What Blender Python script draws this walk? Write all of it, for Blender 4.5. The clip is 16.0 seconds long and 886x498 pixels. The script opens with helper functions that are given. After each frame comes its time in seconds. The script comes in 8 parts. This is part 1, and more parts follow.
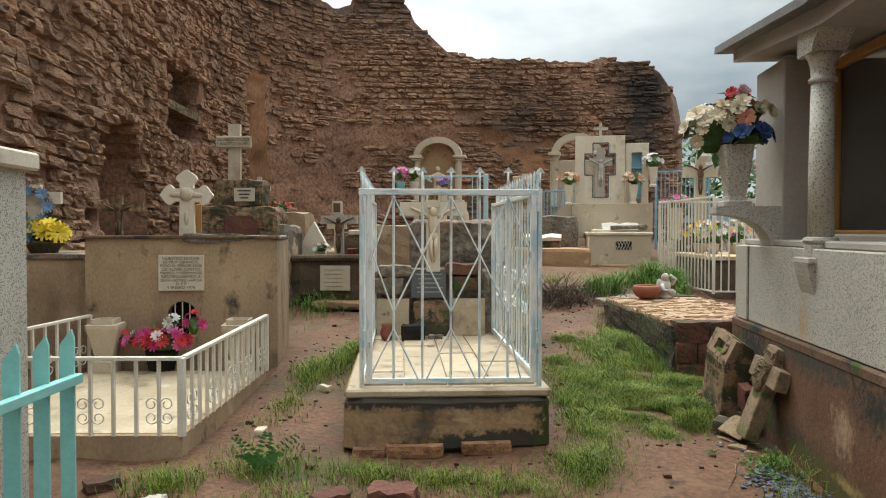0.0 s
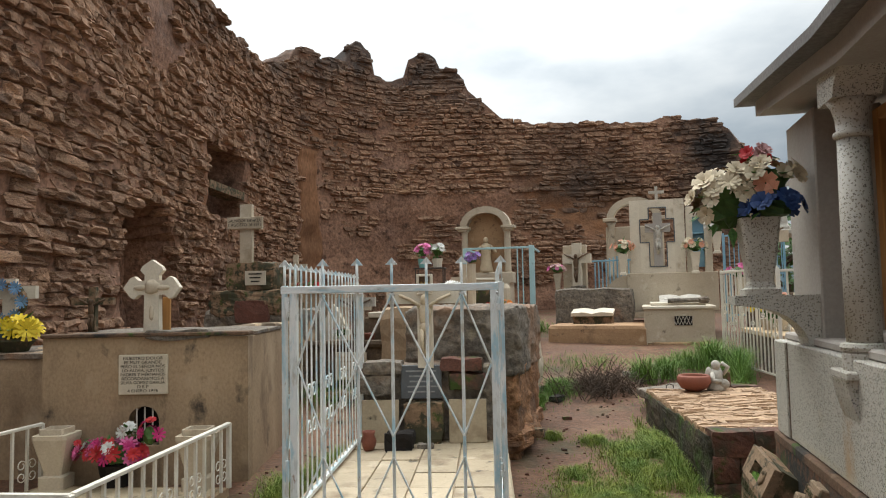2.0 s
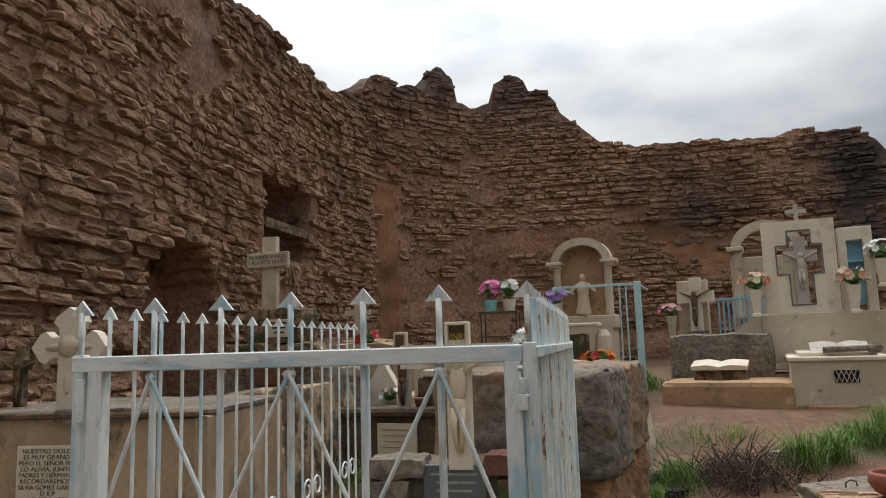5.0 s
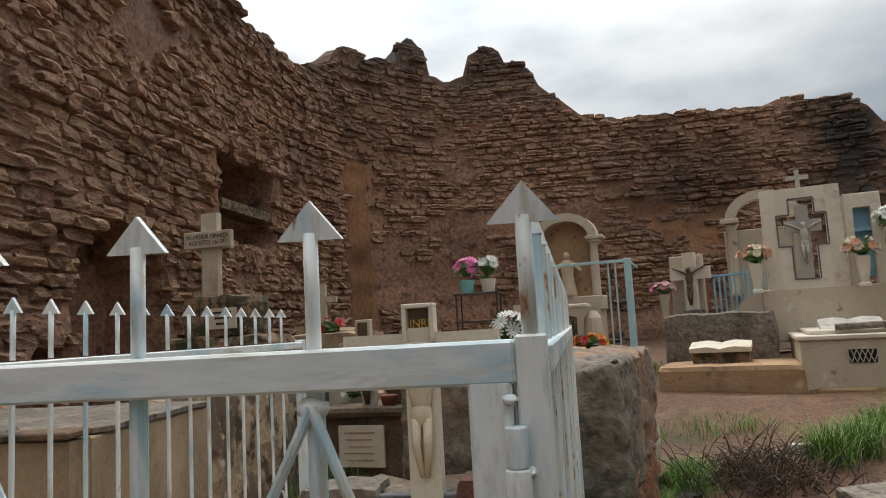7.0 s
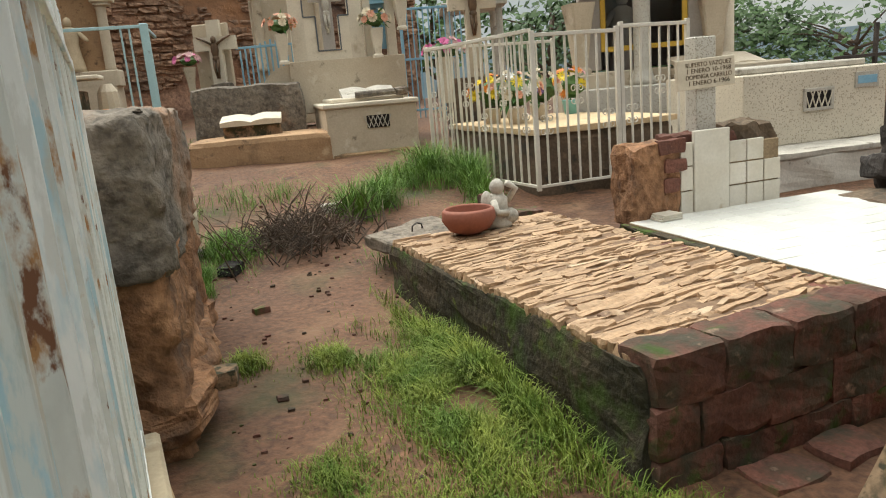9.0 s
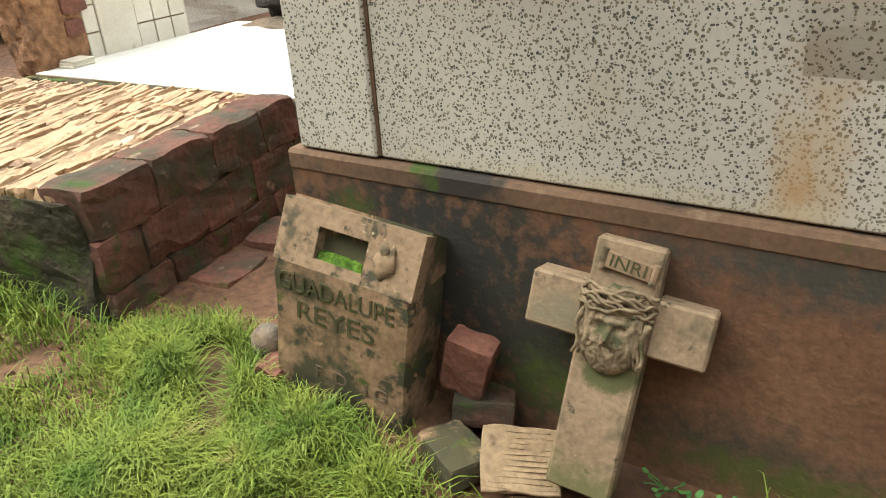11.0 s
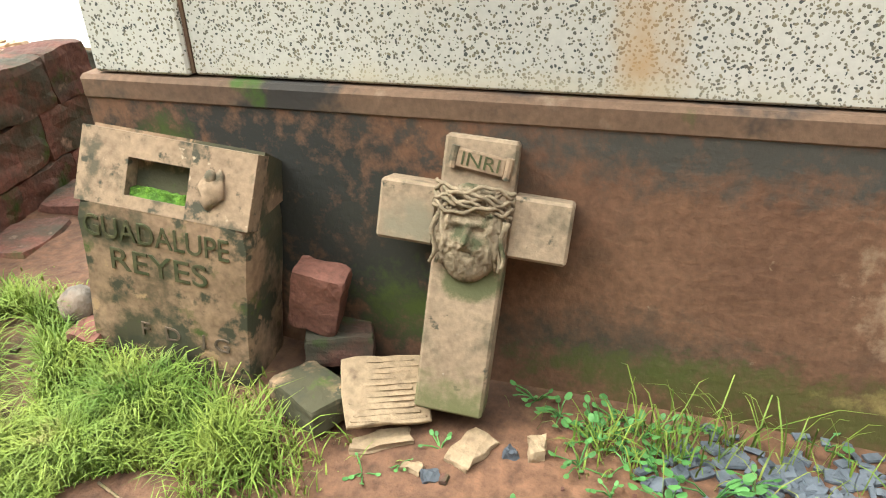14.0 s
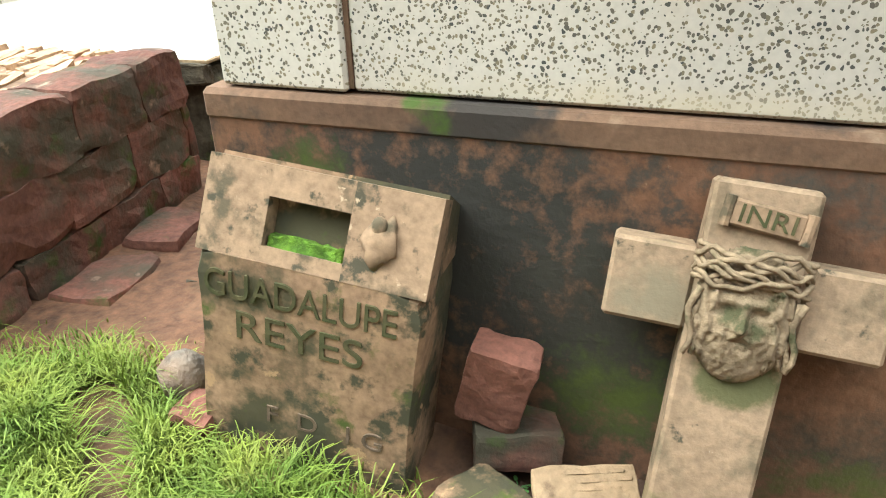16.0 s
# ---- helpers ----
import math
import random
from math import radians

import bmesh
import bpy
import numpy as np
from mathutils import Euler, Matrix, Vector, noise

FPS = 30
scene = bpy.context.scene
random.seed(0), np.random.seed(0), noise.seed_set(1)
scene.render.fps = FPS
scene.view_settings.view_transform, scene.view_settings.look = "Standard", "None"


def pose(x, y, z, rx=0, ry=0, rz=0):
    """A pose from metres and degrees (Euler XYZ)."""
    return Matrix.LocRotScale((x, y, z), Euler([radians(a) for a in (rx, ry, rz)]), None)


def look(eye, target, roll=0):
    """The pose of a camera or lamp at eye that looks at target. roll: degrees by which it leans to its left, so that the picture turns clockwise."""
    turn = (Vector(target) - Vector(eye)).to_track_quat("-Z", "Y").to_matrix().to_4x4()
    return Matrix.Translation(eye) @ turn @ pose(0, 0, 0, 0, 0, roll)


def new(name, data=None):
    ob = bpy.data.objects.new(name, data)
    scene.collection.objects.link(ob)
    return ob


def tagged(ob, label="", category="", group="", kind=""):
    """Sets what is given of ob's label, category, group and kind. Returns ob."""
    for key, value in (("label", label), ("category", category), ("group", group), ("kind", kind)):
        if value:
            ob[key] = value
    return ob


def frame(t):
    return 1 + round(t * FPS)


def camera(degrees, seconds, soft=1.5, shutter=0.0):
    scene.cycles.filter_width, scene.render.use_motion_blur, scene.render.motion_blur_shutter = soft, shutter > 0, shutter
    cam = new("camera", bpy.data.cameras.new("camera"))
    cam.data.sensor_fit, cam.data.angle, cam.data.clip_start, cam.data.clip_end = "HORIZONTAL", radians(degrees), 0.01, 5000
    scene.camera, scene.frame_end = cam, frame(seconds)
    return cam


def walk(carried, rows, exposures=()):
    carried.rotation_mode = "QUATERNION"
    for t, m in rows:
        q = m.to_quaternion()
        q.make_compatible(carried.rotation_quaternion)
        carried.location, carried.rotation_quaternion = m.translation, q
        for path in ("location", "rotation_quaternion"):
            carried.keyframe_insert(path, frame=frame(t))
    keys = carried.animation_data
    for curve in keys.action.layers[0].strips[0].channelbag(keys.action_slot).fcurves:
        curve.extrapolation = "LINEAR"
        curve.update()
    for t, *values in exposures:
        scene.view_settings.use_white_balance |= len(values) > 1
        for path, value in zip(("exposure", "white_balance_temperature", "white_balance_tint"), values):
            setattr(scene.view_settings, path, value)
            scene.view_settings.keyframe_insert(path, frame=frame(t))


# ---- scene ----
cam = camera(63.1, 16.0, 1.1)
PATH = [
    (0, (2.366, 0.772, 1.387), (2.164, 2.761, 1.339), 0.1),
    (0.5, (2.642, 0.922, 1.399), (2.304, 2.892, 1.347), -0.0),
    (1, (2.759, 1.144, 1.444), (2.361, 3.104, 1.387), -0.2),
    (1.5, (2.864, 1.427, 1.531), (2.437, 3.381, 1.512), -0.6),
    (2, (3.005, 1.675, 1.576), (2.573, 3.623, 1.71), -1.1),
    (2.5, (3.049, 2.004, 1.604), (2.607, 3.945, 1.797), -1.2),
    (3, (3.054, 2.372, 1.632), (2.59, 4.304, 1.859), -1.5),
    (3.5, (3.03, 2.749, 1.626), (2.516, 4.666, 1.873), -1.8),
    (4, (3.037, 3.094, 1.653), (2.39, 4.968, 1.911), -1.7),
    (4.5, (2.984, 3.419, 1.648), (2.275, 5.271, 1.912), -1.7),
    (7, (2.646, 4.613, 1.656), (1.988, 6.489, 1.879), -3.2),
    (7.5, (2.647, 4.788, 1.629), (2.186, 6.730, 1.765), -3.8),
    (8, (2.618, 4.905, 1.607), (2.458, 6.899, 1.636), -4.8),
    (8.5, (2.573, 4.999, 1.575), (2.742, 6.980, 1.354), -5.2),
    (9, (2.577, 5.06, 1.489), (3.094, 6.941, 1.047), -4.9),
    (9.5, (2.59, 5.027, 1.425), (3.495, 6.704, 0.819), -4.2),
    (10, (2.6, 5.0, 1.443), (3.8, 6.423, 0.71), -3.9),
    (12.5, (2.548, 4.79, 1.243), (4.179, 5.378, 0.246), -3.0),
    (13, (2.54, 4.818, 1.232), (4.188, 5.369, 0.243), -2.5),
    (13.5, (2.569, 4.856, 1.216), (4.226, 5.393, 0.232), -2.5),
    (14, (2.617, 4.961, 1.19), (4.286, 5.495, 0.225), -2.2),
    (14.5, (2.641, 5.059, 1.182), (4.328, 5.58, 0.242), -2.0),
    (15, (2.731, 5.147, 1.158), (4.43, 5.676, 0.246), -1.9),
    (15.5, (2.825, 5.254, 1.143), (4.513, 5.819, 0.23), -1.8),
    (16, (2.879, 5.387, 1.093), (4.545, 6.016, 0.182), -1.9),
]
walk(cam, [(t, look(eye, target, roll)) for t, eye, target, roll in PATH],
     exposures=[(0.0, 0.60, 6550, 4), (1.4, 0.75, 6550, 5), (2.0, 0.42, 6450, 7), (2.5, -0.42, 6400, 10), (3.0, -0.28, 6450, 9), (3.5, -0.1, 6500, 9), (4.7, 0.0, 6500, 9), (7.0, 0.0, 6500, 9), (8.0, 0.2, 6600, 8), (8.5, 0.40, 6700, 7), (9.0, 0.52, 6800, 5), (10.0, 0.66, 7100, 5), (12.5, 1.84, 6400, 3), (16.0, 1.84, 6400, 3)])

# ---- light: overcast day, the veiled sun stands behind the ruined wall ----
SUN_AZ, SUN_EL = 18.0, 58.0
sun_dir = Vector((-math.sin(radians(SUN_AZ)) * math.cos(radians(SUN_EL)), math.cos(radians(SUN_AZ)) * math.cos(radians(SUN_EL)), math.sin(radians(SUN_EL))))
sun = new("sun", bpy.data.lights.new("sun", "SUN"))
sun.data.energy, sun.data.angle, sun.data.color = 1.4, radians(30), (1.0, 0.95, 0.87)
sun.matrix_world = look(sun_dir * 50, (0, 0, 0))

world = bpy.data.worlds.new("overcast_sky")
scene.world = world
world.use_nodes = True
wn, wl = world.node_tree.nodes, world.node_tree.links
wn.clear()
w_out, w_bg = wn.new("ShaderNodeOutputWorld"), wn.new("ShaderNodeBackground")
w_sky = wn.new("ShaderNodeTexSky")
w_sky.sky_type, w_sky.sun_disc = "NISHITA", False
w_sky.sun_elevation, w_sky.sun_rotation = radians(SUN_EL), radians(-SUN_AZ)
w_tc, w_map = wn.new("ShaderNodeTexCoord"), wn.new("ShaderNodeMapping")
w_map.inputs["Scale"].default_value = (1.0, 1.0, 2.6)
w_map.inputs["Location"].default_value = (0.35, 0.1, 0.15)
w_noise, w_ramp = wn.new("ShaderNodeTexNoise"), wn.new("ShaderNodeValToRGB")
w_noise.inputs["Scale"].default_value, w_noise.inputs["Detail"].default_value, w_noise.inputs["Roughness"].default_value = 2.3, 7, 0.5
w_ramp.color_ramp.elements[0].position, w_ramp.color_ramp.elements[0].color = 0.36, (0.40, 0.46, 0.52, 1)
w_ramp.color_ramp.elements[1].position, w_ramp.color_ramp.elements[1].color = 0.60, (0.90, 0.91, 0.91, 1)
w_dot, w_glow = wn.new("ShaderNodeVectorMath"), wn.new("ShaderNodeMapRange")
w_dot.operation = "DOT_PRODUCT"
w_dot.inputs[1].default_value = sun_dir
w_glow.inputs["From Min"].default_value, w_glow.inputs["From Max"].default_value = 0.58, 0.83
w_glow.inputs["To Min"].default_value, w_glow.inputs["To Max"].default_value = 0.82, 1.95
# an overcast sky is brighter overhead than at the horizon
w_sep, w_up = wn.new("ShaderNodeSeparateXYZ"), wn.new("ShaderNodeMapRange")
w_up.inputs["From Min"].default_value, w_up.inputs["From Max"].default_value = 0.36, 0.92
w_up.inputs["To Min"].default_value, w_up.inputs["To Max"].default_value = 0.72, 2.45
w_both = wn.new("ShaderNodeMath")
w_both.operation = "MULTIPLY"
w_mul, w_mix = wn.new("ShaderNodeVectorMath"), wn.new("ShaderNodeMix")
w_mul.operation = "MULTIPLY"
w_mix.data_type = "RGBA"
w_mix.inputs["Factor"].default_value = 0.94
w_skymul = wn.new("ShaderNodeVectorMath")
w_skymul.operation = "SCALE"
w_skymul.inputs["Scale"].default_value = 0.12
wl.new(w_tc.outputs["Generated"], w_map.inputs["Vector"])
wl.new(w_map.outputs["Vector"], w_noise.inputs["Vector"])
wl.new(w_noise.outputs["Fac"], w_ramp.inputs["Fac"])
wl.new(w_tc.outputs["Generated"], w_dot.inputs[0])
wl.new(w_dot.outputs["Value"], w_glow.inputs["Value"])
wl.new(w_ramp.outputs["Color"], w_mul.inputs[0])
wl.new(w_tc.outputs["Generated"], w_sep.inputs["Vector"])
wl.new(w_sep.outputs["Z"], w_up.inputs["Value"])
wl.new(w_glow.outputs["Result"], w_both.inputs[0])
wl.new(w_up.outputs["Result"], w_both.inputs[1])
wl.new(w_both.outputs["Value"], w_mul.inputs[1])
wl.new(w_sky.outputs["Color"], w_skymul.inputs[0])
wl.new(w_skymul.outputs["Vector"], w_mix.inputs["A"])
wl.new(w_mul.outputs["Vector"], w_mix.inputs["B"])
wl.new(w_mix.outputs["Result"], w_bg.inputs["Color"])
w_bg.inputs["Strength"].default_value = 0.9
wl.new(w_bg.outputs["Background"], w_out.inputs["Surface"])


# ---- materials ----
def mat(name, c1, c2, scale=4.0, rough=0.85, bump=0.25, bscale=45.0, metal=0.0, spec=0.3, blots=(), grain=0.25, rand=0.0, stretch=(1, 1, 1), coat=0.0, bdist=0.02):
    """Two colours in broad noise, fine grain on top, blots = (colour, scale, from, to) laid over, relief at two scales."""
    m = bpy.data.materials.new(name)
    m.use_nodes = True
    nt = m.node_tree
    n, l = nt.nodes, nt.links
    b = n["Principled BSDF"]
    b.inputs["Roughness"].default_value, b.inputs["Metallic"].default_value = rough, metal
    b.inputs["Specular IOR Level"].default_value = spec
    b.inputs["Coat Weight"].default_value = coat
    tc, info, add, mp = n.new("ShaderNodeTexCoord"), n.new("ShaderNodeObjectInfo"), n.new("ShaderNodeVectorMath"), n.new("ShaderNodeMapping")
    sc = n.new("ShaderNodeVectorMath")
    sc.operation = "SCALE"
    comb = n.new("ShaderNodeCombineXYZ")
    for k in "XYZ":
        l.new(info.outputs["Random"], comb.inputs[k])
    sc.inputs["Scale"].default_value = 37.0
    l.new(comb.outputs["Vector"], sc.inputs[0])
    l.new(tc.outputs["Object"], add.inputs[0])
    l.new(sc.outputs["Vector"], add.inputs[1])
    l.new(add.outputs["Vector"], mp.inputs["Vector"])
    mp.inputs["Scale"].default_value = stretch
    vec = mp.outputs["Vector"]

    def nz(s, d=5, r=0.55):
        t = n.new("ShaderNodeTexNoise")
        t.inputs["Scale"].default_value, t.inputs["Detail"].default_value, t.inputs["Roughness"].default_value = s, d, r
        l.new(vec, t.inputs["Vector"])
        return t.outputs["Fac"]

    def rng(f, a, bb, lo=0.0, hi=1.0):
        t = n.new("ShaderNodeMapRange")
        for k, v in (("From Min", a), ("From Max", bb), ("To Min", lo), ("To Max", hi)):
            t.inputs[k].default_value = v
        l.new(f, t.inputs["Value"])
        return t.outputs["Result"]

    def mixc(f, a, bb, mode="MIX"):
        t = n.new("ShaderNodeMix")
        t.data_type, t.blend_type = "RGBA", mode
        for k, v in (("Factor", f), ("A", a), ("B", bb)):
            if isinstance(v, (tuple, list)):
                t.inputs[k].default_value = (*v[:3], 1)
            elif isinstance(v, float):
                t.inputs[k].default_value = v
            else:
                l.new(v, t.inputs[k])
        return t.outputs["Result"]

    col = mixc(rng(nz(scale), 0.35, 0.65), c1, c2)
    fine = nz(bscale, 4, 0.6)
    g = rng(fine, 0.3, 0.7, 1 - grain, 1 + grain)
    gm = n.new("ShaderNodeVectorMath")
    gm.operation = "SCALE"
    l.new(col, gm.inputs[0])
    l.new(g, gm.inputs["Scale"])
    col = gm.outputs["Vector"]
    for c, s, lo, hi in blots:
        col = mixc(rng(nz(s, 6, 0.62), lo, hi), col, c)
    if rand:
        r = n.new("ShaderNodeVectorMath")
        r.operation = "SCALE"
        l.new(col, r.inputs[0])
        l.new(rng(info.outputs["Random"], 0, 1, 1 - rand, 1 + rand), r.inputs["Scale"])
        col = r.outputs["Vector"]
    l.new(col, b.inputs["Base Color"])
    if bump:
        bp, hh = n.new("ShaderNodeBump"), n.new("ShaderNodeMath")
        hh.operation = "MULTIPLY_ADD"
        hh.inputs[1].default_value = 0.35
        l.new(fine, hh.inputs[0])
        l.new(nz(bscale * 0.22, 5, 0.6), hh.inputs[2])
        bp.inputs["Strength"].default_value, bp.inputs["Distance"].default_value = bump, bdist
        l.new(hh.outputs["Value"], bp.inputs["Height"])
        l.new(bp.outputs["Normal"], b.inputs["Normal"])
    return m


def stain_or_shade(m, colour, centre, size, lo=0.0, hi=0.35, scale=5.0, ragged=2.0):
    """A patch of its own shape on material m: an oval about centre (object space) with a ragged outline. Used for
    stains and for painted shade.
    """
    n, l = m.node_tree.nodes, m.node_tree.links
    b = n["Principled BSDF"]
    old = b.inputs["Base Color"].links[0].from_socket
    tc, mp, ln, nz, ad, rg, mx = (n.new("ShaderNode" + k) for k in ("TexCoord", "Mapping", "VectorMath", "TexNoise", "Math", "MapRange", "Mix"))
    mp.inputs["Scale"].default_value = tuple(1 / v for v in size)
    mp.inputs["Location"].default_value = tuple(-c / v for c, v in zip(centre, size))
    ln.operation, ad.operation = "LENGTH", "MULTIPLY_ADD"
    l.new(tc.outputs["Object"], mp.inputs["Vector"])
    l.new(mp.outputs["Vector"], ln.inputs[0])
    nz.inputs["Scale"].default_value, nz.inputs["Detail"].default_value, nz.inputs["Roughness"].default_value = scale, 8, 0.66
    l.new(tc.outputs["Object"], nz.inputs["Vector"])
    ad.inputs[1].default_value = ragged
    l.new(nz.outputs["Fac"], ad.inputs[0])
    sb = n.new("ShaderNodeMath")
    sb.operation = "SUBTRACT"
    sb.inputs[0].default_value = 1.0 - ragged * 0.5
    l.new(ln.outputs["Value"], sb.inputs[1])
    l.new(sb.outputs["Value"], ad.inputs[2])
    rg.inputs["From Min"].default_value, rg.inputs["From Max"].default_value = lo, hi
    l.new(ad.outputs["Value"], rg.inputs["Value"])
    mx.data_type = "RGBA"
    l.new(rg.outputs["Result"], mx.inputs["Factor"])
    l.new(old, mx.inputs["A"])
    mx.inputs["B"].default_value = (*colour, 1)
    l.new(mx.outputs["Result"], b.inputs["Base Color"])


def terrazzo(name, base, chip1, chip2, scale=42.0):
    m = mat(name, base, tuple(v * 0.9 for v in base), 2.0, 0.55, 0.08, 80, spec=0.4, grain=0.06, blots=(((0.42, 0.34, 0.2), 1.7, 0.62, 0.85),))
    n, l = m.node_tree.nodes, m.node_tree.links
    b = n["Principled BSDF"]
    old = b.inputs["Base Color"].links[0].from_socket
    tc, vo, ds = n.new("ShaderNodeTexCoord"), n.new("ShaderNodeTexVoronoi"), n.new("ShaderNodeTexNoise")
    ds.inputs["Scale"].default_value = 60
    vo.inputs["Scale"].default_value = scale
    ad = n.new("ShaderNodeVectorMath")
    ad.operation = "MULTIPLY_ADD"
    ad.inputs[1].default_value = (0.012, 0.012, 0.012)
    l.new(tc.outputs["Object"], ds.inputs["Vector"])
    l.new(ds.outputs["Color"], ad.inputs[0])
    l.new(tc.outputs["Object"], ad.inputs[2])
    l.new(ad.outputs["Vector"], vo.inputs["Vector"])
    sep = n.new("ShaderNodeSeparateColor")
    l.new(vo.outputs["Color"], sep.inputs["Color"])
    size = n.new("ShaderNodeMath")
    size.operation = "MULTIPLY"
    size.inputs[1].default_value = 0.56
    l.new(sep.outputs["Red"], size.inputs[0])
    lt = n.new("ShaderNodeMath")
    lt.operation = "LESS_THAN"
    l.new(vo.outputs["Distance"], lt.inputs[0])
    l.new(size.outputs["Value"], lt.inputs[1])
    cc = n.new("ShaderNodeMix")
    cc.data_type = "RGBA"
    cc.inputs["A"].default_value, cc.inputs["B"].default_value = (*chip1, 1), (*chip2, 1)
    l.new(sep.outputs["Green"], cc.inputs["Factor"])
    mx = n.new("ShaderNodeMix")
    mx.data_type = "RGBA"
    l.new(lt.outputs["Value"], mx.inputs["Factor"])
    l.new(old, mx.inputs["A"])
    l.new(cc.outputs["Result"], mx.inputs["B"])
    l.new(mx.outputs["Result"], b.inputs["Base Color"])
    return m


MOSS = (0.045, 0.075, 0.015)
SOOT = (0.035, 0.03, 0.026)
M_WALL = mat("adobe_core", (0.32, 0.178, 0.113), (0.222, 0.126, 0.087), 0.55, 0.95, 1.0, 14, blots=(((0.34, 0.165, 0.08), 0.35, 0.56, 0.72), ((0.075, 0.055, 0.048), 0.5, 0.58, 0.75), ((0.08, 0.045, 0.03), 3.0, 0.57, 0.68)), grain=0.45, bdist=0.06)
M_BRICK = mat("adobe_brick", (0.46, 0.282, 0.180), (0.305, 0.182, 0.117), 1.1, 0.95, 1.0, 15, blots=(((0.075, 0.058, 0.05), 0.6, 0.56, 0.76), ((0.42, 0.25, 0.14), 0.8, 0.58, 0.76), ((0.09, 0.05, 0.035), 4.5, 0.59, 0.69)), grain=0.5, rand=0.25, bdist=0.06)
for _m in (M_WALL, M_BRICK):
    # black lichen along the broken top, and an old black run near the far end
    stain_or_shade(_m, (0.085, 0.074, 0.068), (0, 10, 8.8), (70, 70, 2.5), 0.0, 1.0, 1.3, 2.2)
    stain_or_shade(_m, (0.055, 0.046, 0.042), (5.9, 21.6, 5.0), (1.3, 3.0, 3.0), 0.0, 0.8, 1.6, 1.8)
    stain_or_shade(_m, (0.085, 0.062, 0.05), (2.6, 21.7, 4.6), (2.2, 3.0, 1.8), 0.0, 1.2, 1.6, 2.0)
M_CLAYSKIN = mat("orange_clay_skin", (0.29, 0.14, 0.07), (0.21, 0.105, 0.055), 1.3, 0.95, 0.7, 20, blots=(((0.12, 0.065, 0.04), 1.6, 0.56, 0.72),), grain=0.3, stretch=(1, 1, 0.4))
M_SOIL = mat("red_soil", (0.132, 0.065, 0.035), (0.086, 0.042, 0.024), 0.9, 0.8, 0.7, 30, spec=0.3, blots=(((0.176, 0.099, 0.056), 2.2, 0.55, 0.72), ((0.048, 0.025, 0.015), 5.0, 0.58, 0.70), ((0.046, 0.049, 0.018), 0.8, 0.56, 0.72)), grain=0.45)
# damp dark soil round the rubble, with the shade there put into the colour
stain_or_shade(M_SOIL, (0.040, 0.022, 0.014), (3.90, 5.50, 0.1), (0.16, 0.42, 0.4), 0.0, 0.7, 9.0, 1.4)
M_GRASS = mat("grass_blades", (0.195, 0.235, 0.040), (0.090, 0.150, 0.022), 7.0, 0.6, 0.0, 30, spec=0.2, grain=0.3, blots=(((0.24, 0.20, 0.075), 5.0, 0.62, 0.72),))
M_GRASSD = mat("dark_grass", (0.16, 0.27, 0.045), (0.08, 0.16, 0.03), 6.0, 0.6, 0.0, 30, spec=0.25, grain=0.2)
M_DRY = mat("dry_straw", (0.36, 0.25, 0.12), (0.24, 0.15, 0.075), 6, 0.8, 0.2, 40, grain=0.3)
M_LEAF = mat("leaves", (0.06, 0.12, 0.025), (0.035, 0.075, 0.018), 2.0, 0.6, 0.0, 30, spec=0.3, rand=0.25)
M_HERB = mat("herb_leaves", (0.085, 0.204, 0.051), (0.051, 0.145, 0.038), 9.0, 0.55, 0.0, 30, spec=0.3, rand=0.2)
M_BARK = mat("bark", (0.11, 0.075, 0.05), (0.06, 0.045, 0.035), 6, 0.9, 0.6, 40)
M_WPAINT = mat("weathered_white_paint", (0.70, 0.73, 0.72), (0.78, 0.78, 0.75), 5.0, 0.45, 0.22, 60, spec=0.5, grain=0.06, blots=(((0.40, 0.56, 0.62), 11.0, 0.50, 0.60), ((0.50, 0.47, 0.40), 19.0, 0.56, 0.66), ((0.62, 0.63, 0.60), 45.0, 0.56, 0.62), ((0.26, 0.13, 0.06), 26.0, 0.655, 0.70)), stretch=(1.3, 1.3, 0.3), bdist=0.006)
M_RUSTY = mat("rusty_white_paint", (0.62, 0.64, 0.61), (0.52, 0.52, 0.48), 8.0, 0.6, 0.2, 60, grain=0.1, blots=(((0.36, 0.19, 0.08), 30.0, 0.56, 0.64), ((0.16, 0.07, 0.035), 55.0, 0.60, 0.67)), stretch=(1, 1, 0.45), bdist=0.006)
M_WPAINT2 = mat("white_fence_paint", (0.68, 0.64, 0.56), (0.56, 0.52, 0.44), 4.0, 0.5, 0.1, 60, spec=0.4, grain=0.06, blots=(((0.12, 0.07, 0.05), 14.0, 0.70, 0.75),))
M_AQUA = mat("aqua_paint", (0.25, 0.56, 0.52), (0.20, 0.47, 0.45), 4.0, 0.45, 0.08, 60, spec=0.45, grain=0.06, blots=(((0.16, 0.11, 0.08), 9.0, 0.70, 0.76),))
M_BLUE = mat("pale_blue_paint", (0.24, 0.42, 0.52), (0.16, 0.32, 0.44), 4.0, 0.5, 0.08, 60, spec=0.4, grain=0.08, blots=(((0.12, 0.09, 0.07), 9.0, 0.68, 0.76),))
M_AQUAP = mat("pale_aqua_paint", (0.40, 0.58, 0.60), (0.34, 0.50, 0.53), 4.0, 0.5, 0.08, 60, grain=0.08, blots=(((0.2, 0.15, 0.11), 7.0, 0.66, 0.76),))
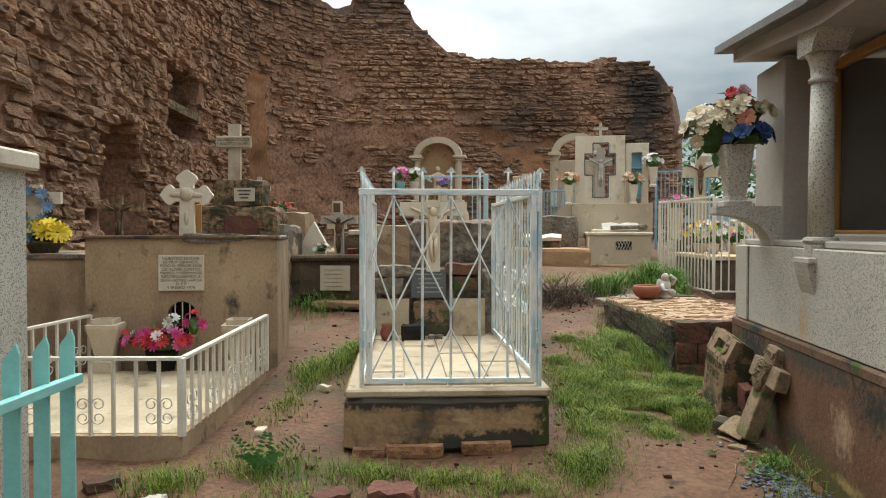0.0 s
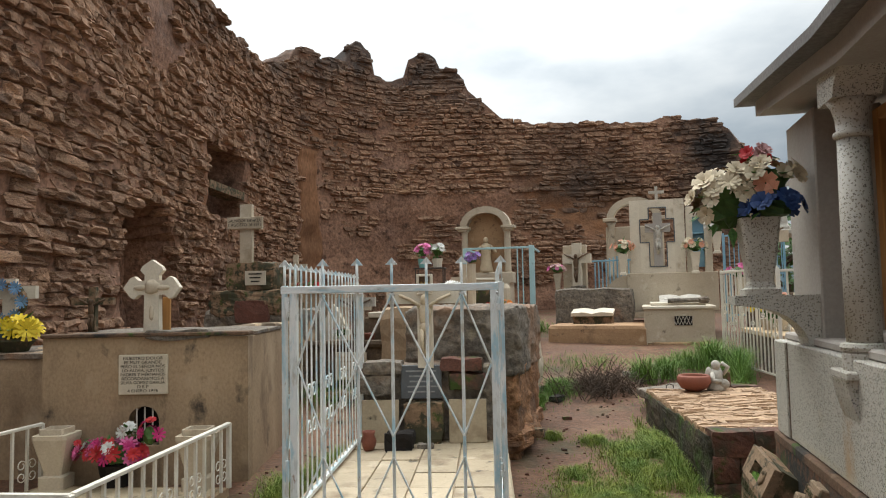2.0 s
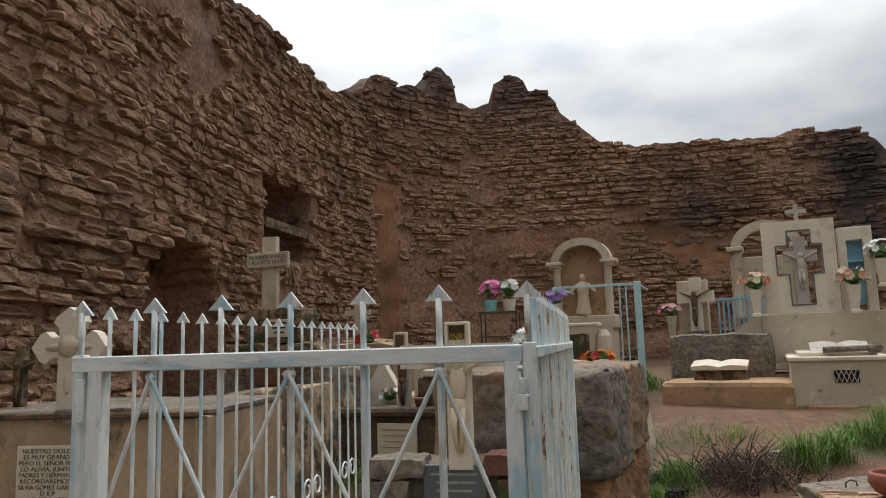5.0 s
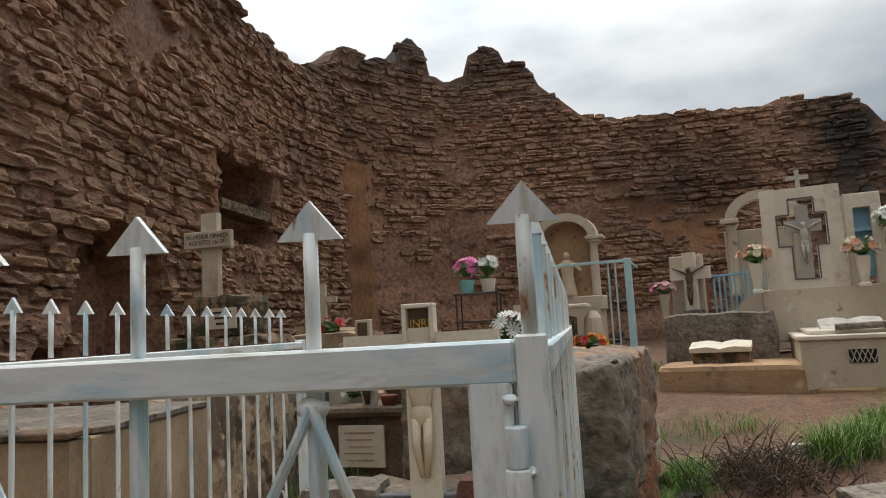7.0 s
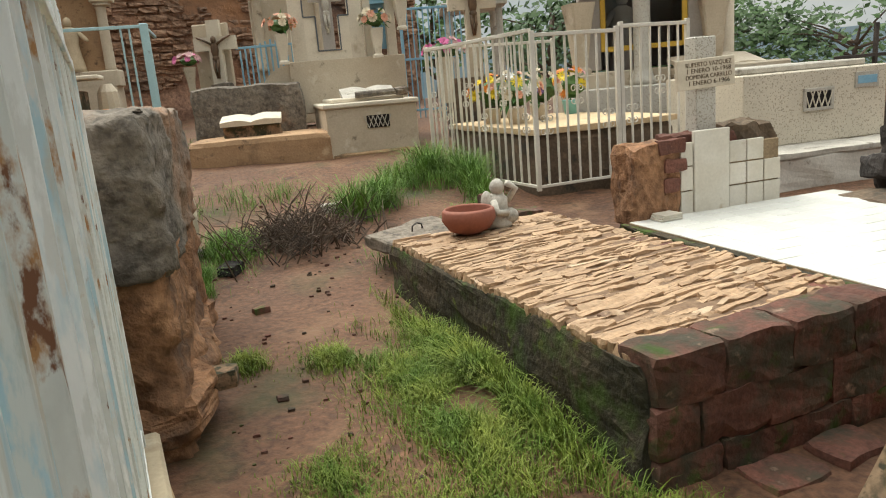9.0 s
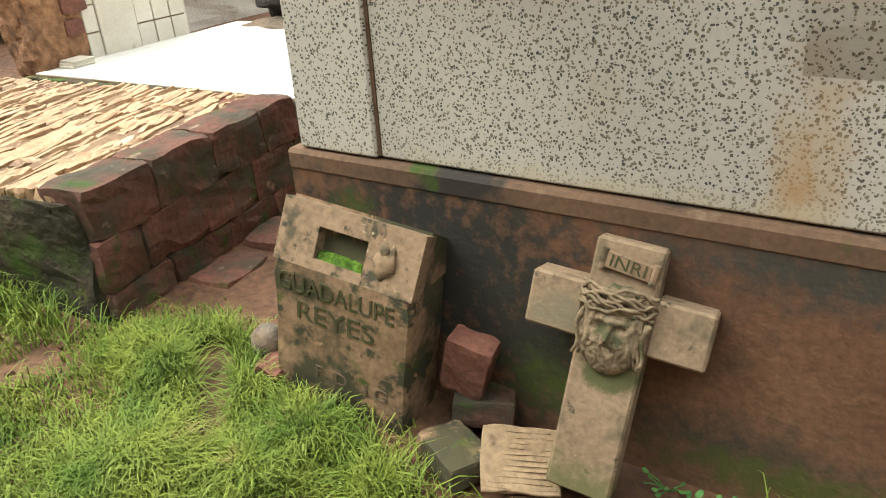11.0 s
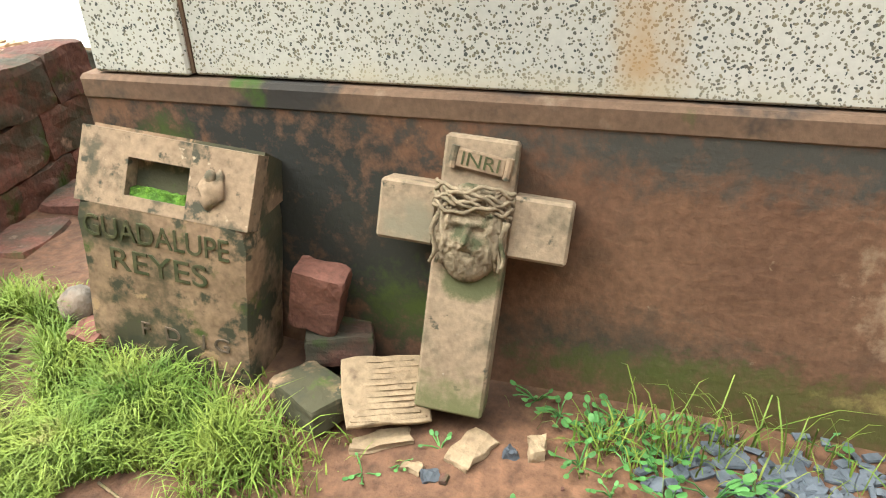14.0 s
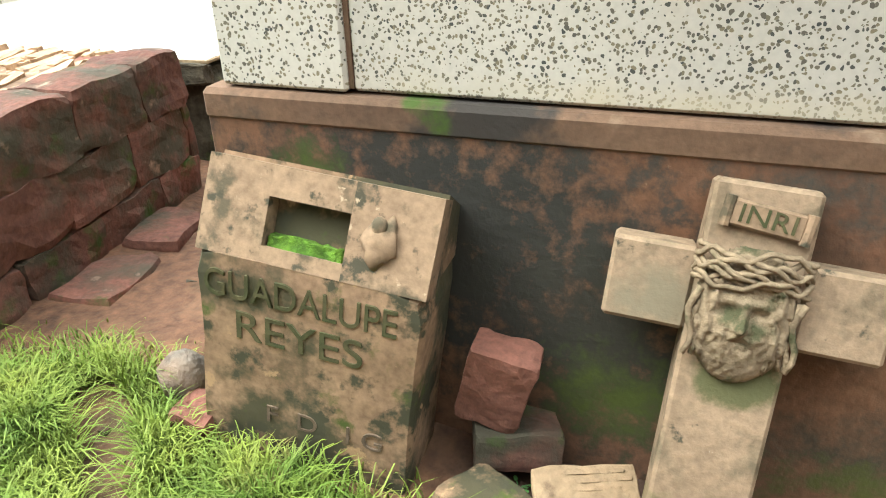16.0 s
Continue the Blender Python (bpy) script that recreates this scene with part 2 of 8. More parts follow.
M_STUCCO = mat("tan_stucco", (0.375, 0.265, 0.165), (0.28, 0.195, 0.12), 1.8, 0.9, 0.3, 50, blots=(((0.44, 0.33, 0.22), 2.6, 0.56, 0.72), ((0.15, 0.10, 0.065), 2.0, 0.53, 0.72), ((0.075, 0.058, 0.042), 4.5, 0.60, 0.72)), grain=0.15, stretch=(1, 1, 0.7))
M_PAVE = mat("stained_cement_paving", (0.50, 0.41, 0.28), (0.38, 0.30, 0.195), 2.6, 0.6, 0.15, 50, spec=0.35, blots=(((0.60, 0.54, 0.42), 3.4, 0.58, 0.70), ((0.22, 0.17, 0.10), 2.2, 0.54, 0.70), ((0.11, 0.095, 0.055), 6.0, 0.61, 0.72)), grain=0.12)
M_CREAM = mat("cream_stucco", (0.54, 0.46, 0.35), (0.44, 0.36, 0.265), 1.6, 0.85, 0.2, 60, blots=(((0.30, 0.23, 0.15), 2.5, 0.57, 0.74), ((0.17, 0.135, 0.095), 6.0, 0.63, 0.74), ((0.62, 0.56, 0.45), 4.0, 0.60, 0.72)), grain=0.08)
M_CREAMW = mat("off_white_plaster", (0.64, 0.57, 0.46), (0.55, 0.48, 0.38), 2.2, 0.8, 0.15, 60, blots=(((0.38, 0.30, 0.21), 3.0, 0.58, 0.74), ((0.22, 0.175, 0.125), 8.0, 0.64, 0.74)), grain=0.08)
M_ORANGE = mat("orange_clay_plaster", (0.40, 0.25, 0.14), (0.31, 0.19, 0.105), 2.2, 0.9, 0.35, 50, blots=(((0.18, 0.11, 0.065), 3.0, 0.55, 0.70), ((0.11, 0.07, 0.045), 8.0, 0.60, 0.70), ((0.48, 0.34, 0.21), 5.0, 0.62, 0.72)), grain=0.12)
M_PLINTH = mat("stained_plinth_render", (0.163, 0.087, 0.050), (0.118, 0.059, 0.035), 1.8, 0.9, 0.6, 45, blots=(((0.228, 0.156, 0.099), 2.0, 0.60, 0.74), ((0.065, 0.042, 0.027), 3.0, 0.56, 0.70), ((0.258, 0.190, 0.122), 14.0, 0.68, 0.72)), grain=0.22, bdist=0.012)
# ragged patches: darker at the far end, below the ledge and low down
stain_or_shade(M_PLINTH, (0.030, 0.029, 0.025), (0, -0.42, 0.52), (0.6, 0.50, 0.36), 0.0, 0.6, 24.0, 2.6)
stain_or_shade(M_PLINTH, (0.034, 0.033, 0.026), (0, -0.72, 0.34), (0.6, 0.26, 0.26), 0.0, 0.6, 24.0, 2.6)
stain_or_shade(M_PLINTH, (0.06, 0.055, 0.045), (0, -1.45, 0.69), (0.6, 0.75, 0.10), 0.0, 0.75, 24.0, 2.6)
stain_or_shade(M_PLINTH, (0.065, 0.05, 0.035), (0, -1.15, 0.22), (0.6, 0.5, 0.12), 0.05, 0.95, 24.0, 2.6)
stain_or_shade(M_PLINTH, (0.062, 0.082, 0.018), (0, -0.74, 0.25), (0.6, 0.16, 0.13), 0.05, 0.95, 24.0, 2.6)
stain_or_shade(M_PLINTH, (0.068, 0.088, 0.02), (0, -1.32, 0.17), (0.6, 0.42, 0.07), 0.05, 0.95, 24.0, 2.6)
# darker again towards the near end, in the upper part
stain_or_shade(M_PLINTH, (0.036, 0.034, 0.027), (0, -2.15, 0.60), (0.6, 0.42, 0.17), 0.0, 0.8, 24.0, 2.6)
stain_or_shade(M_PLINTH, (0.052, 0.040, 0.028), (0, -3.0, 0.55), (0.6, 0.75, 0.26), 0.0, 0.8, 24.0, 2.6)
stain_or_shade(M_PLINTH, (0.085, 0.078, 0.022), (0, -1.75, 0.12), (0.6, 0.75, 0.13), 0.0, 0.85, 24.0, 2.6)
stain_or_shade(M_PLINTH, (0.06, 0.085, 0.018), (0, -0.17, 0.60), (0.6, 0.09, 0.12), 0.05, 0.95, 24.0, 2.6)
stain_or_shade(M_PLINTH, (0.34, 0.235, 0.15), (0, -1.78, 0.42), (0.6, 0.16, 0.16), 0.05, 0.95, 24.0, 2.6)
stain_or_shade(M_PLINTH, (0.30, 0.22, 0.085), (0, -1.85, 0.17), (0.6, 0.22, 0.04), 0.05, 0.95, 24.0, 2.6)
M_BAND = mat("blackened_ledge_render", (0.150, 0.090, 0.056), (0.100, 0.062, 0.040), 2.6, 0.9, 0.3, 55, blots=(((0.272, 0.200, 0.136), 3.2, 0.57, 0.68), (SOOT, 2.9, 0.52, 0.60), (MOSS, 4.0, 0.58, 0.66)), grain=0.2)
M_CONC = mat("rough_concrete", (0.195, 0.162, 0.128), (0.118, 0.10, 0.082), 2.5, 0.92, 1.0, 22, blots=(((0.30, 0.17, 0.10), 0.9, 0.56, 0.70), ((0.33, 0.27, 0.18), 2.2, 0.62, 0.75), ((0.06, 0.05, 0.04), 6.0, 0.60, 0.70)), grain=0.45, bdist=0.04)
M_EARTH = mat("orange_brown_earth", (0.30, 0.155, 0.08), (0.20, 0.105, 0.058), 2.0, 0.95, 1.0, 20, blots=(((0.10, 0.06, 0.04), 4.0, 0.56, 0.68), ((0.24, 0.21, 0.17), 1.8, 0.60, 0.72)), grain=0.45, bdist=0.05)
M_OLD = mat("weathered_brown_cement", (0.27, 0.172, 0.104), (0.195, 0.122, 0.074), 7.0, 0.9, 0.5, 60, blots=(((0.062, 0.055, 0.030), 5.0, 0.47, 0.56), ((0.05, 0.048, 0.028), 13.0, 0.52, 0.60), ((0.060, 0.080, 0.018), 9.0, 0.57, 0.66), ((0.33, 0.21, 0.115), 12.0, 0.63, 0.67)), grain=0.25, bdist=0.008)
M_FRAME = mat("stained_sandy_cement", (0.26, 0.176, 0.110), (0.205, 0.137, 0.086), 6.0, 0.9, 0.5, 60, blots=(((0.085, 0.068, 0.042), 11.0, 0.52, 0.62), ((0.055, 0.05, 0.032), 24.0, 0.57, 0.65), ((0.36, 0.27, 0.18), 40.0, 0.66, 0.71)), grain=0.22, bdist=0.008)
M_CROSS = mat("sandy_cross_cement", (0.268, 0.191, 0.124), (0.214, 0.150, 0.096), 6.0, 0.88, 0.6, 70, blots=(((0.114, 0.091, 0.057), 8.0, 0.57, 0.68), ((0.054, 0.050, 0.033), 20.0, 0.62, 0.68), ((0.414, 0.348, 0.268), 30.0, 0.70, 0.74)), grain=0.22, bdist=0.008)
stain_or_shade(M_CROSS, (0.12, 0.115, 0.05), (0, 0, 0.0), (0.3, 0.3, 0.10), 0.0, 0.8, 30)
stain_or_shade(M_CROSS, (0.09, 0.09, 0.04), (0.02, 0, 0.29), (0.075, 0.3, 0.045), 0.0, 0.4, 18)
stain_or_shade(M_CROSS, (0.18, 0.15, 0.10), (-0.12, 0, 0.40), (0.09, 0.3, 0.06), 0.0, 0.6, 18)
M_FACE = mat("mossy_carved_cement", (0.264, 0.196, 0.124), (0.160, 0.120, 0.076), 14.0, 0.9, 0.6, 90, blots=(((0.060, 0.060, 0.028), 16.0, 0.53, 0.64),), grain=0.22)
M_RED = mat("red_brick", (0.157, 0.066, 0.046), (0.111, 0.049, 0.036), 5.0, 0.92, 0.5, 60, blots=(((0.085, 0.051, 0.038), 7.0, 0.58, 0.72),), grain=0.25, rand=0.2)
M_REDW = mat("mossy_red_brick", (0.155, 0.066, 0.046), (0.10, 0.046, 0.034), 4.0, 0.92, 0.6, 50, blots=(((0.055, 0.048, 0.032), 4.5, 0.47, 0.62), (MOSS, 6.0, 0.57, 0.68), ((0.27, 0.18, 0.13), 9.0, 0.63, 0.72)), grain=0.3, rand=0.2)
M_MOSSY = mat("moss_covered_earth", (0.062, 0.045, 0.028), (0.03, 0.027, 0.017), 2.5, 0.95, 0.9, 32, blots=(((0.05, 0.085, 0.014), 3.4, 0.50, 0.64), ((0.10, 0.12, 0.02), 7.0, 0.60, 0.68), ((0.17, 0.17, 0.12), 20.0, 0.69, 0.74)), grain=0.5, bdist=0.03)
M_LATH = mat("eroded_adobe_strips", (0.41, 0.27, 0.160), (0.31, 0.195, 0.112), 3.0, 0.75, 0.5, 50, spec=0.4, blots=(((0.50, 0.38, 0.26), 2.0, 0.58, 0.72), ((0.17, 0.10, 0.06), 9.0, 0.60, 0.68),), grain=0.22, rand=0.12)
M_LATHD = mat("dark_adobe_bed", (0.20, 0.125, 0.075), (0.13, 0.08, 0.05), 4.0, 0.9, 0.6, 40, grain=0.3)
M_TILE = mat("white_glazed_tile", (0.64, 0.63, 0.59), (0.58, 0.57, 0.53), 3.0, 0.25, 0.03, 60, spec=0.5, grain=0.03, rand=0.04)
M_GROUT = mat("dirty_grout", (0.30, 0.22, 0.13), (0.20, 0.14, 0.085), 5.0, 0.95, 0.3, 60)
M_MARB = mat("cream_stone_tile", (0.47, 0.38, 0.26), (0.38, 0.30, 0.20), 2.5, 0.5, 0.08, 60, spec=0.35, grain=0.10, rand=0.12, blots=(((0.56, 0.49, 0.37), 4.0, 0.58, 0.70), ((0.22, 0.155, 0.095), 3.0, 0.54, 0.70), ((0.08, 0.062, 0.042), 7.0, 0.60, 0.70)))
M_BASE = mat("stained_tan_render", (0.36, 0.235, 0.13), (0.27, 0.17, 0.092), 1.6, 0.9, 0.4, 45, blots=(((0.10, 0.075, 0.055), 3.2, 0.52, 0.66), ((0.43, 0.30, 0.18), 3.6, 0.58, 0.70)), grain=0.2, bdist=0.012)
stain_or_shade(M_BASE, (0.05, 0.042, 0.033), (0.55, -0.08, 0.39), (1.3, 0.5, 0.075), 0.0, 0.35, 19.8)
stain_or_shade(M_BASE, (0.045, 0.042, 0.03), (0.85, -0.08, 0.12), (0.65, 0.5, 0.09), 0.0, 0.35, 17.6)
stain_or_shade(M_BASE, (0.05, 0.06, 0.02), (1.18, 0.1, 0.2), (0.14, 0.6, 0.22), 0.0, 0.35, 17.6)
M_FLAKE = mat("flaking_cream_plaster", (0.46, 0.34, 0.22), (0.38, 0.27, 0.17), 2.0, 0.9, 0.5, 40, blots=(((0.16, 0.115, 0.075), 2.2, 0.50, 0.56), ((0.10, 0.075, 0.05), 7.0, 0.54, 0.60), ((0.55, 0.45, 0.32), 9.0, 0.62, 0.68)), grain=0.25, stretch=(1, 1, 0.6), bdist=0.015)
M_DARKCEM = mat("dark_brown_cement", (0.135, 0.095, 0.062), (0.085, 0.062, 0.044), 3.0, 0.92, 0.6, 40, blots=(((0.20, 0.14, 0.09), 4.0, 0.60, 0.70), ((0.045, 0.04, 0.03), 6.0, 0.57, 0.68)), grain=0.3, bdist=0.015)
M_TANTOP = mat("sandy_tan_slab", (0.56, 0.42, 0.26), (0.48, 0.35, 0.21), 1.8, 0.85, 0.15, 50, blots=(((0.34, 0.24, 0.14), 3.0, 0.62, 0.76),), grain=0.1)
M_OLDTILE = mat("aged_white_tile", (0.62, 0.58, 0.50), (0.54, 0.49, 0.40), 4.0, 0.35, 0.05, 60, spec=0.45, grain=0.06, rand=0.08, blots=(((0.36, 0.27, 0.15), 5.0, 0.62, 0.74),))
M_MOSSG = mat("bright_moss", (0.095, 0.185, 0.018), (0.05, 0.11, 0.012), 30, 0.95, 0.8, 90, grain=0.4)
M_TILEB = mat("dirty_cream_tile", (0.30, 0.215, 0.13), (0.22, 0.15, 0.09), 9, 0.85, 0.4, 60, blots=(((0.12, 0.08, 0.05), 12.0, 0.58, 0.68),), grain=0.2)
M_CLAY = mat("terracotta", (0.25, 0.085, 0.052), (0.19, 0.065, 0.042), 4, 0.7, 0.1, 60, grain=0.1)
M_GREYST = mat("pale_grey_stone", (0.48, 0.44, 0.38), (0.36, 0.33, 0.28), 8, 0.85, 0.3, 70, blots=(((0.16, 0.14, 0.11), 9.0, 0.58, 0.72),), grain=0.15)
M_SLATE = mat("slate_chips", (0.085, 0.095, 0.11), (0.055, 0.063, 0.075), 9, 0.6, 0.2, 70, spec=0.4, grain=0.15, rand=0.35)
# near-black for stones and a pot, and for shade painted into openings
M_DARK = mat("near_black_or_hole_shade", (0.02, 0.016, 0.014), (0.012, 0.01, 0.009), 4, 0.95, 0.2, 40)
M_PLAQUE = mat("aged_ivory_plaque", (0.58, 0.51, 0.40), (0.50, 0.43, 0.33), 7, 0.6, 0.06, 70, grain=0.06)
M_DPLAQUE = mat("dark_grey_plaque", (0.10, 0.11, 0.12), (0.075, 0.08, 0.09), 6, 0.45, 0.06, 70, spec=0.5, grain=0.1)
M_INK = mat("dark_lettering", (0.045, 0.035, 0.028), (0.03, 0.025, 0.02), 9, 0.8, 0.0, 50)
M_PALEINK = mat("worn_pale_lettering", (0.3, 0.3, 0.3), (0.22, 0.22, 0.22), 9, 0.8, 0.0, 50)
M_WOOD = mat("varnished_wood_frame", (0.42, 0.22, 0.075), (0.32, 0.155, 0.05), 4, 0.5, 0.12, 40, stretch=(1, 1, 0.15), grain=0.15)
M_YELLOW = mat("yellow_frame_paint", (0.68, 0.44, 0.07), (0.6, 0.37, 0.05), 4, 0.5, 0.05, 40, grain=0.08)
M_GREYW = mat("grey_painted_wall", (0.40, 0.36, 0.32), (0.33, 0.30, 0.27), 1.5, 0.85, 0.12, 60, grain=0.08, blots=(((0.2, 0.17, 0.14), 2.0, 0.64, 0.82),))
M_ROOF = mat("grey_roof_edge", (0.20, 0.19, 0.18), (0.15, 0.14, 0.135), 2, 0.85, 0.15, 50)
M_PEACH = mat("peach_house_paint", (0.62, 0.33, 0.17), (0.56, 0.29, 0.14), 0.8, 0.85, 0.08, 40, grain=0.06)
M_HILL = mat("hazy_far_hills", (0.30, 0.40, 0.46), (0.26, 0.36, 0.42), 0.004, 0.95, 0.0, 0.05, grain=0.08)
M_METAL = mat("dull_dark_iron", (0.10, 0.085, 0.075), (0.06, 0.05, 0.045), 6, 0.6, 0.2, 60, metal=0.6)
M_STATUE = mat("pale_plaster_figure", (0.55, 0.44, 0.30), (0.46, 0.36, 0.24), 6, 0.75, 0.1, 60, grain=0.1)
M_IVORY = mat("ivory_figure", (0.60, 0.50, 0.36), (0.50, 0.39, 0.27), 9, 0.6, 0.05, 60, grain=0.1)
M_BRONZE = mat("dark_wood_figure", (0.13, 0.075, 0.04), (0.08, 0.05, 0.03), 9, 0.6, 0.1, 60, grain=0.15)
M_DARKMOSS = mat("dark_carved_letters", (0.075, 0.065, 0.03), (0.05, 0.055, 0.022), 20, 0.95, 0.2, 60)
TERR = terrazzo("white_terrazzo", (0.50, 0.475, 0.42), (0.05, 0.055, 0.055), (0.20, 0.17, 0.11), 150.0)
stain_or_shade(TERR, (0.40, 0.25, 0.12), (0, -1.22, 0.86), (0.8, 0.085, 0.26), 0.0, 1.3, 14)
stain_or_shade(TERR, (0.50, 0.44, 0.32), (0, -0.9, 0.79), (0.8, 0.9, 0.035), 0.0, 1.6, 10)
TERRL = terrazzo("cream_speckled_terrazzo", (0.60, 0.53, 0.42), (0.34, 0.29, 0.22), (0.44, 0.37, 0.27), 60)
M_WASH = mat("worn_whitewash", (0.60, 0.56, 0.50), (0.48, 0.44, 0.38), 2.0, 0.85, 0.2, 50, blots=(((0.30, 0.24, 0.18), 3.0, 0.58, 0.70), ((0.18, 0.14, 0.11), 7.0, 0.63, 0.72)), grain=0.12)
M_DARKST = mat("blackened_stone", (0.055, 0.046, 0.042), (0.032, 0.028, 0.026), 4, 0.9, 0.8, 30, grain=0.4, rand=0.3, bdist=0.03)
TERRF = terrazzo("cream_terrazzo", (0.50, 0.47, 0.41), (0.16, 0.14, 0.12), (0.28, 0.24, 0.18), 110)
PETAL = {k: mat("petals_" + k, c, tuple(v * 0.75 for v in c), 30, 0.6, 0.0, 60, grain=0.12, rand=0.12) for k, c in {
    "white": (0.72, 0.71, 0.66), "cream": (0.66, 0.55, 0.38), "pink": (0.70, 0.16, 0.36), "magenta": (0.52, 0.035, 0.17), "red": (0.50, 0.03, 0.035), "peach": (0.70, 0.34, 0.22),
    "yellow": (0.75, 0.55, 0.03), "blue": (0.20, 0.36, 0.58), "orange": (0.7, 0.22, 0.03), "violet": (0.26, 0.14, 0.40), "brown": (0.16, 0.085, 0.03), "rose": (0.62, 0.36, 0.36), "navy": (0.03, 0.065, 0.19), "ivory": (0.62, 0.53, 0.38)}.items()}
m_glass = bpy.data.materials.new("dusty_glass")
m_glass.use_nodes = True
_b = m_glass.node_tree.nodes["Principled BSDF"]
_b.inputs["Base Color"].default_value, _b.inputs["Roughness"].default_value, _b.inputs["Transmission Weight"].default_value, _b.inputs["IOR"].default_value = (0.85, 0.88, 0.88, 1), 0.06, 1.0, 1.2


# ---- building helpers ----
class Mesh:
    """Collects vertices and faces of one part."""

    def __init__(self):
        self.v, self.f = [], []

    def add(self, verts, faces, m=None):
        k = len(self.v)
        self.v += [tuple(m @ Vector(p)) if m else tuple(p) for p in verts]
        self.f += [tuple(i + k for i in q) for q in faces]
        return self

    def box(self, c, s, m=None, b=0.006, taper=1.0):
        """A box of centre c and size s with chamfered edges; taper scales its top."""
        h = [max(x / 2, 1e-4) for x in s]
        b = min(b, *(x * 0.45 for x in h))
        idx, vs = {}, []
        for i in (-1, 1):
            for j in (-1, 1):
                for k in (-1, 1):
                    tp = taper if k > 0 else 1.0
                    for ax in range(3):
                        q = [h[0] - b, h[1] - b, h[2] - b]
                        q[ax] = h[ax]
                        idx[i, j, k, ax] = len(vs)
                        vs.append((c[0] + i * q[0] * tp, c[1] + j * q[1] * tp, c[2] + k * q[2]))
        fs = []
        for s1 in (-1, 1):
            fs += [[idx[s1, j, k, 0] for j, k in ((-1, -1), (1, -1), (1, 1), (-1, 1))], [idx[i, s1, k, 1] for i, k in ((-1, -1), (1, -1), (1, 1), (-1, 1))], [idx[i, j, s1, 2] for i, j in ((-1, -1), (1, -1), (1, 1), (-1, 1))]]
            for s2 in (-1, 1):
                fs += [[idx[s1, s2, -1, 0], idx[s1, s2, 1, 0], idx[s1, s2, 1, 1], idx[s1, s2, -1, 1]], [idx[s1, -1, s2, 0], idx[s1, 1, s2, 0], idx[s1, 1, s2, 2], idx[s1, -1, s2, 2]], [idx[-1, s1, s2, 1], idx[1, s1, s2, 1], idx[1, s1, s2, 2], idx[-1, s1, s2, 2]]]
                for s3 in (-1, 1):
                    fs.append([idx[s1, s2, s3, 0], idx[s1, s2, s3, 1], idx[s1, s2, s3, 2]])
        return self.add(vs, fs, m)

    def tube(self, pts, r, n=8, r1=None, m=None):
        """A round bar along points, closed at both ends."""
        pts = [Vector(p) for p in pts]
        r1 = r if r1 is None else r1
        vs, fs, up = [], [], None
        for i, p in enumerate(pts):
            d = (pts[min(i + 1, len(pts) - 1)] - pts[max(i - 1, 0)]).normalized()
            a = d.orthogonal().normalized() if up is None else (up - d * up.dot(d)).normalized()
            up, c = a, d.cross(a)
            rr = r + (r1 - r) * i / max(1, len(pts) - 1)
            vs += [p + (a * math.cos(t) + c * math.sin(t)) * rr for t in (2 * math.pi * k / n for k in range(n))]
        for i in range(len(pts) - 1):
            fs += [(i * n + k, i * n + (k + 1) % n, (i + 1) * n + (k + 1) % n, (i + 1) * n + k) for k in range(n)]
        fs += [tuple(range(n)), tuple(range((len(pts) - 1) * n, len(pts) * n))]
        return self.add(vs, fs, m)

    def lathe(self, prof, n=16, m=None, c=(0, 0, 0), sq=False):
        """A turned body from (radius, height) pairs; sq makes it four-sided with chamfered corners."""
        ang = [2 * math.pi * k / n for k in range(n)]
        if sq:
            n, ang = 8, [radians(a) for a in (40, 50, 130, 140, 220, 230, 310, 320)]
        vs = [(c[0] + r * math.cos(a), c[1] + r * math.sin(a), c[2] + z) for r, z in prof for a in ang]
        fs = [(i * n + k, i * n + (k + 1) % n, (i + 1) * n + (k + 1) % n, (i + 1) * n + k) for i in range(len(prof) - 1) for k in range(n)]
        fs += [tuple(range(n)), tuple(range((len(prof) - 1) * n, len(prof) * n))]
        return self.add(vs, fs, m)

    def prism(self, poly, y0, y1, m=None):
        """A plate: the outline poly of (x, z) between y0 and y1."""
        n = len(poly)
        vs = [(x, y0, z) for x, z in poly] + [(x, y1, z) for x, z in poly]
        fs = [tuple(range(n)), tuple(range(n, 2 * n))] + [(k, (k + 1) % n, n + (k + 1) % n, n + k) for k in range(n)]
        return self.add(vs, fs, m)

    def rock(self, c, s, cuts=3, amp=0.03, scale=4.0, m=None, seed=0.0, keep_base=False):
        """A rough block: a subdivided box whose skin is moved by noise and whose corners are worn round."""
        bm = bmesh.new()
        bmesh.ops.create_cube(bm, size=1.0)
        bmesh.ops.subdivide_edges(bm, edges=bm.edges[:], cuts=cuts, use_grid_fill=True)
        vs = []
        for v in bm.verts:
            p = v.co.copy()
            far = sum(abs(x) > 0.49 for x in p)
            p *= 1.0 - (0.0, 0.0, 0.03, 0.07)[far]
            q = Vector((c[0] + p.x * s[0], c[1] + p.y * s[1], c[2] + p.z * s[2]))
            d = noise.noise_vector(q * scale + Vector((seed, seed * 1.7, 0))) * amp + noise.noise_vector(q * scale * 3.1 + Vector((seed, 0, seed))) * amp * 0.4
            vs.append(q + d)
        bm.verts.index_update()
        fs = [[v.index for v in f.verts] for f in bm.faces]
        bm.free()
        return self.add(vs, fs, m)

    def blob(self, c, r, m=None, n=10, k=7, amp=0.0, scale=5.0):
        """An egg of radii r, with a noisy skin where amp is given."""
        vs, fs = [], []
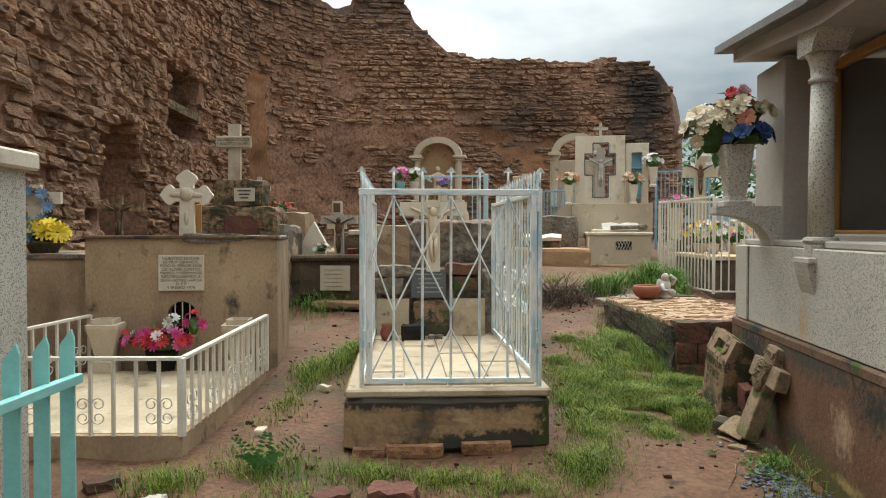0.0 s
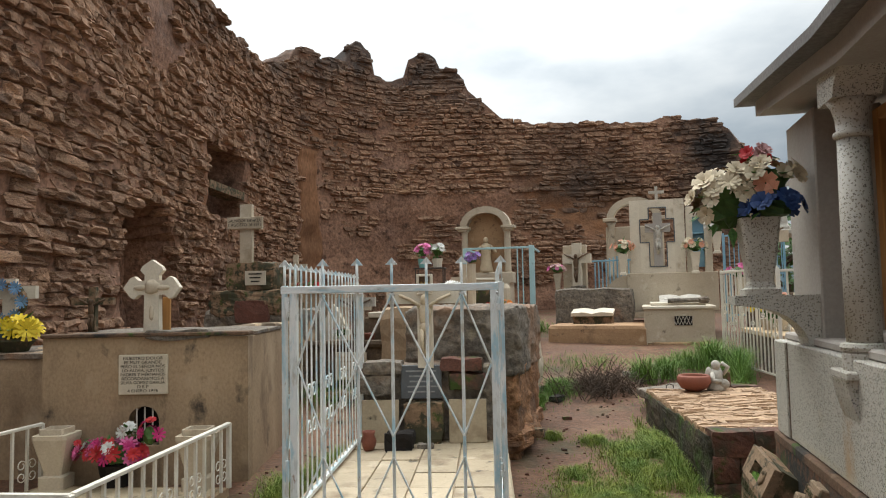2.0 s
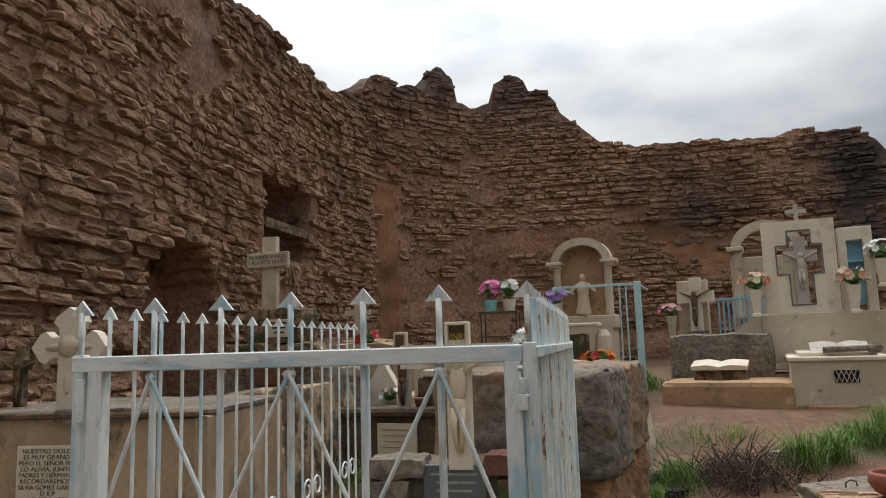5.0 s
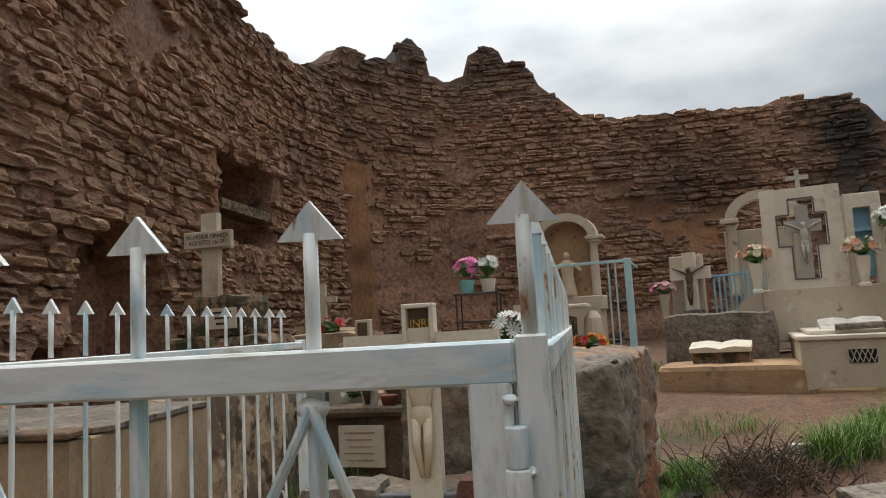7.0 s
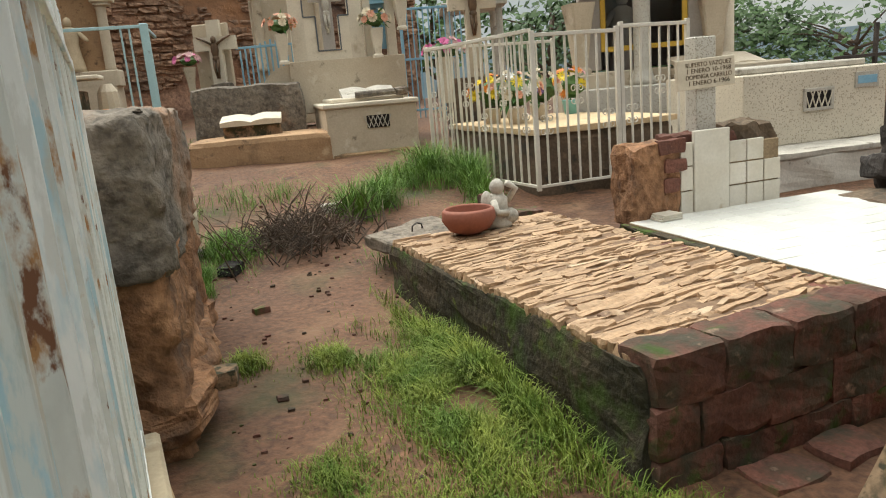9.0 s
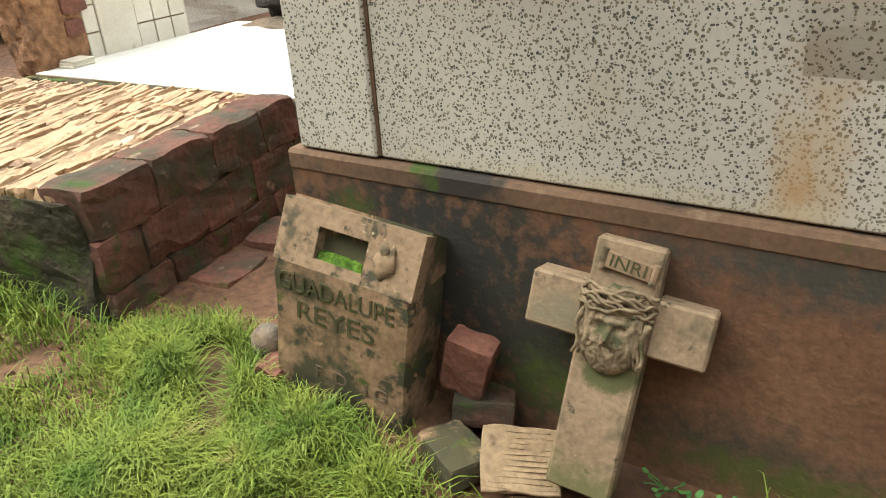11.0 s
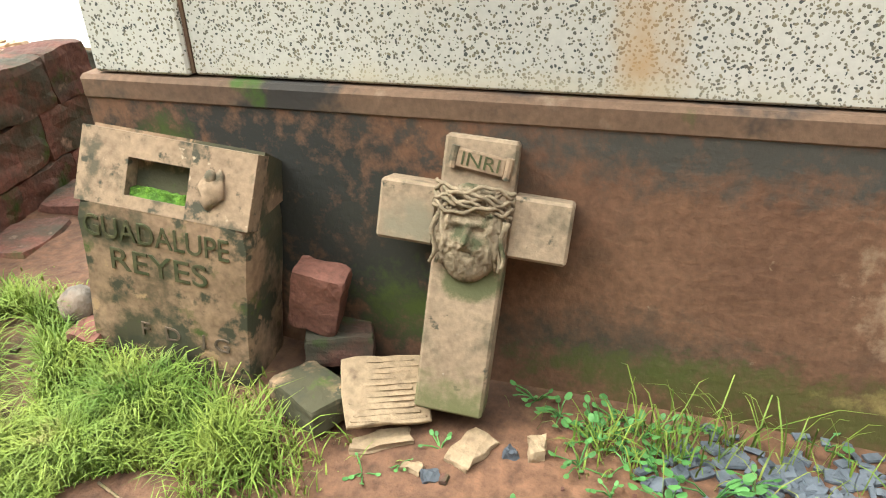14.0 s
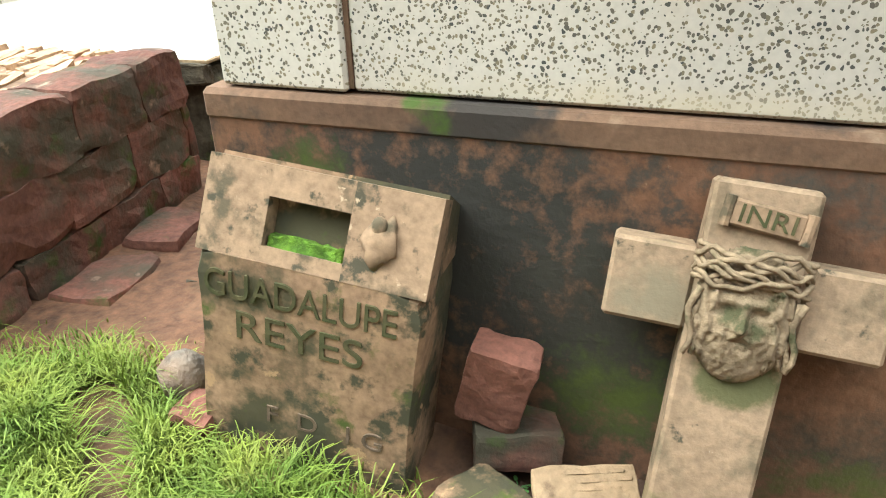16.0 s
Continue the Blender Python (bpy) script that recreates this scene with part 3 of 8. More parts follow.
        for i in range(k + 1):
            th = math.pi * i / k
            for j in range(n):
                ph = 2 * math.pi * j / n
                d = Vector((math.sin(th) * math.cos(ph), math.sin(th) * math.sin(ph), math.cos(th)))
                f = 1 + amp * noise.noise(Vector(c) * 3 + d * scale)
                vs.append((c[0] + d.x * r[0] * f, c[1] + d.y * r[1] * f, c[2] + d.z * r[2] * f))
        for i in range(k):
            fs += [(i * n + j, i * n + (j + 1) % n, (i + 1) * n + (j + 1) % n, (i + 1) * n + j) for j in range(n)]
        return self.add(vs, fs, m)

    def data(self, name, material, smooth=False, fix=True):
        me = bpy.data.meshes.new(name)
        me.from_pydata(self.v, [], self.f)
        if fix:
            bm = bmesh.new()
            bm.from_mesh(me)
            bmesh.ops.remove_doubles(bm, verts=bm.verts[:], dist=1e-5)
            bmesh.ops.recalc_face_normals(bm, faces=bm.faces[:])
            bm.to_mesh(me)
            bm.free()
        if smooth:
            me.shade_smooth()
        me.materials.append(material)
        return me


def part(name, shape, material, parent=None, label="", smooth=False, m=None, fix=True):
    """Links a Mesh (or ready mesh data) as one object under a thing or a part."""
    me = shape.data(name, material, smooth, fix) if isinstance(shape, Mesh) else shape
    ob = new(name, me)
    if parent:
        ob.parent = parent
    if m:
        ob.matrix_basis = m
    return tagged(ob, label)


def thing(name, m, label, category, group="", kind=""):
    ob = new(name)
    ob.empty_display_size = 0.1
    ob.matrix_basis = m
    return tagged(ob, label, category, group, kind)


def solo(name, shape, material, label, category, m=None, group="", kind="", smooth=False):
    return tagged(part(name, shape, material, None, "", smooth, m), label, category, group, kind)


def lettering(name, lines, width, height, m, material, parent, depth=0.002):
    """Lines of writing set into a field of that width and height, on the plane x right, z up of m."""
    step = height / len(lines)
    for i, text in enumerate(lines):
        cu = bpy.data.curves.new(name, "FONT")
        cu.body, cu.size, cu.align_x, cu.align_y, cu.extrude = text, step * 1.05, "CENTER", "CENTER", depth
        tmp = bpy.data.objects.new(name, cu)
        me = bpy.data.meshes.new_from_object(tmp)
        bpy.data.objects.remove(tmp)
        xs = [v.co.x for v in me.vertices] or [0, 1]
        fit = min(1.15, width / max(1e-3, max(xs) - min(xs)))
        me.materials.clear()
        me.materials.append(material)
        part(name, me, material, parent, "", False, m @ pose(0, 0, height / 2 - (i + 0.5) * step, 90) @ Matrix.Diagonal((fit, min(fit * 1.2, 1.0), 1, 1)))


def basis(o, x, z):
    """A pose at o whose x and z run along the given directions."""
    z = Vector(z).normalized()
    x = Vector(x)
    x = (x - z * x.dot(z)).normalized()
    y = z.cross(x)
    return Matrix(((x.x, y.x, z.x, o[0]), (x.y, y.y, z.y, o[1]), (x.z, y.z, z.z, o[2]), (0, 0, 0, 1)))


def lerp(table, x):
    return float(np.interp(x, [a for a, _ in table], [b for _, b in table]))


RISE = [(-40, -0.9), (-5, -0.4), (0.6, -0.2), (4.9, 0.07), (7.0, 0.20), (9.2, 0.33), (11.0, 0.52), (12.6, 0.80), (16, 1.05), (22, 1.2), (60, 0.6), (900, -14)]


def ground_z(x, y, fine=True):
    z = lerp(RISE, y) - 5 * min(1.0, max(0.0, (abs(x) - 12) / 80)) ** 1.2
    if fine:
        z += 0.05 * noise.noise(Vector((x * 0.8, y * 0.8, 0))) + 0.018 * noise.noise(Vector((x * 3, y * 3, 5)))
    return z


# ---- the large structure: ground, ruined wall, far hills ----
def axis(fine0, fine1, step, far):
    a = list(np.arange(fine0, fine1 + 1e-6, step))
    g, lo, hi = step, [fine0], [fine1]
    while hi[-1] < far:
        g *= 1.35
        hi.append(hi[-1] + g)
        lo.append(lo[-1] - g)
    return lo[:0:-1] + a + hi[1:]


gx, gy = axis(-3.0, 6.5, 0.11, 900), axis(-0.5, 13.0, 0.11, 900)
gm = Mesh()
gm.v = [(x, y, ground_z(x, y)) for y in gy for x in gx]
gm.f = [(j * len(gx) + i, j * len(gx) + i + 1, (j + 1) * len(gx) + i + 1, (j + 1) * len(gx) + i) for j in range(len(gy) - 1) for i in range(len(gx) - 1)]
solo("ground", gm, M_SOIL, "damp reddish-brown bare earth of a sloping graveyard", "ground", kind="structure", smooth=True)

hm = Mesh()
for k in range(60):
    a0, a1 = (radians(6 * q) for q in (k, k + 1))
    for rad, hgt, seed in ((620, 15, 0.0), (860, 34, 7.0)):
        q = [(rad * math.sin(a), rad * math.cos(a), hgt + hgt * 0.55 * noise.noise(Vector((2.3 * math.sin(a) + seed, 2.3 * math.cos(a), seed)))) for a in (a0, a1)]
        hm.add([(q[0][0], q[0][1], -75), (q[1][0], q[1][1], -75), q[1], q[0]], [(0, 1, 2, 3)])
solo("backdrop", hm, M_HILL, "pale blue hazy hills along the horizon", "hills", kind="structure")

# the ruined wall: plan points with the height of its broken top
WALL = [(-2.1, -6, 7.0), (-2.3, 0, 7.1), (-2.6, 4, 7.1), (-3.0, 8, 7.1), (-3.3, 10, 7.2), (-3.75, 12.0, 7.35), (-4.15, 14.2, 7.2), (-4.45, 16.6, 7.15), (-4.42, 17.5, 7.2), (-4.22, 18.5, 7.75),
        (-3.75, 19.4, 7.95), (-3.2, 20.05, 8.1), (-2.65, 20.65, 7.6), (-1.8, 20.9, 8.1), (-0.85, 21.1, 7.75), (-0.35, 21.2, 7.2), (0.7, 21.4, 6.4), (2.9, 21.7, 6.3), (5.0, 21.8, 6.3), (6.1, 21.6, 6.1), (6.6, 21.4, 5.4), (6.85, 21.3, 4.3)]
wx, wy, wt = (np.array(c, float) for c in zip(*WALL))
ws = np.concatenate([[0], np.cumsum(np.hypot(np.diff(wx), np.diff(wy)))])
S_END = float(ws[-1])


def wall_at(s):
    """Place, inward normal and top of the wall at s metres along it."""
    e = 0.35
    p = [Vector((float(np.interp(q, ws, wx)), float(np.interp(q, ws, wy)), 0)) for q in (s - e, s, s + e)]
    mid = (p[0] + p[1] + p[2]) / 3
    d = (p[2] - p[0]).normalized()
    return mid, Vector((d.y, -d.x, 0)), float(np.interp(s, ws, wt))


def s_of_y(y):
    k = int(np.argmax(wy > 19))
    return float(np.interp(y, wy[:k], ws[:k]))


NICHE, HOLE, SMALL = (s_of_y(10.4), s_of_y(12.15)), (s_of_y(13.7), s_of_y(15.6)), s_of_y(9.95)


def recess(s, z):
    """Depth by which niches and holes go into the wall."""
    a, b = NICHE
    if a < s < b:
        arch = 2.35 + 0.72 * math.sqrt(max(0, 1 - ((s - (a + b) / 2) / ((b - a) / 2)) ** 2))
        if z < arch + 0.06 * noise.noise(Vector((s * 5, z * 5, 1))):
            return 0.8
    a, b = HOLE
    if a < s < b and 3.25 < z < 4.62 + 0.12 * noise.noise(Vector((s * 4, 2, 0))):
        return 1.0
    if (s - SMALL) ** 2 + ((z - 1.6) * 1.0) ** 2 < 0.14 ** 2:
        return 0.4
    return 0.0


def skin(s, z):
    return 0.16 * noise.noise(Vector((s * 0.5, z * 0.6, 3))) + 0.07 * noise.noise(Vector((s * 1.9, z * 2.4, 8))) - 0.02 * z


def top_of(s):
    base = wall_at(s)[2] + 0.16 * noise.noise(Vector((s * 1.3, 0, 4))) + 0.12 * noise.noise(Vector((s * 4.1, 3, 4)))
    for (x, y), w, h in (((-3.3, 19.95), 0.42, 0.45), ((-1.75, 20.9), 0.45, 0.4), ((-4.1, 18.75), 0.5, 0.25), ((-1.0, 21.05), 0.3, 0.2)):
        k = int(np.argmin((wx - x) ** 2 + (wy - y) ** 2))
        sm = float(ws[k])
        if abs(s - sm) < w:
            base += h
    return base


core = Mesh()
cols, rows_n = int(S_END / 0.15), 52
ss = np.linspace(0.4, S_END - 0.02, cols)
for s in ss:
    p, nrm, _ = wall_at(s)
    zt = top_of(s)
    for j in range(rows_n + 1):
        z = -0.4 + (zt + 0.4) * j / rows_n
        q = p + nrm * (skin(s, z) - recess(s, z))
        core.v.append((q.x, q.y, z))
    for j in range(3):
        q = p - nrm * (0.45 + 0.35 * j)
        core.v.append((q.x, q.y, zt - 0.05 * j + 0.1 * noise.noise(Vector((s * 3, j, 0)))))
    q = p - nrm * 1.2
    core.v.append((q.x, q.y, -0.8))
H = rows_n + 5
for i in range(cols - 1):
    core.f += [(i * H + j, (i + 1) * H + j, (i + 1) * H + j + 1, i * H + j + 1) for j in range(H - 1)]
core.f.append(tuple(range((cols - 1) * H, cols * H)))
core.f.append(tuple(range(H)))
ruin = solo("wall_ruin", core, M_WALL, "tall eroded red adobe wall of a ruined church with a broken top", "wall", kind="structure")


a_, b_ = HOLE
pa, na, _ = wall_at(a_ + 0.05)
pb_, nb, _ = wall_at(b_ - 0.05)
lin = Mesh()
lin.add([tuple(q + n_ * d + Vector((0, 0, z))) for q, n_ in ((pa, na), (pb_, nb)) for d in (-0.42, -0.02) for z in (3.70, 3.86)], [(0, 1, 3, 2), (4, 6, 7, 5), (0, 4, 5, 1), (2, 3, 7, 6), (0, 2, 6, 4), (1, 5, 7, 3)])
part("lintel", lin, M_OLD, ruin, "grey timber lintel across a hole")


# ---- small makers ----
def rod(parent, name, p0, p1, r, material, n=6):
    return part(name, Mesh().tube([p0, p1], r, n), material, parent)


def square_bar(parent, name, p0, p1, w, material, d=None):
    """A square-section bar between two points, upright or level."""
    a, b = Vector(p0), Vector(p1)
    mid, ln = (a + b) / 2, (b - a)
    m = Matrix.Translation(mid) @ ln.to_track_quat("Z", "Y").to_matrix().to_4x4()
    return part(name, Mesh().box((0, 0, 0), (w, d or w, ln.length + w * 0.2), None, w * 0.07), material, parent, m=m)


def scroll(parent, c, ux, size, material, flip=1):
    """A pair of wrought curls in the plane of ux and z at c."""
    ux = Vector(ux)
    msh = Mesh()
    for sgn in (-1, 1):
        pts = []
        for k in range(15):
            a = k / 14 * 2 * math.pi * 1.15
            r = size * 0.30 * (1 - 0.55 * k / 14)
            pts.append(Vector(c) + ux * sgn * (size * 0.34 - r * math.cos(a)) + Vector((0, 0, flip * (size * 0.5 + r * math.sin(a)))))
        msh.tube([Vector(c)] + pts, 0.0045, 5)
    return part("scroll", msh, material, parent)


FLOWER = {}


def flower_mesh(color, kind):
    """One artificial bloom: petals in two rings round a button."""
    if (color, kind) not in FLOWER:
        msh, rings = Mesh(), {"daisy": ((11, 1.0, 0.25), (8, 0.7, 0.5)), "rose": ((6, 0.9, 0.45), (5, 0.62, 0.9), (4, 0.36, 1.2)), "pom": ((9, 1.0, 0.2), (8, 0.8, 0.7), (6, 0.5, 1.3))}[kind]
        for n, ln, lift in rings:
            for k in range(n):
                a = 2 * math.pi * (k + 0.5 * (lift > 0.4)) / n
                w = math.pi / n * (1.25 if kind == "rose" else 0.85)
                el = 0.45 * lift
                vs = [(0.05 * math.cos(a), 0.05 * math.sin(a), 0.02)]
                for f, ww, zz in ((0.55, w, 0.5), (1.0, w * 0.55, 0.85)):
                    vs += [(ln * f * math.cos(a + sg * ww) * math.cos(el), ln * f * math.sin(a + sg * ww) * math.cos(el), ln * zz * math.sin(el) + 0.12 * f) for sg in (-1, 1)]
                msh.add(vs, [(0, 1, 2), (1, 3, 4, 2)])
        FLOWER[color, kind] = msh.data("flower", PETAL[color], False, False)
        btn = Mesh().blob((0, 0, 0.12), (0.22, 0.22, 0.14), None, 8, 5)
        FLOWER["button", kind] = btn.data("button", PETAL["yellow" if color in ("white", "pink") else "brown"])
    return FLOWER[color, kind]


LEAF = Mesh().add([(0, 0, 0), (0.35, -0.22, 0.05), (0.35, 0.22, 0.05), (1, 0, -0.08)], [(0, 1, 3, 2)]).data("leaf", M_HERB, False, False)


def bouquet(parent, c, spread, blooms, size=0.05, leaves=10, seed=0, face=(0, -1, 0.6)):
    """Blooms (colour, kind, count) over a mound of half-axes spread at c, with leaves between."""
    rnd = random.Random(seed)
    spots = []
    for color, kind, count in blooms:
        for _ in range(count):
            best = None
            for _t in range(8):
                d = Vector((rnd.gauss(0, 1), rnd.gauss(0, 1), abs(rnd.gauss(0, 1)) * 0.9 - 0.15)).normalized()
                gap = min([(d - q).length for q in spots] or [9])
                if best is None or gap > best[0]:
                    best = (gap, d)
            d = best[1]
            spots.append(d)
            p = Vector(c) + Vector((d.x * spread[0], d.y * spread[1], d.z * spread[2])) * rnd.uniform(0.8, 1.0)
            q = (d + Vector(face) * 0.4).to_track_quat("Z", "Y").to_matrix().to_4x4()
            sz = size * rnd.uniform(0.8, 1.2)
            part("flower", flower_mesh(color, kind), None, parent, m=Matrix.Translation(p) @ q @ pose(0, 0, 0, 0, 0, rnd.uniform(0, 360)) @ Matrix.Scale(sz, 4))
    for _ in range(leaves):
        d = Vector((rnd.gauss(0, 1), rnd.gauss(0, 1), rnd.gauss(0, 0.7))).normalized()
        p = Vector(c) + Vector((d.x * spread[0], d.y * spread[1], d.z * spread[2])) * 0.7
        part("leaf", LEAF, None, parent, m=Matrix.Translation(p) @ d.to_track_quat("X", "Z").to_matrix().to_4x4() @ Matrix.Scale(size * rnd.uniform(1.2, 2.0), 4))
    part("foliage", Mesh().blob((c[0], c[1], c[2] - spread[2] * 0.1), [v * 0.62 for v in spread], None, 10, 7, 0.5, 6), M_LEAF, parent)


def figure_on_cross(h, material, parent, y=-0.03):
    """A plain hanging figure with spread arms, one mesh, arms at height 0 and feet at -h."""
    f = Mesh()
    f.blob((0, y - 0.012, 0.03 * h), (0.075 * h, 0.07 * h, 0.095 * h))
    f.blob((0, y, -0.22 * h), (0.11 * h, 0.065 * h, 0.24 * h))
    f.blob((0, y, -0.46 * h), (0.10 * h, 0.07 * h, 0.10 * h))
    for sg in (-1, 1):
        f.tube([(sg * 0.06 * h, y, -0.1 * h), (sg * 0.26 * h, y, 0.03 * h), (sg * 0.46 * h, y + 0.01, 0.12 * h)], 0.034 * h, 7, 0.024 * h)
        f.tube([(sg * 0.045 * h, y, -0.46 * h), (sg * 0.05 * h, y - 0.02, -0.72 * h), (sg * 0.015 * h, y + 0.005, -0.98 * h)], 0.05 * h, 7, 0.028 * h)
    return part("figure", f, material, parent, smooth=True)


def robed_statue(h, material, name, label, m):
    """A standing robed statue with arms a little apart, one plain mesh."""
    f = Mesh()
    f.lathe([(0.20 * h, 0), (0.19 * h, 0.08 * h), (0.15 * h, 0.3 * h), (0.13 * h, 0.5 * h), (0.16 * h, 0.68 * h), (0.13 * h, 0.78 * h), (0.05 * h, 0.83 * h)], 12)
    f.blob((0, -0.01, 0.90 * h), (0.075 * h, 0.08 * h, 0.10 * h))
    for sg in (-1, 1):
        f.tube([(sg * 0.12 * h, 0, 0.74 * h), (sg * 0.26 * h, -0.03, 0.6 * h), (sg * 0.30 * h, -0.08, 0.56 * h)], 0.05 * h, 7, 0.03 * h)
    return solo(name, f, material, label, "statue", m, smooth=True)


def open_book(parent, m, w, d, material):
    """An open stone book: two bowed leaves on a cover."""
    b = Mesh()
    for sg in (-1, 1):
        n = 6
        vs, fs = [], []
        for i in range(n + 1):
            x = sg * w / 2 * i / n
            z = 0.035 + 0.035 * math.sin(min(1.0, i / n * 1.5) * math.pi * 0.6) - 0.02 * (i / n) ** 2
            vs += [(x, -d / 2, z), (x, d / 2, z), (x, d / 2, 0.0), (x, -d / 2, 0.0)]
        for i in range(n):
            fs += [(4 * i + k, 4 * i + 4 + k, 4 * i + 4 + (k + 1) % 4, 4 * i + (k + 1) % 4) for k in range(4)]
        fs.append((4 * n, 4 * n + 1, 4 * n + 2, 4 * n + 3))
        b.add(vs, fs)
    ob = part("open_book", b, material, parent, m=m)
    return ob


def plain_cross(w, h, t, d, arm):
    """Outline of a plain cross: width w, height h, bar t, thickness d, arms centred at height arm."""
    o = [(-t / 2, 0), (t / 2, 0), (t / 2, arm - t / 2), (w / 2, arm - t / 2), (w / 2, arm + t / 2), (t / 2, arm + t / 2), (t / 2, h), (-t / 2, h), (-t / 2, arm + t / 2), (-w / 2, arm + t / 2), (-w / 2, arm - t / 2), (-t / 2, arm - t / 2)]
    return Mesh().prism(o, -d / 2, d / 2)


# ---- the railed grave in the middle ----
G = pose(1.428, 5.028, 0, 0, 0, 9.16)
GW, GD = 1.08, 2.25
plinth = thing("grave_plinth", G, "low tan rendered grave base with chipped brick showing under it", "grave")
part("body", Mesh().rock((GW / 2 - 0.01, GD / 2 + 0.0, 0.235), (1.27, GD + 0.16, 0.33), 9, 0.014, 5.0), M_BASE, plinth)
part("capping", Mesh().box((GW / 2, GD / 2, 0.418), (1.24, GD + 0.12, 0.05), None, 0.012), M_MARB, plinth, "cream stone edging")
for k, (x, w, z) in enumerate(((0.33, 0.36, 0.09), (0.76, 0.3, 0.1), (0.06, 0.2, 0.07))):
    part("brick", Mesh().rock((x, -0.06, z), (w, 0.16, 0.075), 2, 0.01, 8, None, k), M_EARTH, plinth)
for i in range(4):
    for j in range(6):
        part("tile", Mesh().box((GW * (i + 0.5) / 4, 0.06 + (GD - 0.1) * (j + 0.5) / 6, 0.446 + 0.002 * ((i * 7 + j * 3) % 4)), (GW / 4 - 0.008, (GD - 0.1) / 6 - 0.008, 0.02), None, 0.003), M_MARB, plinth)

gate = thing("metal_gate", G, "closed white metal gate with diagonal lattice and arrow tips, paint peeling", "gate")
ZB, ZT = 0.47, 1.645


def arrow(parent, x, y, z0, apex, w, material, stem=0.007, tip=0.036):
    """A round stem welded on a rail, with a flat triangular head."""
    part("spike_stem", Mesh().tube([(x, y, z0 - 0.002), (x, y, apex - tip + 0.006)], stem, 10), M_RUSTY if x > 1.05 else material, parent, smooth=True)
    part("arrow_tip", Mesh().prism([(-w / 2, 0), (w / 2, 0), (0.001, tip)], -0.0035, 0.0035), material, parent, m=pose(x, y, apex - tip, 3, 1, 0))


GY, APEX = 0.019, 1.780
square_bar(gate, "top_rail", (0.0, GY, ZT - 0.0185), (1.079, GY, ZT - 0.0185), 0.037, M_WPAINT)
square_bar(gate, "bottom_rail", (0.045, GY, ZB + 0.012), (1.042, GY, ZB + 0.012), 0.03, M_WPAINT)
for x in (0.06, 1.0605):
    square_bar(gate, "stile", (x, GY, ZB), (x, GY, ZT - 0.037), 0.037, M_WPAINT)
BARS = [0.206, 0.380, 0.554, 0.728, 0.902]
for x in BARS:
    rod(gate, "bar", (x, GY, ZB), (x, GY, ZT - 0.03), 0.0085, M_WPAINT, 10)
mids = [0.08, BARS[1], BARS[3], 1.042]
for k, x in enumerate((BARS[0], BARS[2], BARS[4])):
    for xm in (mids[k], mids[k + 1]):
        rod(gate, "brace", (x, GY - 0.012, ZT - 0.05), (xm, GY - 0.012, 1.25), 0.0052, M_WPAINT, 8)
        rod(gate, "brace", (xm, GY - 0.012, 1.25), (x, GY - 0.012, 0.90), 0.0052, M_WPAINT, 8)
    rod(gate, "brace", (x, GY - 0.012, 0.80), (x - 0.15, GY - 0.012, ZB + 0.02), 0.0052, M_WPAINT, 8)
    rod(gate, "brace", (x, GY - 0.012, 0.80), (x + 0.15 if k < 2 else x + 0.08, GY - 0.012, ZB + 0.02), 0.0052, M_WPAINT, 8)
    part("weld", Mesh().blob((x, GY - 0.008, ZT - 0.052), (0.016, 0.008, 0.010), None, 10, 6, 0.4, 9), M_WPAINT, gate, smooth=True)
for x in BARS:
    arrow(gate, x, GY, ZT, APEX, 0.062, M_WPAINT)
for z in (0.74, 1.542):
    part("hinge", Mesh().lathe([(0.0, z - 0.033), (0.0098, z - 0.033), (0.0104, z - 0.0322), (0.0106, z - 0.031), (0.0106, z - 0.0025), (0.0103, z - 0.001), (0.0098, z - 0.0005), (0, z - 0.0005)], 16, None, (1.081, -0.006, 0)), M_WPAINT, gate, smooth=True)
    part("hinge", Mesh().lathe([(0.0, z + 0.0005), (0.009, z + 0.0005), (0.0095, z + 0.0012), (0.0096, z + 0.0025), (0.0096, z + 0.031), (0.0094, z + 0.0322), (0.0088, z + 0.033), (0, z + 0.033)], 16, None, (1.081, -0.005, 0)), M_WPAINT, gate, smooth=True)
    part("weld", Mesh().blob((1.077, -0.003, z + 0.054), (0.0062, 0.0045, 0.0042), None, 12, 8, 0.6, 7), M_WPAINT, gate, smooth=True)
    part("weld", Mesh().blob((1.091, -0.003, z - 0.004), (0.0040, 0.006, 0.004), None, 12, 8, 0.6, 7), M_WPAINT, gate, smooth=True)
    part("hinge", Mesh().tube([(0.03, -0.01, z - 0.05), (0.03, -0.01, z + 0.05)], 0.011, 10), M_WPAINT, gate)

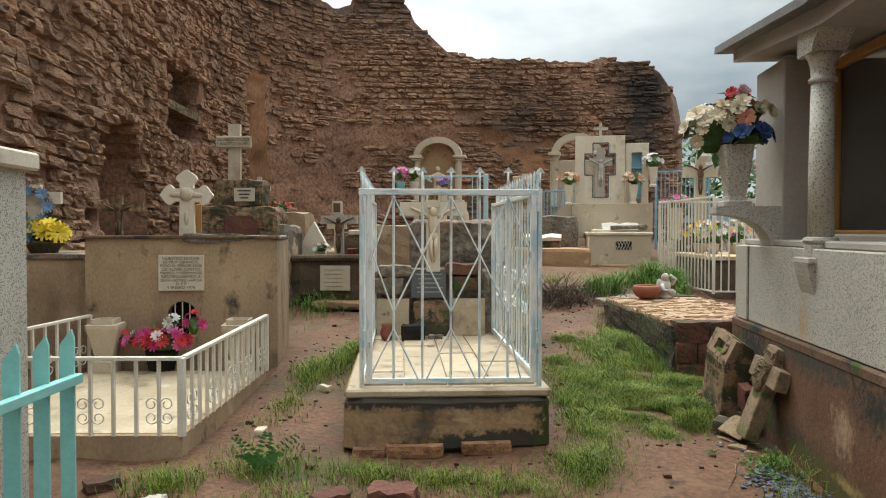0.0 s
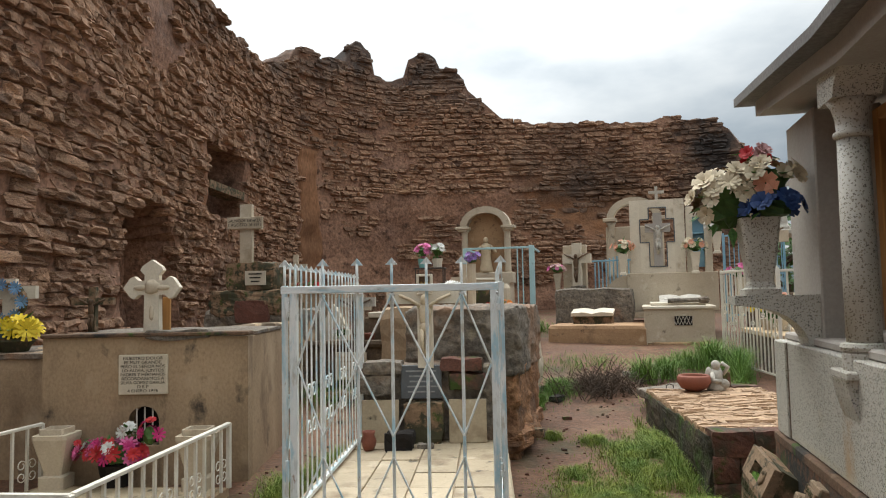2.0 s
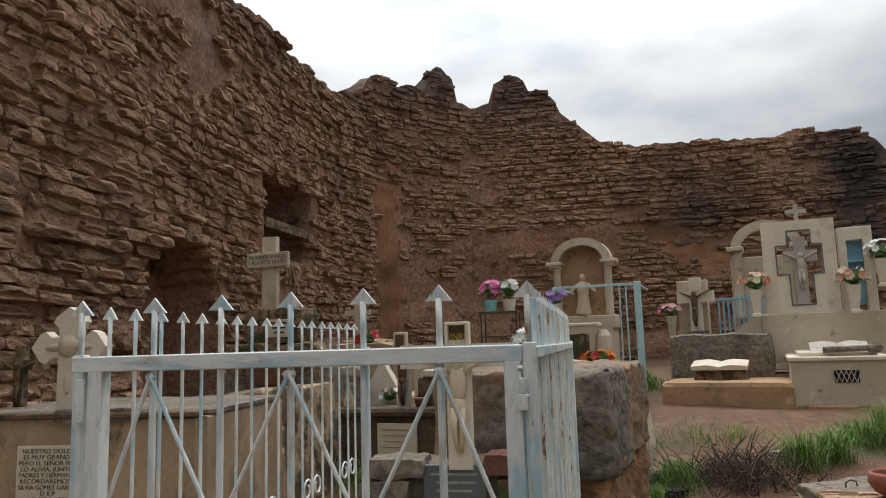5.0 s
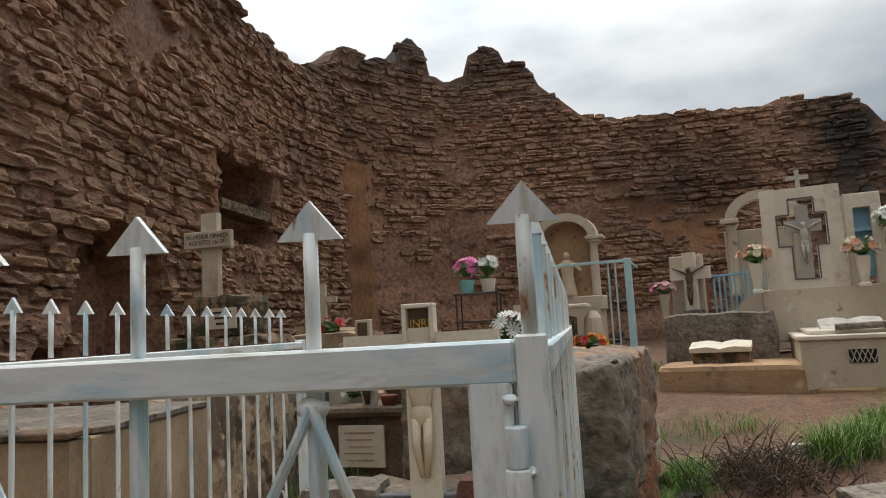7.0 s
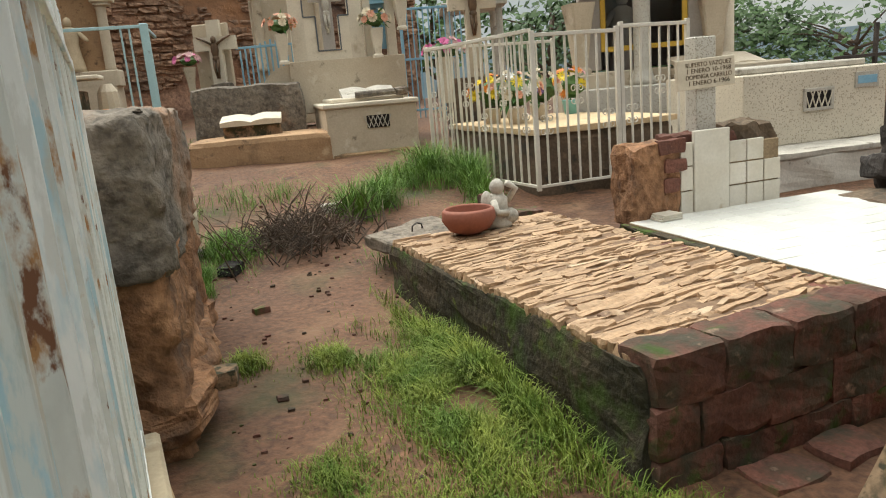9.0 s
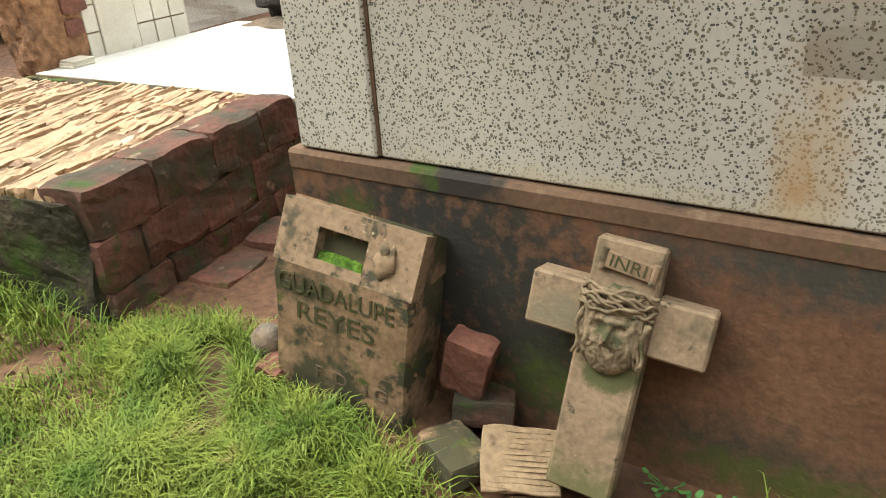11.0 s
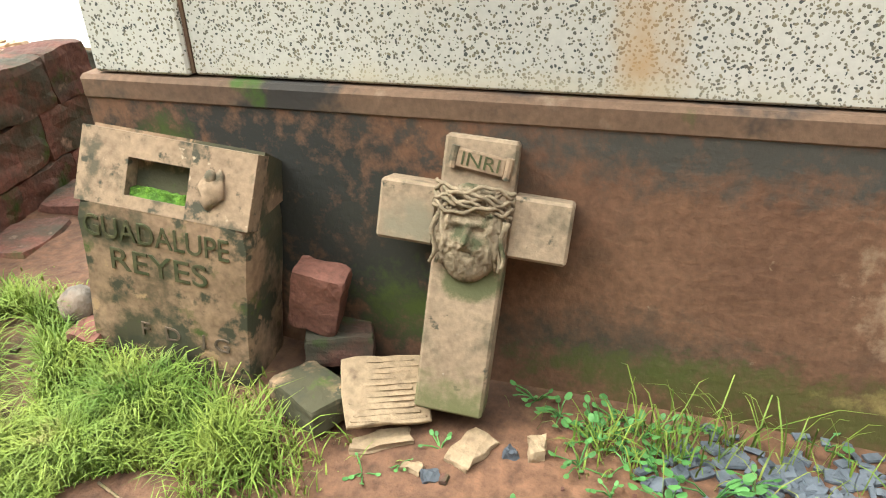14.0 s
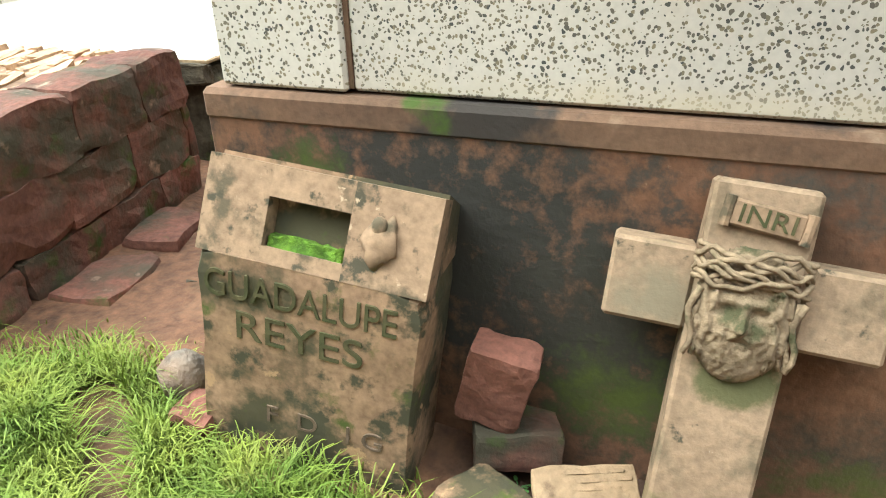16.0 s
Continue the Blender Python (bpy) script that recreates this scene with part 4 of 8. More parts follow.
sides = thing("metal_railing", G, "white metal railing round a grave with spear tips and rust", "railing")
for x, right in ((0.014, False), (1.0965, True)):
    square_bar(sides, "post", (x, GY - 0.003, 0.44), (x, GY - 0.003, ZT + 0.001), 0.027, M_WPAINT)
    square_bar(sides, "post", (x, GD - 0.03, 0.44), (x, GD - 0.03, ZT), 0.035, M_WPAINT)
    square_bar(sides, "top_rail", (x, 0.034, ZT - 0.018), (x, GD - 0.03, ZT - 0.018), 0.034, M_WPAINT, 0.026)
    square_bar(sides, "bottom_rail", (x, 0.034, ZB + 0.02), (x, GD - 0.03, ZB + 0.02), 0.025, M_WPAINT)
    arrow(sides, x, 0.012, ZT, APEX, 0.062, M_WPAINT)
    for k in range(1, 19):
        y = 0.113 * k + 0.004 * math.sin(k * 2.3)
        if right:
            square_bar(sides, "bar", (x + 0.004, y, ZB), (x + 0.004, y, ZT + 0.103), 0.0125, M_RUSTY if k in (2, 5, 9, 14) else M_WPAINT)
            part("spear_tip", Mesh().add([(-0.0075, -0.0075, 0), (0.0075, -0.0075, 0), (0.0075, 0.0075, 0), (-0.0075, 0.0075, 0), (0, 0, 0.032)], [(0, 1, 4), (1, 2, 4), (2, 3, 4), (3, 0, 4), (3, 2, 1, 0)]), M_WPAINT, sides, m=pose(x + 0.004, y, ZT + 0.101))
        else:
            rod(sides, "bar", (x, y, ZB), (x, y, ZT - 0.01), 0.0055, M_WPAINT, 8)
            arrow(sides, x, y, ZT, APEX - 0.01, 0.042, M_WPAINT, 0.0055, 0.032)
        if k % 4 == 1:
            scroll(sides, (x, y, 0.98), (0, 1, 0), 0.16, M_WPAINT)
            scroll(sides, (x, y, 0.95), (0, 1, 0), 0.16, M_WPAINT, -1)

# the head of the railed grave: blocks, plaque, panels, crucifix
head = thing("grave_headstone", G @ pose(0, GD - 0.22, 0), "stacked stone headstone of a grave with cream panels and dark plaque", "headstone")
part("core", Mesh().rock((0.54, 0.30, 0.62), (1.06, 0.30, 0.85), 7, 0.035, 5), M_CONC, head)
for x, w in ((0.18, 0.29), (0.86, 0.29)):
    part("panel", Mesh().box((x, 0.02, 0.625), (w, 0.025, 0.33), pose(0, 0, 0, -4), 0.004), M_MARB, head, "cream stone panel")
part("pier", Mesh().rock((0.52, 0.09, 0.60), (0.30, 0.16, 0.34), 4, 0.02, 9), M_OLD, head)
dpl = part("plaque", Mesh().box((0.50, 0.10, 0.92), (0.32, 0.03, 0.26), None, 0.005), M_DPLAQUE, head, "dark grey stone plaque")
for k in range(5):
    part("text_bar", Mesh().box((0.50 + 0.01 * (k % 2), 0.083, 1.005 - 0.04 * k), (0.24 - 0.03 * (k % 3), 0.003, 0.012), None, 0.001), M_PALEINK, head)
for k, (x, z, w, h) in enumerate(((0.14, 0.9, 0.26, 0.14), (0.86, 0.92, 0.28, 0.13), (0.2, 1.03, 0.3, 0.1), (0.82, 1.05, 0.34, 0.09))):
    part("stone", Mesh().rock((x, 0.15, z), (w, 0.2, h), 3, 0.02, 7, None, k), M_REDW if k % 2 else M_CONC, head)
jug = solo("clay_jug", Mesh().lathe([(0.035, 0), (0.05, 0.03), (0.058, 0.07), (0.042, 0.11), (0.05, 0.14), (0.042, 0.14), (0.036, 0.11), (0.03, 0.03)], 14), M_CLAY, "small terracotta jug standing on grave tiles", "jug", G @ pose(0.13, GD - 0.42, 0.458), smooth=True)
solo("dark_stone", Mesh().rock((0, 0, 0.065), (0.2, 0.16, 0.14), 3, 0.02, 9), M_DARK, "blackened stone lying on grave tiles", "stone", G @ pose(0.36, GD - 0.40, 0.452))
solo("dark_stone", Mesh().rock((0, 0, 0.02), (0.12, 0.07, 0.05), 3, 0.01, 9), M_CONC, "small grey stone lying on grave tiles", "stone", G @ pose(0.55, GD - 0.38, 0.452))

crx = thing("crucifix", G @ pose(0.54, GD - 0.12, 0), "cream cement crucifix with a worn ivory figure", "crucifix")
part("cross", plain_cross(0.60, 0.64, 0.12, 0.07, 0.56), M_CREAMW, crx, m=pose(0, 0, 1.03))
for x0, x1, z0, z1 in ((-0.062, -0.044, 1.615, 1.745), (0.044, 0.062, 1.615, 1.745), (-0.062, 0.062, 1.745, 1.762), (-0.062, 0.062, 1.60, 1.615)):
    part("title_frame", Mesh().box(((x0 + x1) / 2, -0.012, (z0 + z1) / 2), (x1 - x0, 0.075, z1 - z0), None, 0.003), M_CREAMW, crx)
part("title_plate", Mesh().box((0, 0.005, 1.68), (0.092, 0.02, 0.132), None, 0.002), M_BRONZE, crx, "dark recessed title plate")
lettering("title_text", ["INRI"], 0.075, 0.045, pose(0, -0.0065, 1.685), M_YELLOW, crx, 0.001)
fg = figure_on_cross(0.44, M_IVORY, crx, -0.05)
fg.matrix_basis = pose(0, 0, 1.55)

# ---- mass of masonry behind the railed grave ----
block = thing("masonry_block", pose(1.83, 8.5, 0), "rough block of orange earth masonry with a grey cement top", "masonry")
part("earth_body", Mesh().rock((0, 0, 0.60), (0.94, 1.70, 0.80), 34, 0.045, 6.5), M_EARTH, block, "orange-brown eroded earth", smooth=True)
part("cement_top", Mesh().rock((0, 0, 1.20), (0.98, 1.75, 0.58), 34, 0.032, 8.0), M_CONC, block, "rough grey cement", smooth=True)
solo("masonry_footing", Mesh().rock((1.90, 8.35, 0.38), (0.92, 1.45, 0.17), 9, 0.05, 7), M_EARTH, "crumbling earth footing of a masonry block", "masonry")
solo("broken_block", Mesh().rock((2.10, 10.2, 0.80), (0.3, 0.45, 0.5), 4, 0.035, 5), M_CREAM, "broken cream plaster block on the ground", "masonry")
solo("loose_stone", Mesh().rock((2.37, 8.0, 0.40), (0.19, 0.12, 0.08), 3, 0.012, 9), M_OLD, "flat pale stone lying on bare earth", "stone")

# ---- the adobe slab grave ----
A = pose(3.673, 6.837, 0, 0, 0, 7.4)
AW, AL, AZ = 1.08, 2.3, 0.65
slab = thing("slab_grave", A, "low brick grave with an eroded ridged adobe top and mossy side", "grave")
part("core", Mesh().rock((AW / 2, AL / 2, 0.36), (AW - 0.06, AL - 0.06, 0.53), 10, 0.012, 6), M_MOSSY, slab)
part("moss_face", Mesh().rock((0.03, AL / 2, 0.33), (0.10, AL - 0.03, 0.56), 12, 0.022, 9), M_MOSSY, slab, "dark moss-covered side")
part("adobe_bed", Mesh().rock((AW / 2, AL / 2 + 0.06, AZ - 0.045), (AW - 0.02, AL - 0.14, 0.06), 14, 0.008, 12), M_LATHD, slab, "dark eroded adobe between the ridges", smooth=True)
rnd = random.Random(4)
row, y = 0, 0.17
while y < AL - 0.03:
    x = 0.0
    while x < AW - 0.02:
        w = min(rnd.choice((rnd.uniform(0.06, 0.14), rnd.uniform(0.12, 0.34))), AW - x)
        d = rnd.uniform(0.020, 0.042)
        if not (row % 11 == 1 and 0.35 < x < 0.8):
            part("adobe_strip", Mesh().rock((0, 0, 0), (w + 0.02, d, 0.055), 2, 0.011, 22, None, x * 3 + y * 7), M_LATH, slab, m=pose(x + w / 2, y + 0.10 * (x + w / 2) - 0.05 + rnd.uniform(-0.008, 0.008), AZ - 0.033 + rnd.uniform(-0.010, 0.006), rnd.uniform(-14, 14), rnd.uniform(-2.2, 2.2), 5.5 + rnd.uniform(-4, 4)))
        x += w
    y += 0.036
    row += 1
for c in range(3):
    x = -0.02 - 0.1 * (c % 2)
    while x < AW - 0.03:
        w = 0.29
        x0, x1 = max(0.0, x), min(AW, x + w + 0.004)
        part("brick", Mesh().rock(((x0 + x1) / 2, 0.07, AZ - 0.085 - c * 0.17), (x1 - x0, 0.19, 0.174), 5, 0.016, 9, None, c + x), M_REDW, slab)
        x += w
for j in range(8):
    part("brick", Mesh().rock((AW - 0.05, 0.30 + j * 0.265, AZ - 0.07), (0.12, 0.25, 0.11), 2, 0.009, 8, None, j), M_RED, slab)

bowl = solo("clay_bowl", Mesh().lathe([(0.06, 0), (0.12, 0.03), (0.155, 0.085), (0.15, 0.135), (0.135, 0.15), (0.128, 0.14), (0.13, 0.09), (0.09, 0.035), (0.0, 0.03)], 24), M_CLAY, "round red clay bowl set on a ridged grave slab", "bowl", A @ pose(0.40, 2.05, AZ), smooth=True)
ang = Mesh()
ang.lathe([(0.085, 0), (0.095, 0.025), (0.075, 0.06), (0.065, 0.12), (0.07, 0.17), (0.03, 0.2)], 10)
ang.blob((0, -0.01, 0.235), (0.043, 0.045, 0.05)).blob((0.05, -0.05, 0.06), (0.06, 0.05, 0.05)).blob((-0.055, 0.02, 0.14), (0.03, 0.05, 0.08)).blob((0.05, 0.03, 0.14), (0.03, 0.05, 0.08))
ang.tube([(-0.05, -0.03, 0.16), (-0.07, -0.08, 0.1), (0.0, -0.09, 0.09)], 0.022, 7).tube([(0.06, -0.03, 0.15), (0.09, -0.07, 0.22), (0.03, -0.06, 0.26)], 0.02, 7)
solo("angel_figurine", ang, M_GREYST, "weathered grey plaster angel figurine on a grave slab", "figurine", A @ pose(0.62, 2.12, AZ - 0.004, 0, 0, 15), smooth=True)
solo("stone_slab", Mesh().rock((0, 0, 0.06), (0.55, 0.42, 0.09), 5, 0.02, 6), M_CONC, "grey stone cover lying beside a grave", "stone", A @ pose(0.30, 2.62, 0.50, 3, -3, 12))
part("ring_handle", Mesh().tube([(-0.04, 0, 0.1), (-0.035, 0, 0.135), (0, 0, 0.15), (0.035, 0, 0.135), (0.04, 0, 0.1)], 0.006, 6), M_METAL, bpy.data.objects["stone_slab"])
for k, (x, y, s) in enumerate(((0.78, 2.5, (0.14, 0.14, 0.26)), (0.98, 2.47, (0.26, 0.16, 0.13)))):
    solo("loose_brick", Mesh().rock((0, 0, s[2] / 2), s, 3, 0.012, 8, None, k), M_REDW, "worn red brick standing behind a grave slab", "brick", A @ pose(x, y, 0.52))
for k, (x, y, s, z) in enumerate(((0.42, -0.11, (0.26, 0.17, 0.08), 0.17), (0.72, -0.10, (0.24, 0.16, 0.08), 0.18), (0.55, -0.25, (0.2, 0.15, 0.07), 0.14))):
    solo("kerb_stone", Mesh().rock((0, 0, 0), s, 3, 0.02, 8, None, k + 3), M_REDW, "flat mossy reddish stone on the ground by a grave", "stone", A @ pose(x, y, z, 3, 2, 10 * k))

# ---- the mausoleum beside the path ----
MX, MY = 3.957, 6.211
maus = thing("mausoleum", pose(MX, MY, 0), "small grey mausoleum with terrazzo panels, columns and a glazed front", "mausoleum")
ML, MD = 4.4, 2.2
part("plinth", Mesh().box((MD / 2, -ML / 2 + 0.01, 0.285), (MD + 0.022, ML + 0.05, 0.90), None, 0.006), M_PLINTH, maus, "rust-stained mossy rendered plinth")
part("plinth_ledge", Mesh().box((MD / 2, -ML / 2 + 0.01, 0.742), (MD + 0.030, ML + 0.058, 0.06), None, 0.010), M_BAND, maus, "blackened mossy ledge")
part("corner_panel", Mesh().box((MD / 2, -0.128, 1.0365), (MD, 0.25, 0.52), None, 0.006), TERR, maus)
part("panel", Mesh().box((MD / 2 + 0.012, -0.258 - (ML - 0.26) / 2, 1.0365), (MD, ML - 0.262, 0.52), None, 0.006), TERR, maus)
part("joint", Mesh().box((0.02, -0.256, 1.037), (0.02, 0.012, 0.512), None, 0.001), M_BAND, maus)
part("sill", Mesh().box((MD / 2 + 0.03, -ML / 2, 1.318), (MD - 0.06, ML - 0.02, 0.045), None, 0.01), M_GREYW, maus)
part("sill_moulding", Mesh().box((MD / 2 + 0.14, -ML / 2 - 0.3, 1.352), (MD - 0.25, ML - 0.7, 0.05), None, 0.015), M_GREYW, maus)
# upper room: corner pier, walls, glazed front
part("corner_pier", Mesh().box((0.26, -0.365, 1.90), (0.32, 0.53, 1.20), None, 0.008), M_GREYW, maus)
part("side_wall", Mesh().box((1.25, -0.50, 1.90), (1.6, 0.12, 1.20), None, 0.008), M_GREYW, maus)
part("back_wall", Mesh().box((2.05, -2.4, 1.90), (0.12, 3.7, 1.20), None, 0.008), M_GREYW, maus)
part("side_wall", Mesh().box((1.2, -ML + 0.15, 1.90), (1.7, 0.15, 1.20), None, 0.008), M_GREYW, maus)
for y0, y1, z0, z1 in ((-0.64, -0.70, 1.345, 2.46), (-3.9, -3.96, 1.345, 2.46)):
    part("window_frame", Mesh().box((0.40, (y0 + y1) / 2, (z0 + z1) / 2), (0.06, 0.07, z1 - z0), None, 0.006), M_WOOD, maus, "varnished wooden window frame")
for z in (1.37, 2.43):
    part("window_frame", Mesh().box((0.40, -2.3, z), (0.055, 3.2, 0.06), None, 0.006), M_WOOD, maus)
pane = part("pane", Mesh().box((0.41, -2.3, 1.90), (0.008, 3.2, 1.01), None, 0.001), m_glass, maus)
pane.visible_shadow = False
# gabled porch roof
def sloped(name, x0, x1, dz0, dz1, inset, material):
    """A slab across the roof that dips towards the porch in the middle."""
    line = [(0.10 - inset, 2.73), (-1.55, 2.58), (-3.20, 2.58), (-ML - 0.10 + inset, 2.73)]
    msh = Mesh()
    for (ya_, za_), (yb_, zb_) in zip(line, line[1:]):
        msh.add([(x, y, z + d) for x in (x0, x1) for y, z in ((ya_, za_), (yb_, zb_)) for d in (dz0, dz1)],
                [(0, 1, 3, 2), (4, 6, 7, 5), (0, 4, 5, 1), (2, 3, 7, 6), (0, 2, 6, 4), (1, 5, 7, 3)])
    return part(name, msh, material, maus)


sloped("roof_slab", -0.14, 2.35, -0.03, 0.02, 0.0, M_ROOF)
sloped("soffit", -0.05, 2.25, -0.13, -0.032, 0.16, M_GREYW)
part("finial_post", Mesh().box((0.03, -1.78, 2.95), (0.12, 0.12, 0.72), None, 0.01), TERRF, maus)
# porch columns on corbels, with a terrazzo arch between them
COLS, CX = (-1.28, -2.90), 0.075
for yc in COLS:
    part("corbel", Mesh().prism([(-0.03, 1.215), (0.155, 1.215), (0.155, 0.885), (0.055, 0.90), (0.03, 0.99), (-0.015, 1.14)], yc - 0.097, yc + 0.097), TERR, maus)
    part("column_base", Mesh().box((CX, yc, 1.232), (0.21, 0.225, 0.034), None, 0.006).lathe([(0.084, 1.249), (0.084, 1.315), (0.073, 1.328)], 20, None, (CX, yc, 0)).lathe([(0.086, 1.328), (0.093, 1.342), (0.086, 1.357), (0.067, 1.362)], 20, None, (CX, yc, 0)), TERRF, maus)
    part("column", Mesh().lathe([(0.067, 1.357), (0.066, 1.72), (0.060, 2.205)], 20, None, (CX, yc, 0)), TERRF, maus, smooth=True)
    part("capital", Mesh().lathe([(0.060, 2.20), (0.072, 2.206), (0.074, 2.217), (0.071, 2.228), (0.060, 2.232), (0.063, 2.28), (0.076, 2.332), (0.095, 2.360)], 24, None, (CX, yc, 0)), TERRF, maus, smooth=True)
ya, yb = COLS[0], COLS[1]
arch = [(ya + 0.115, 2.360), (ya + 0.115, 2.61), (yb - 0.115, 2.61), (yb - 0.115, 2.360), (yb + 0.09, 2.360)]
rad = (ya - yb) / 2 - 0.09
arch += [((ya + yb) / 2 - rad * math.cos(a), 2.360 + 0.20 * math.sin(a)) for a in (math.pi * k / 16 for k in range(1, 16))]
arch += [(ya - 0.09, 2.360)]
part("porch_arch", Mesh().prism(arch, -0.165, 0.02, Matrix(((0, -1, 0, 0), (1, 0, 0, 0), (0, 0, 1, 0), (0, 0, 0, 1)))), TERR, maus)
# curved bracket that carries the vase
br = [(-0.30, 1.555), (0.16, 1.555), (0.16, 1.30), (0.06, 1.30)]
br += [(-0.26 + 0.30 * math.sin(a), 1.30 + 0.20 * (1 - 0.0) * math.cos(a) - 0.0) for a in (math.pi / 2 * (1 - k / 8) for k in range(0, 9))]
br += [(-0.30, 1.51)]
part("bracket", Mesh().prism(br, -0.60, -0.40), TERR, maus)

vase = thing("flower_vase", pose(3.80, 5.71, 1.556), "square terrazzo vase with cream, red and blue artificial flowers", "vase")
part("body", Mesh().lathe([(0.115, 0), (0.115, 0.03), (0.085, 0.04), (0.075, 0.07), (0.105, 0.24), (0.128, 0.40), (0.11, 0.40), (0.09, 0.2)], 8, None, (0, 0, 0), True), TERRF, vase)
bouquet(vase, (-0.13, 0.04, 0.50), (0.20, 0.17, 0.19), (("cream", "rose", 15), ("ivory", "rose", 9), ("cream", "daisy", 6), ("brown", "daisy", 2)), 0.062, 16, 3)
bouquet(vase, (0.05, -0.02, 0.60), (0.18, 0.15, 0.11), (("ivory", "rose", 9), ("cream", "rose", 9), ("peach", "rose", 2)), 0.062, 10, 4)
bouquet(vase, (0.0, -0.03, 0.73), (0.07, 0.05, 0.035), (("red", "rose", 3), ("rose", "rose", 2)), 0.055, 2, 5)
bouquet(vase, (0.07, -0.07, 0.45), (0.15, 0.12, 0.075), (("navy", "rose", 22),), 0.055, 4, 8)
inside = thing("dried_wreath", pose(4.62, 4.25, 1.31), "heap of dusty dried flowers behind the mausoleum glass", "flowers")
bouquet(inside, (0, 0, 0.28), (0.26, 0.55, 0.42), (("brown", "rose", 10), ("cream", "rose", 14), ("ivory", "daisy", 10), ("peach", "rose", 5)), 0.055, 30, 6)
part("pot", Mesh().box((0, 0, 0.06), (0.3, 0.5, 0.12), None, 0.01), M_GREYW, inside)

# ---- leaning grave markers under the mausoleum ----
BW, BH, BD = 0.405, 0.625, 0.19
bx = thing("grave_box", basis((3.727, 6.007, 0.085), (0.06, -0.99, -0.06), (0.028, -0.066, 0.553)) @ pose(0, BD / 2, 0), "mossy brown cement marker with a recessed niche, leaning on a plinth", "headstone")
part("lower_body", Mesh().rock((0, 0, 0.23), (BW, BD, 0.464), 9, 0.004, 9), M_OLD, bx)
part("upper_body", Mesh().prism([(-BD / 2 + 0.046, 0.452), (-BD / 2 + 0.10, 0.598), (BD / 2 - 0.004, 0.548), (BD / 2 - 0.004, 0.452)], -BW / 2 + 0.003, BW / 2 - 0.003, Matrix(((0, 1, 0, 0), (1, 0, 0, 0), (0, 0, 1, 0), (0, 0, 0, 1)))), M_OLD, bx)
tilt = pose(0, -BD / 2 + 0.003, 0.455, -22)
nx0, nx1, nz0, nz1 = -0.086, 0.057, 0.028, 0.110
for x0, x1, z0, z1 in ((-BW / 2, nx0, 0, 0.162), (nx1, BW / 2, 0, 0.162), (nx0, nx1, 0, nz0), (nx0, nx1, nz1, 0.162)):
    part("frame_piece", Mesh().box(((x0 + x1) / 2, 0.026, (z0 + z1) / 2), (x1 - x0, 0.052, z1 - z0), None, 0.0), M_FRAME, bx, m=tilt)
# near-black back paints the shade inside the shallow niche
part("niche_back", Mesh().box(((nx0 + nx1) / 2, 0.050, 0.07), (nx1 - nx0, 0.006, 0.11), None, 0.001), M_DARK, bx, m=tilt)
part("moss", Mesh().rock(((nx0 + nx1) / 2, 0.028, nz0 + 0.006), (nx1 - nx0 - 0.004, 0.04, 0.026), 7, 0.008, 34), M_MOSSG, bx, "bright green moss", m=tilt)
part("rosette", Mesh().blob((0.112, -0.002, 0.075), (0.026, 0.012, 0.036), None, 12, 8, 0.6, 9).blob((0.108, -0.006, 0.10), (0.014, 0.01, 0.016)), M_FRAME, bx, m=tilt, smooth=True)
lettering("carved_name", ["GUADALUPE", "REYES"], 0.345, 0.150, pose(-0.012, -BD / 2 - 0.001, 0.362), M_DARKMOSS, bx, 0.0025)
lettering("carved_name", ["F  D   I G"], 0.22, 0.05, pose(0.04, -BD / 2 - 0.001, 0.15), M_DARKCEM, bx, 0.0018)

CW, CH, CT, CD = 0.392, 0.585, 0.147, 0.085
C = basis((3.7315, 5.3235, 0.1455), (0.019, -0.389, -0.036), (0.175, -0.039, 0.553)) @ pose(0, CD / 2, 0)


def cross_shape(w, h, t, t2, d, arm):
    """A cross whose arms (height t2) are thinner than its upright (width t), edges worn by noise."""
    xs, zs = (-w / 2, -t / 2, t / 2, w / 2), (0, arm - t2 / 2, arm + t2 / 2, h)
    msh = Mesh()
    for x0, x1, z0, z1 in ((xs[1], xs[2], 0, h), (xs[0], xs[1], zs[1], zs[2]), (xs[2], xs[3], zs[1], zs[2])):
        msh.box(((x0 + x1) / 2, 0, (z0 + z1) / 2), (x1 - x0, d if x0 == xs[1] else d - 0.001, z1 - z0), None, 0.006)
    return msh


lean = thing("leaning_cross", C, "sandy cement cross with a carved crowned head, leaning on a plinth", "cross")
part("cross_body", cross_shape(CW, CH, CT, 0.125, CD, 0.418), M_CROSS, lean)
TS = pose(0.004, -CD / 2 - 0.006, 0.537, 0, 6, 0)
scr = part("title_scroll", Mesh().box((0, 0, 0), (0.10, 0.014, 0.038), None, 0.003), M_FRAME, lean, m=TS)
for x in (-0.055, 0.055):
    part("scroll_end", Mesh().tube([(x, -0.003, -0.022), (x, -0.003, 0.022)], 0.008, 8), M_FRAME, scr)
lettering("carved_title", ["INRI"], 0.085, 0.036, TS @ pose(0, -0.0075, 0), M_DARKMOSS, lean, 0.0015)
# the carved head as a relief: brow, sockets, nose, cheeks, beard, hair and a twisted crown
rel = Mesh()
NX, NZ = 44, 58


def bump_at(x, z, cx, cz, rx, rz):
    return math.exp(-(((x - cx) / rx) ** 2 + ((z - cz) / rz) ** 2))


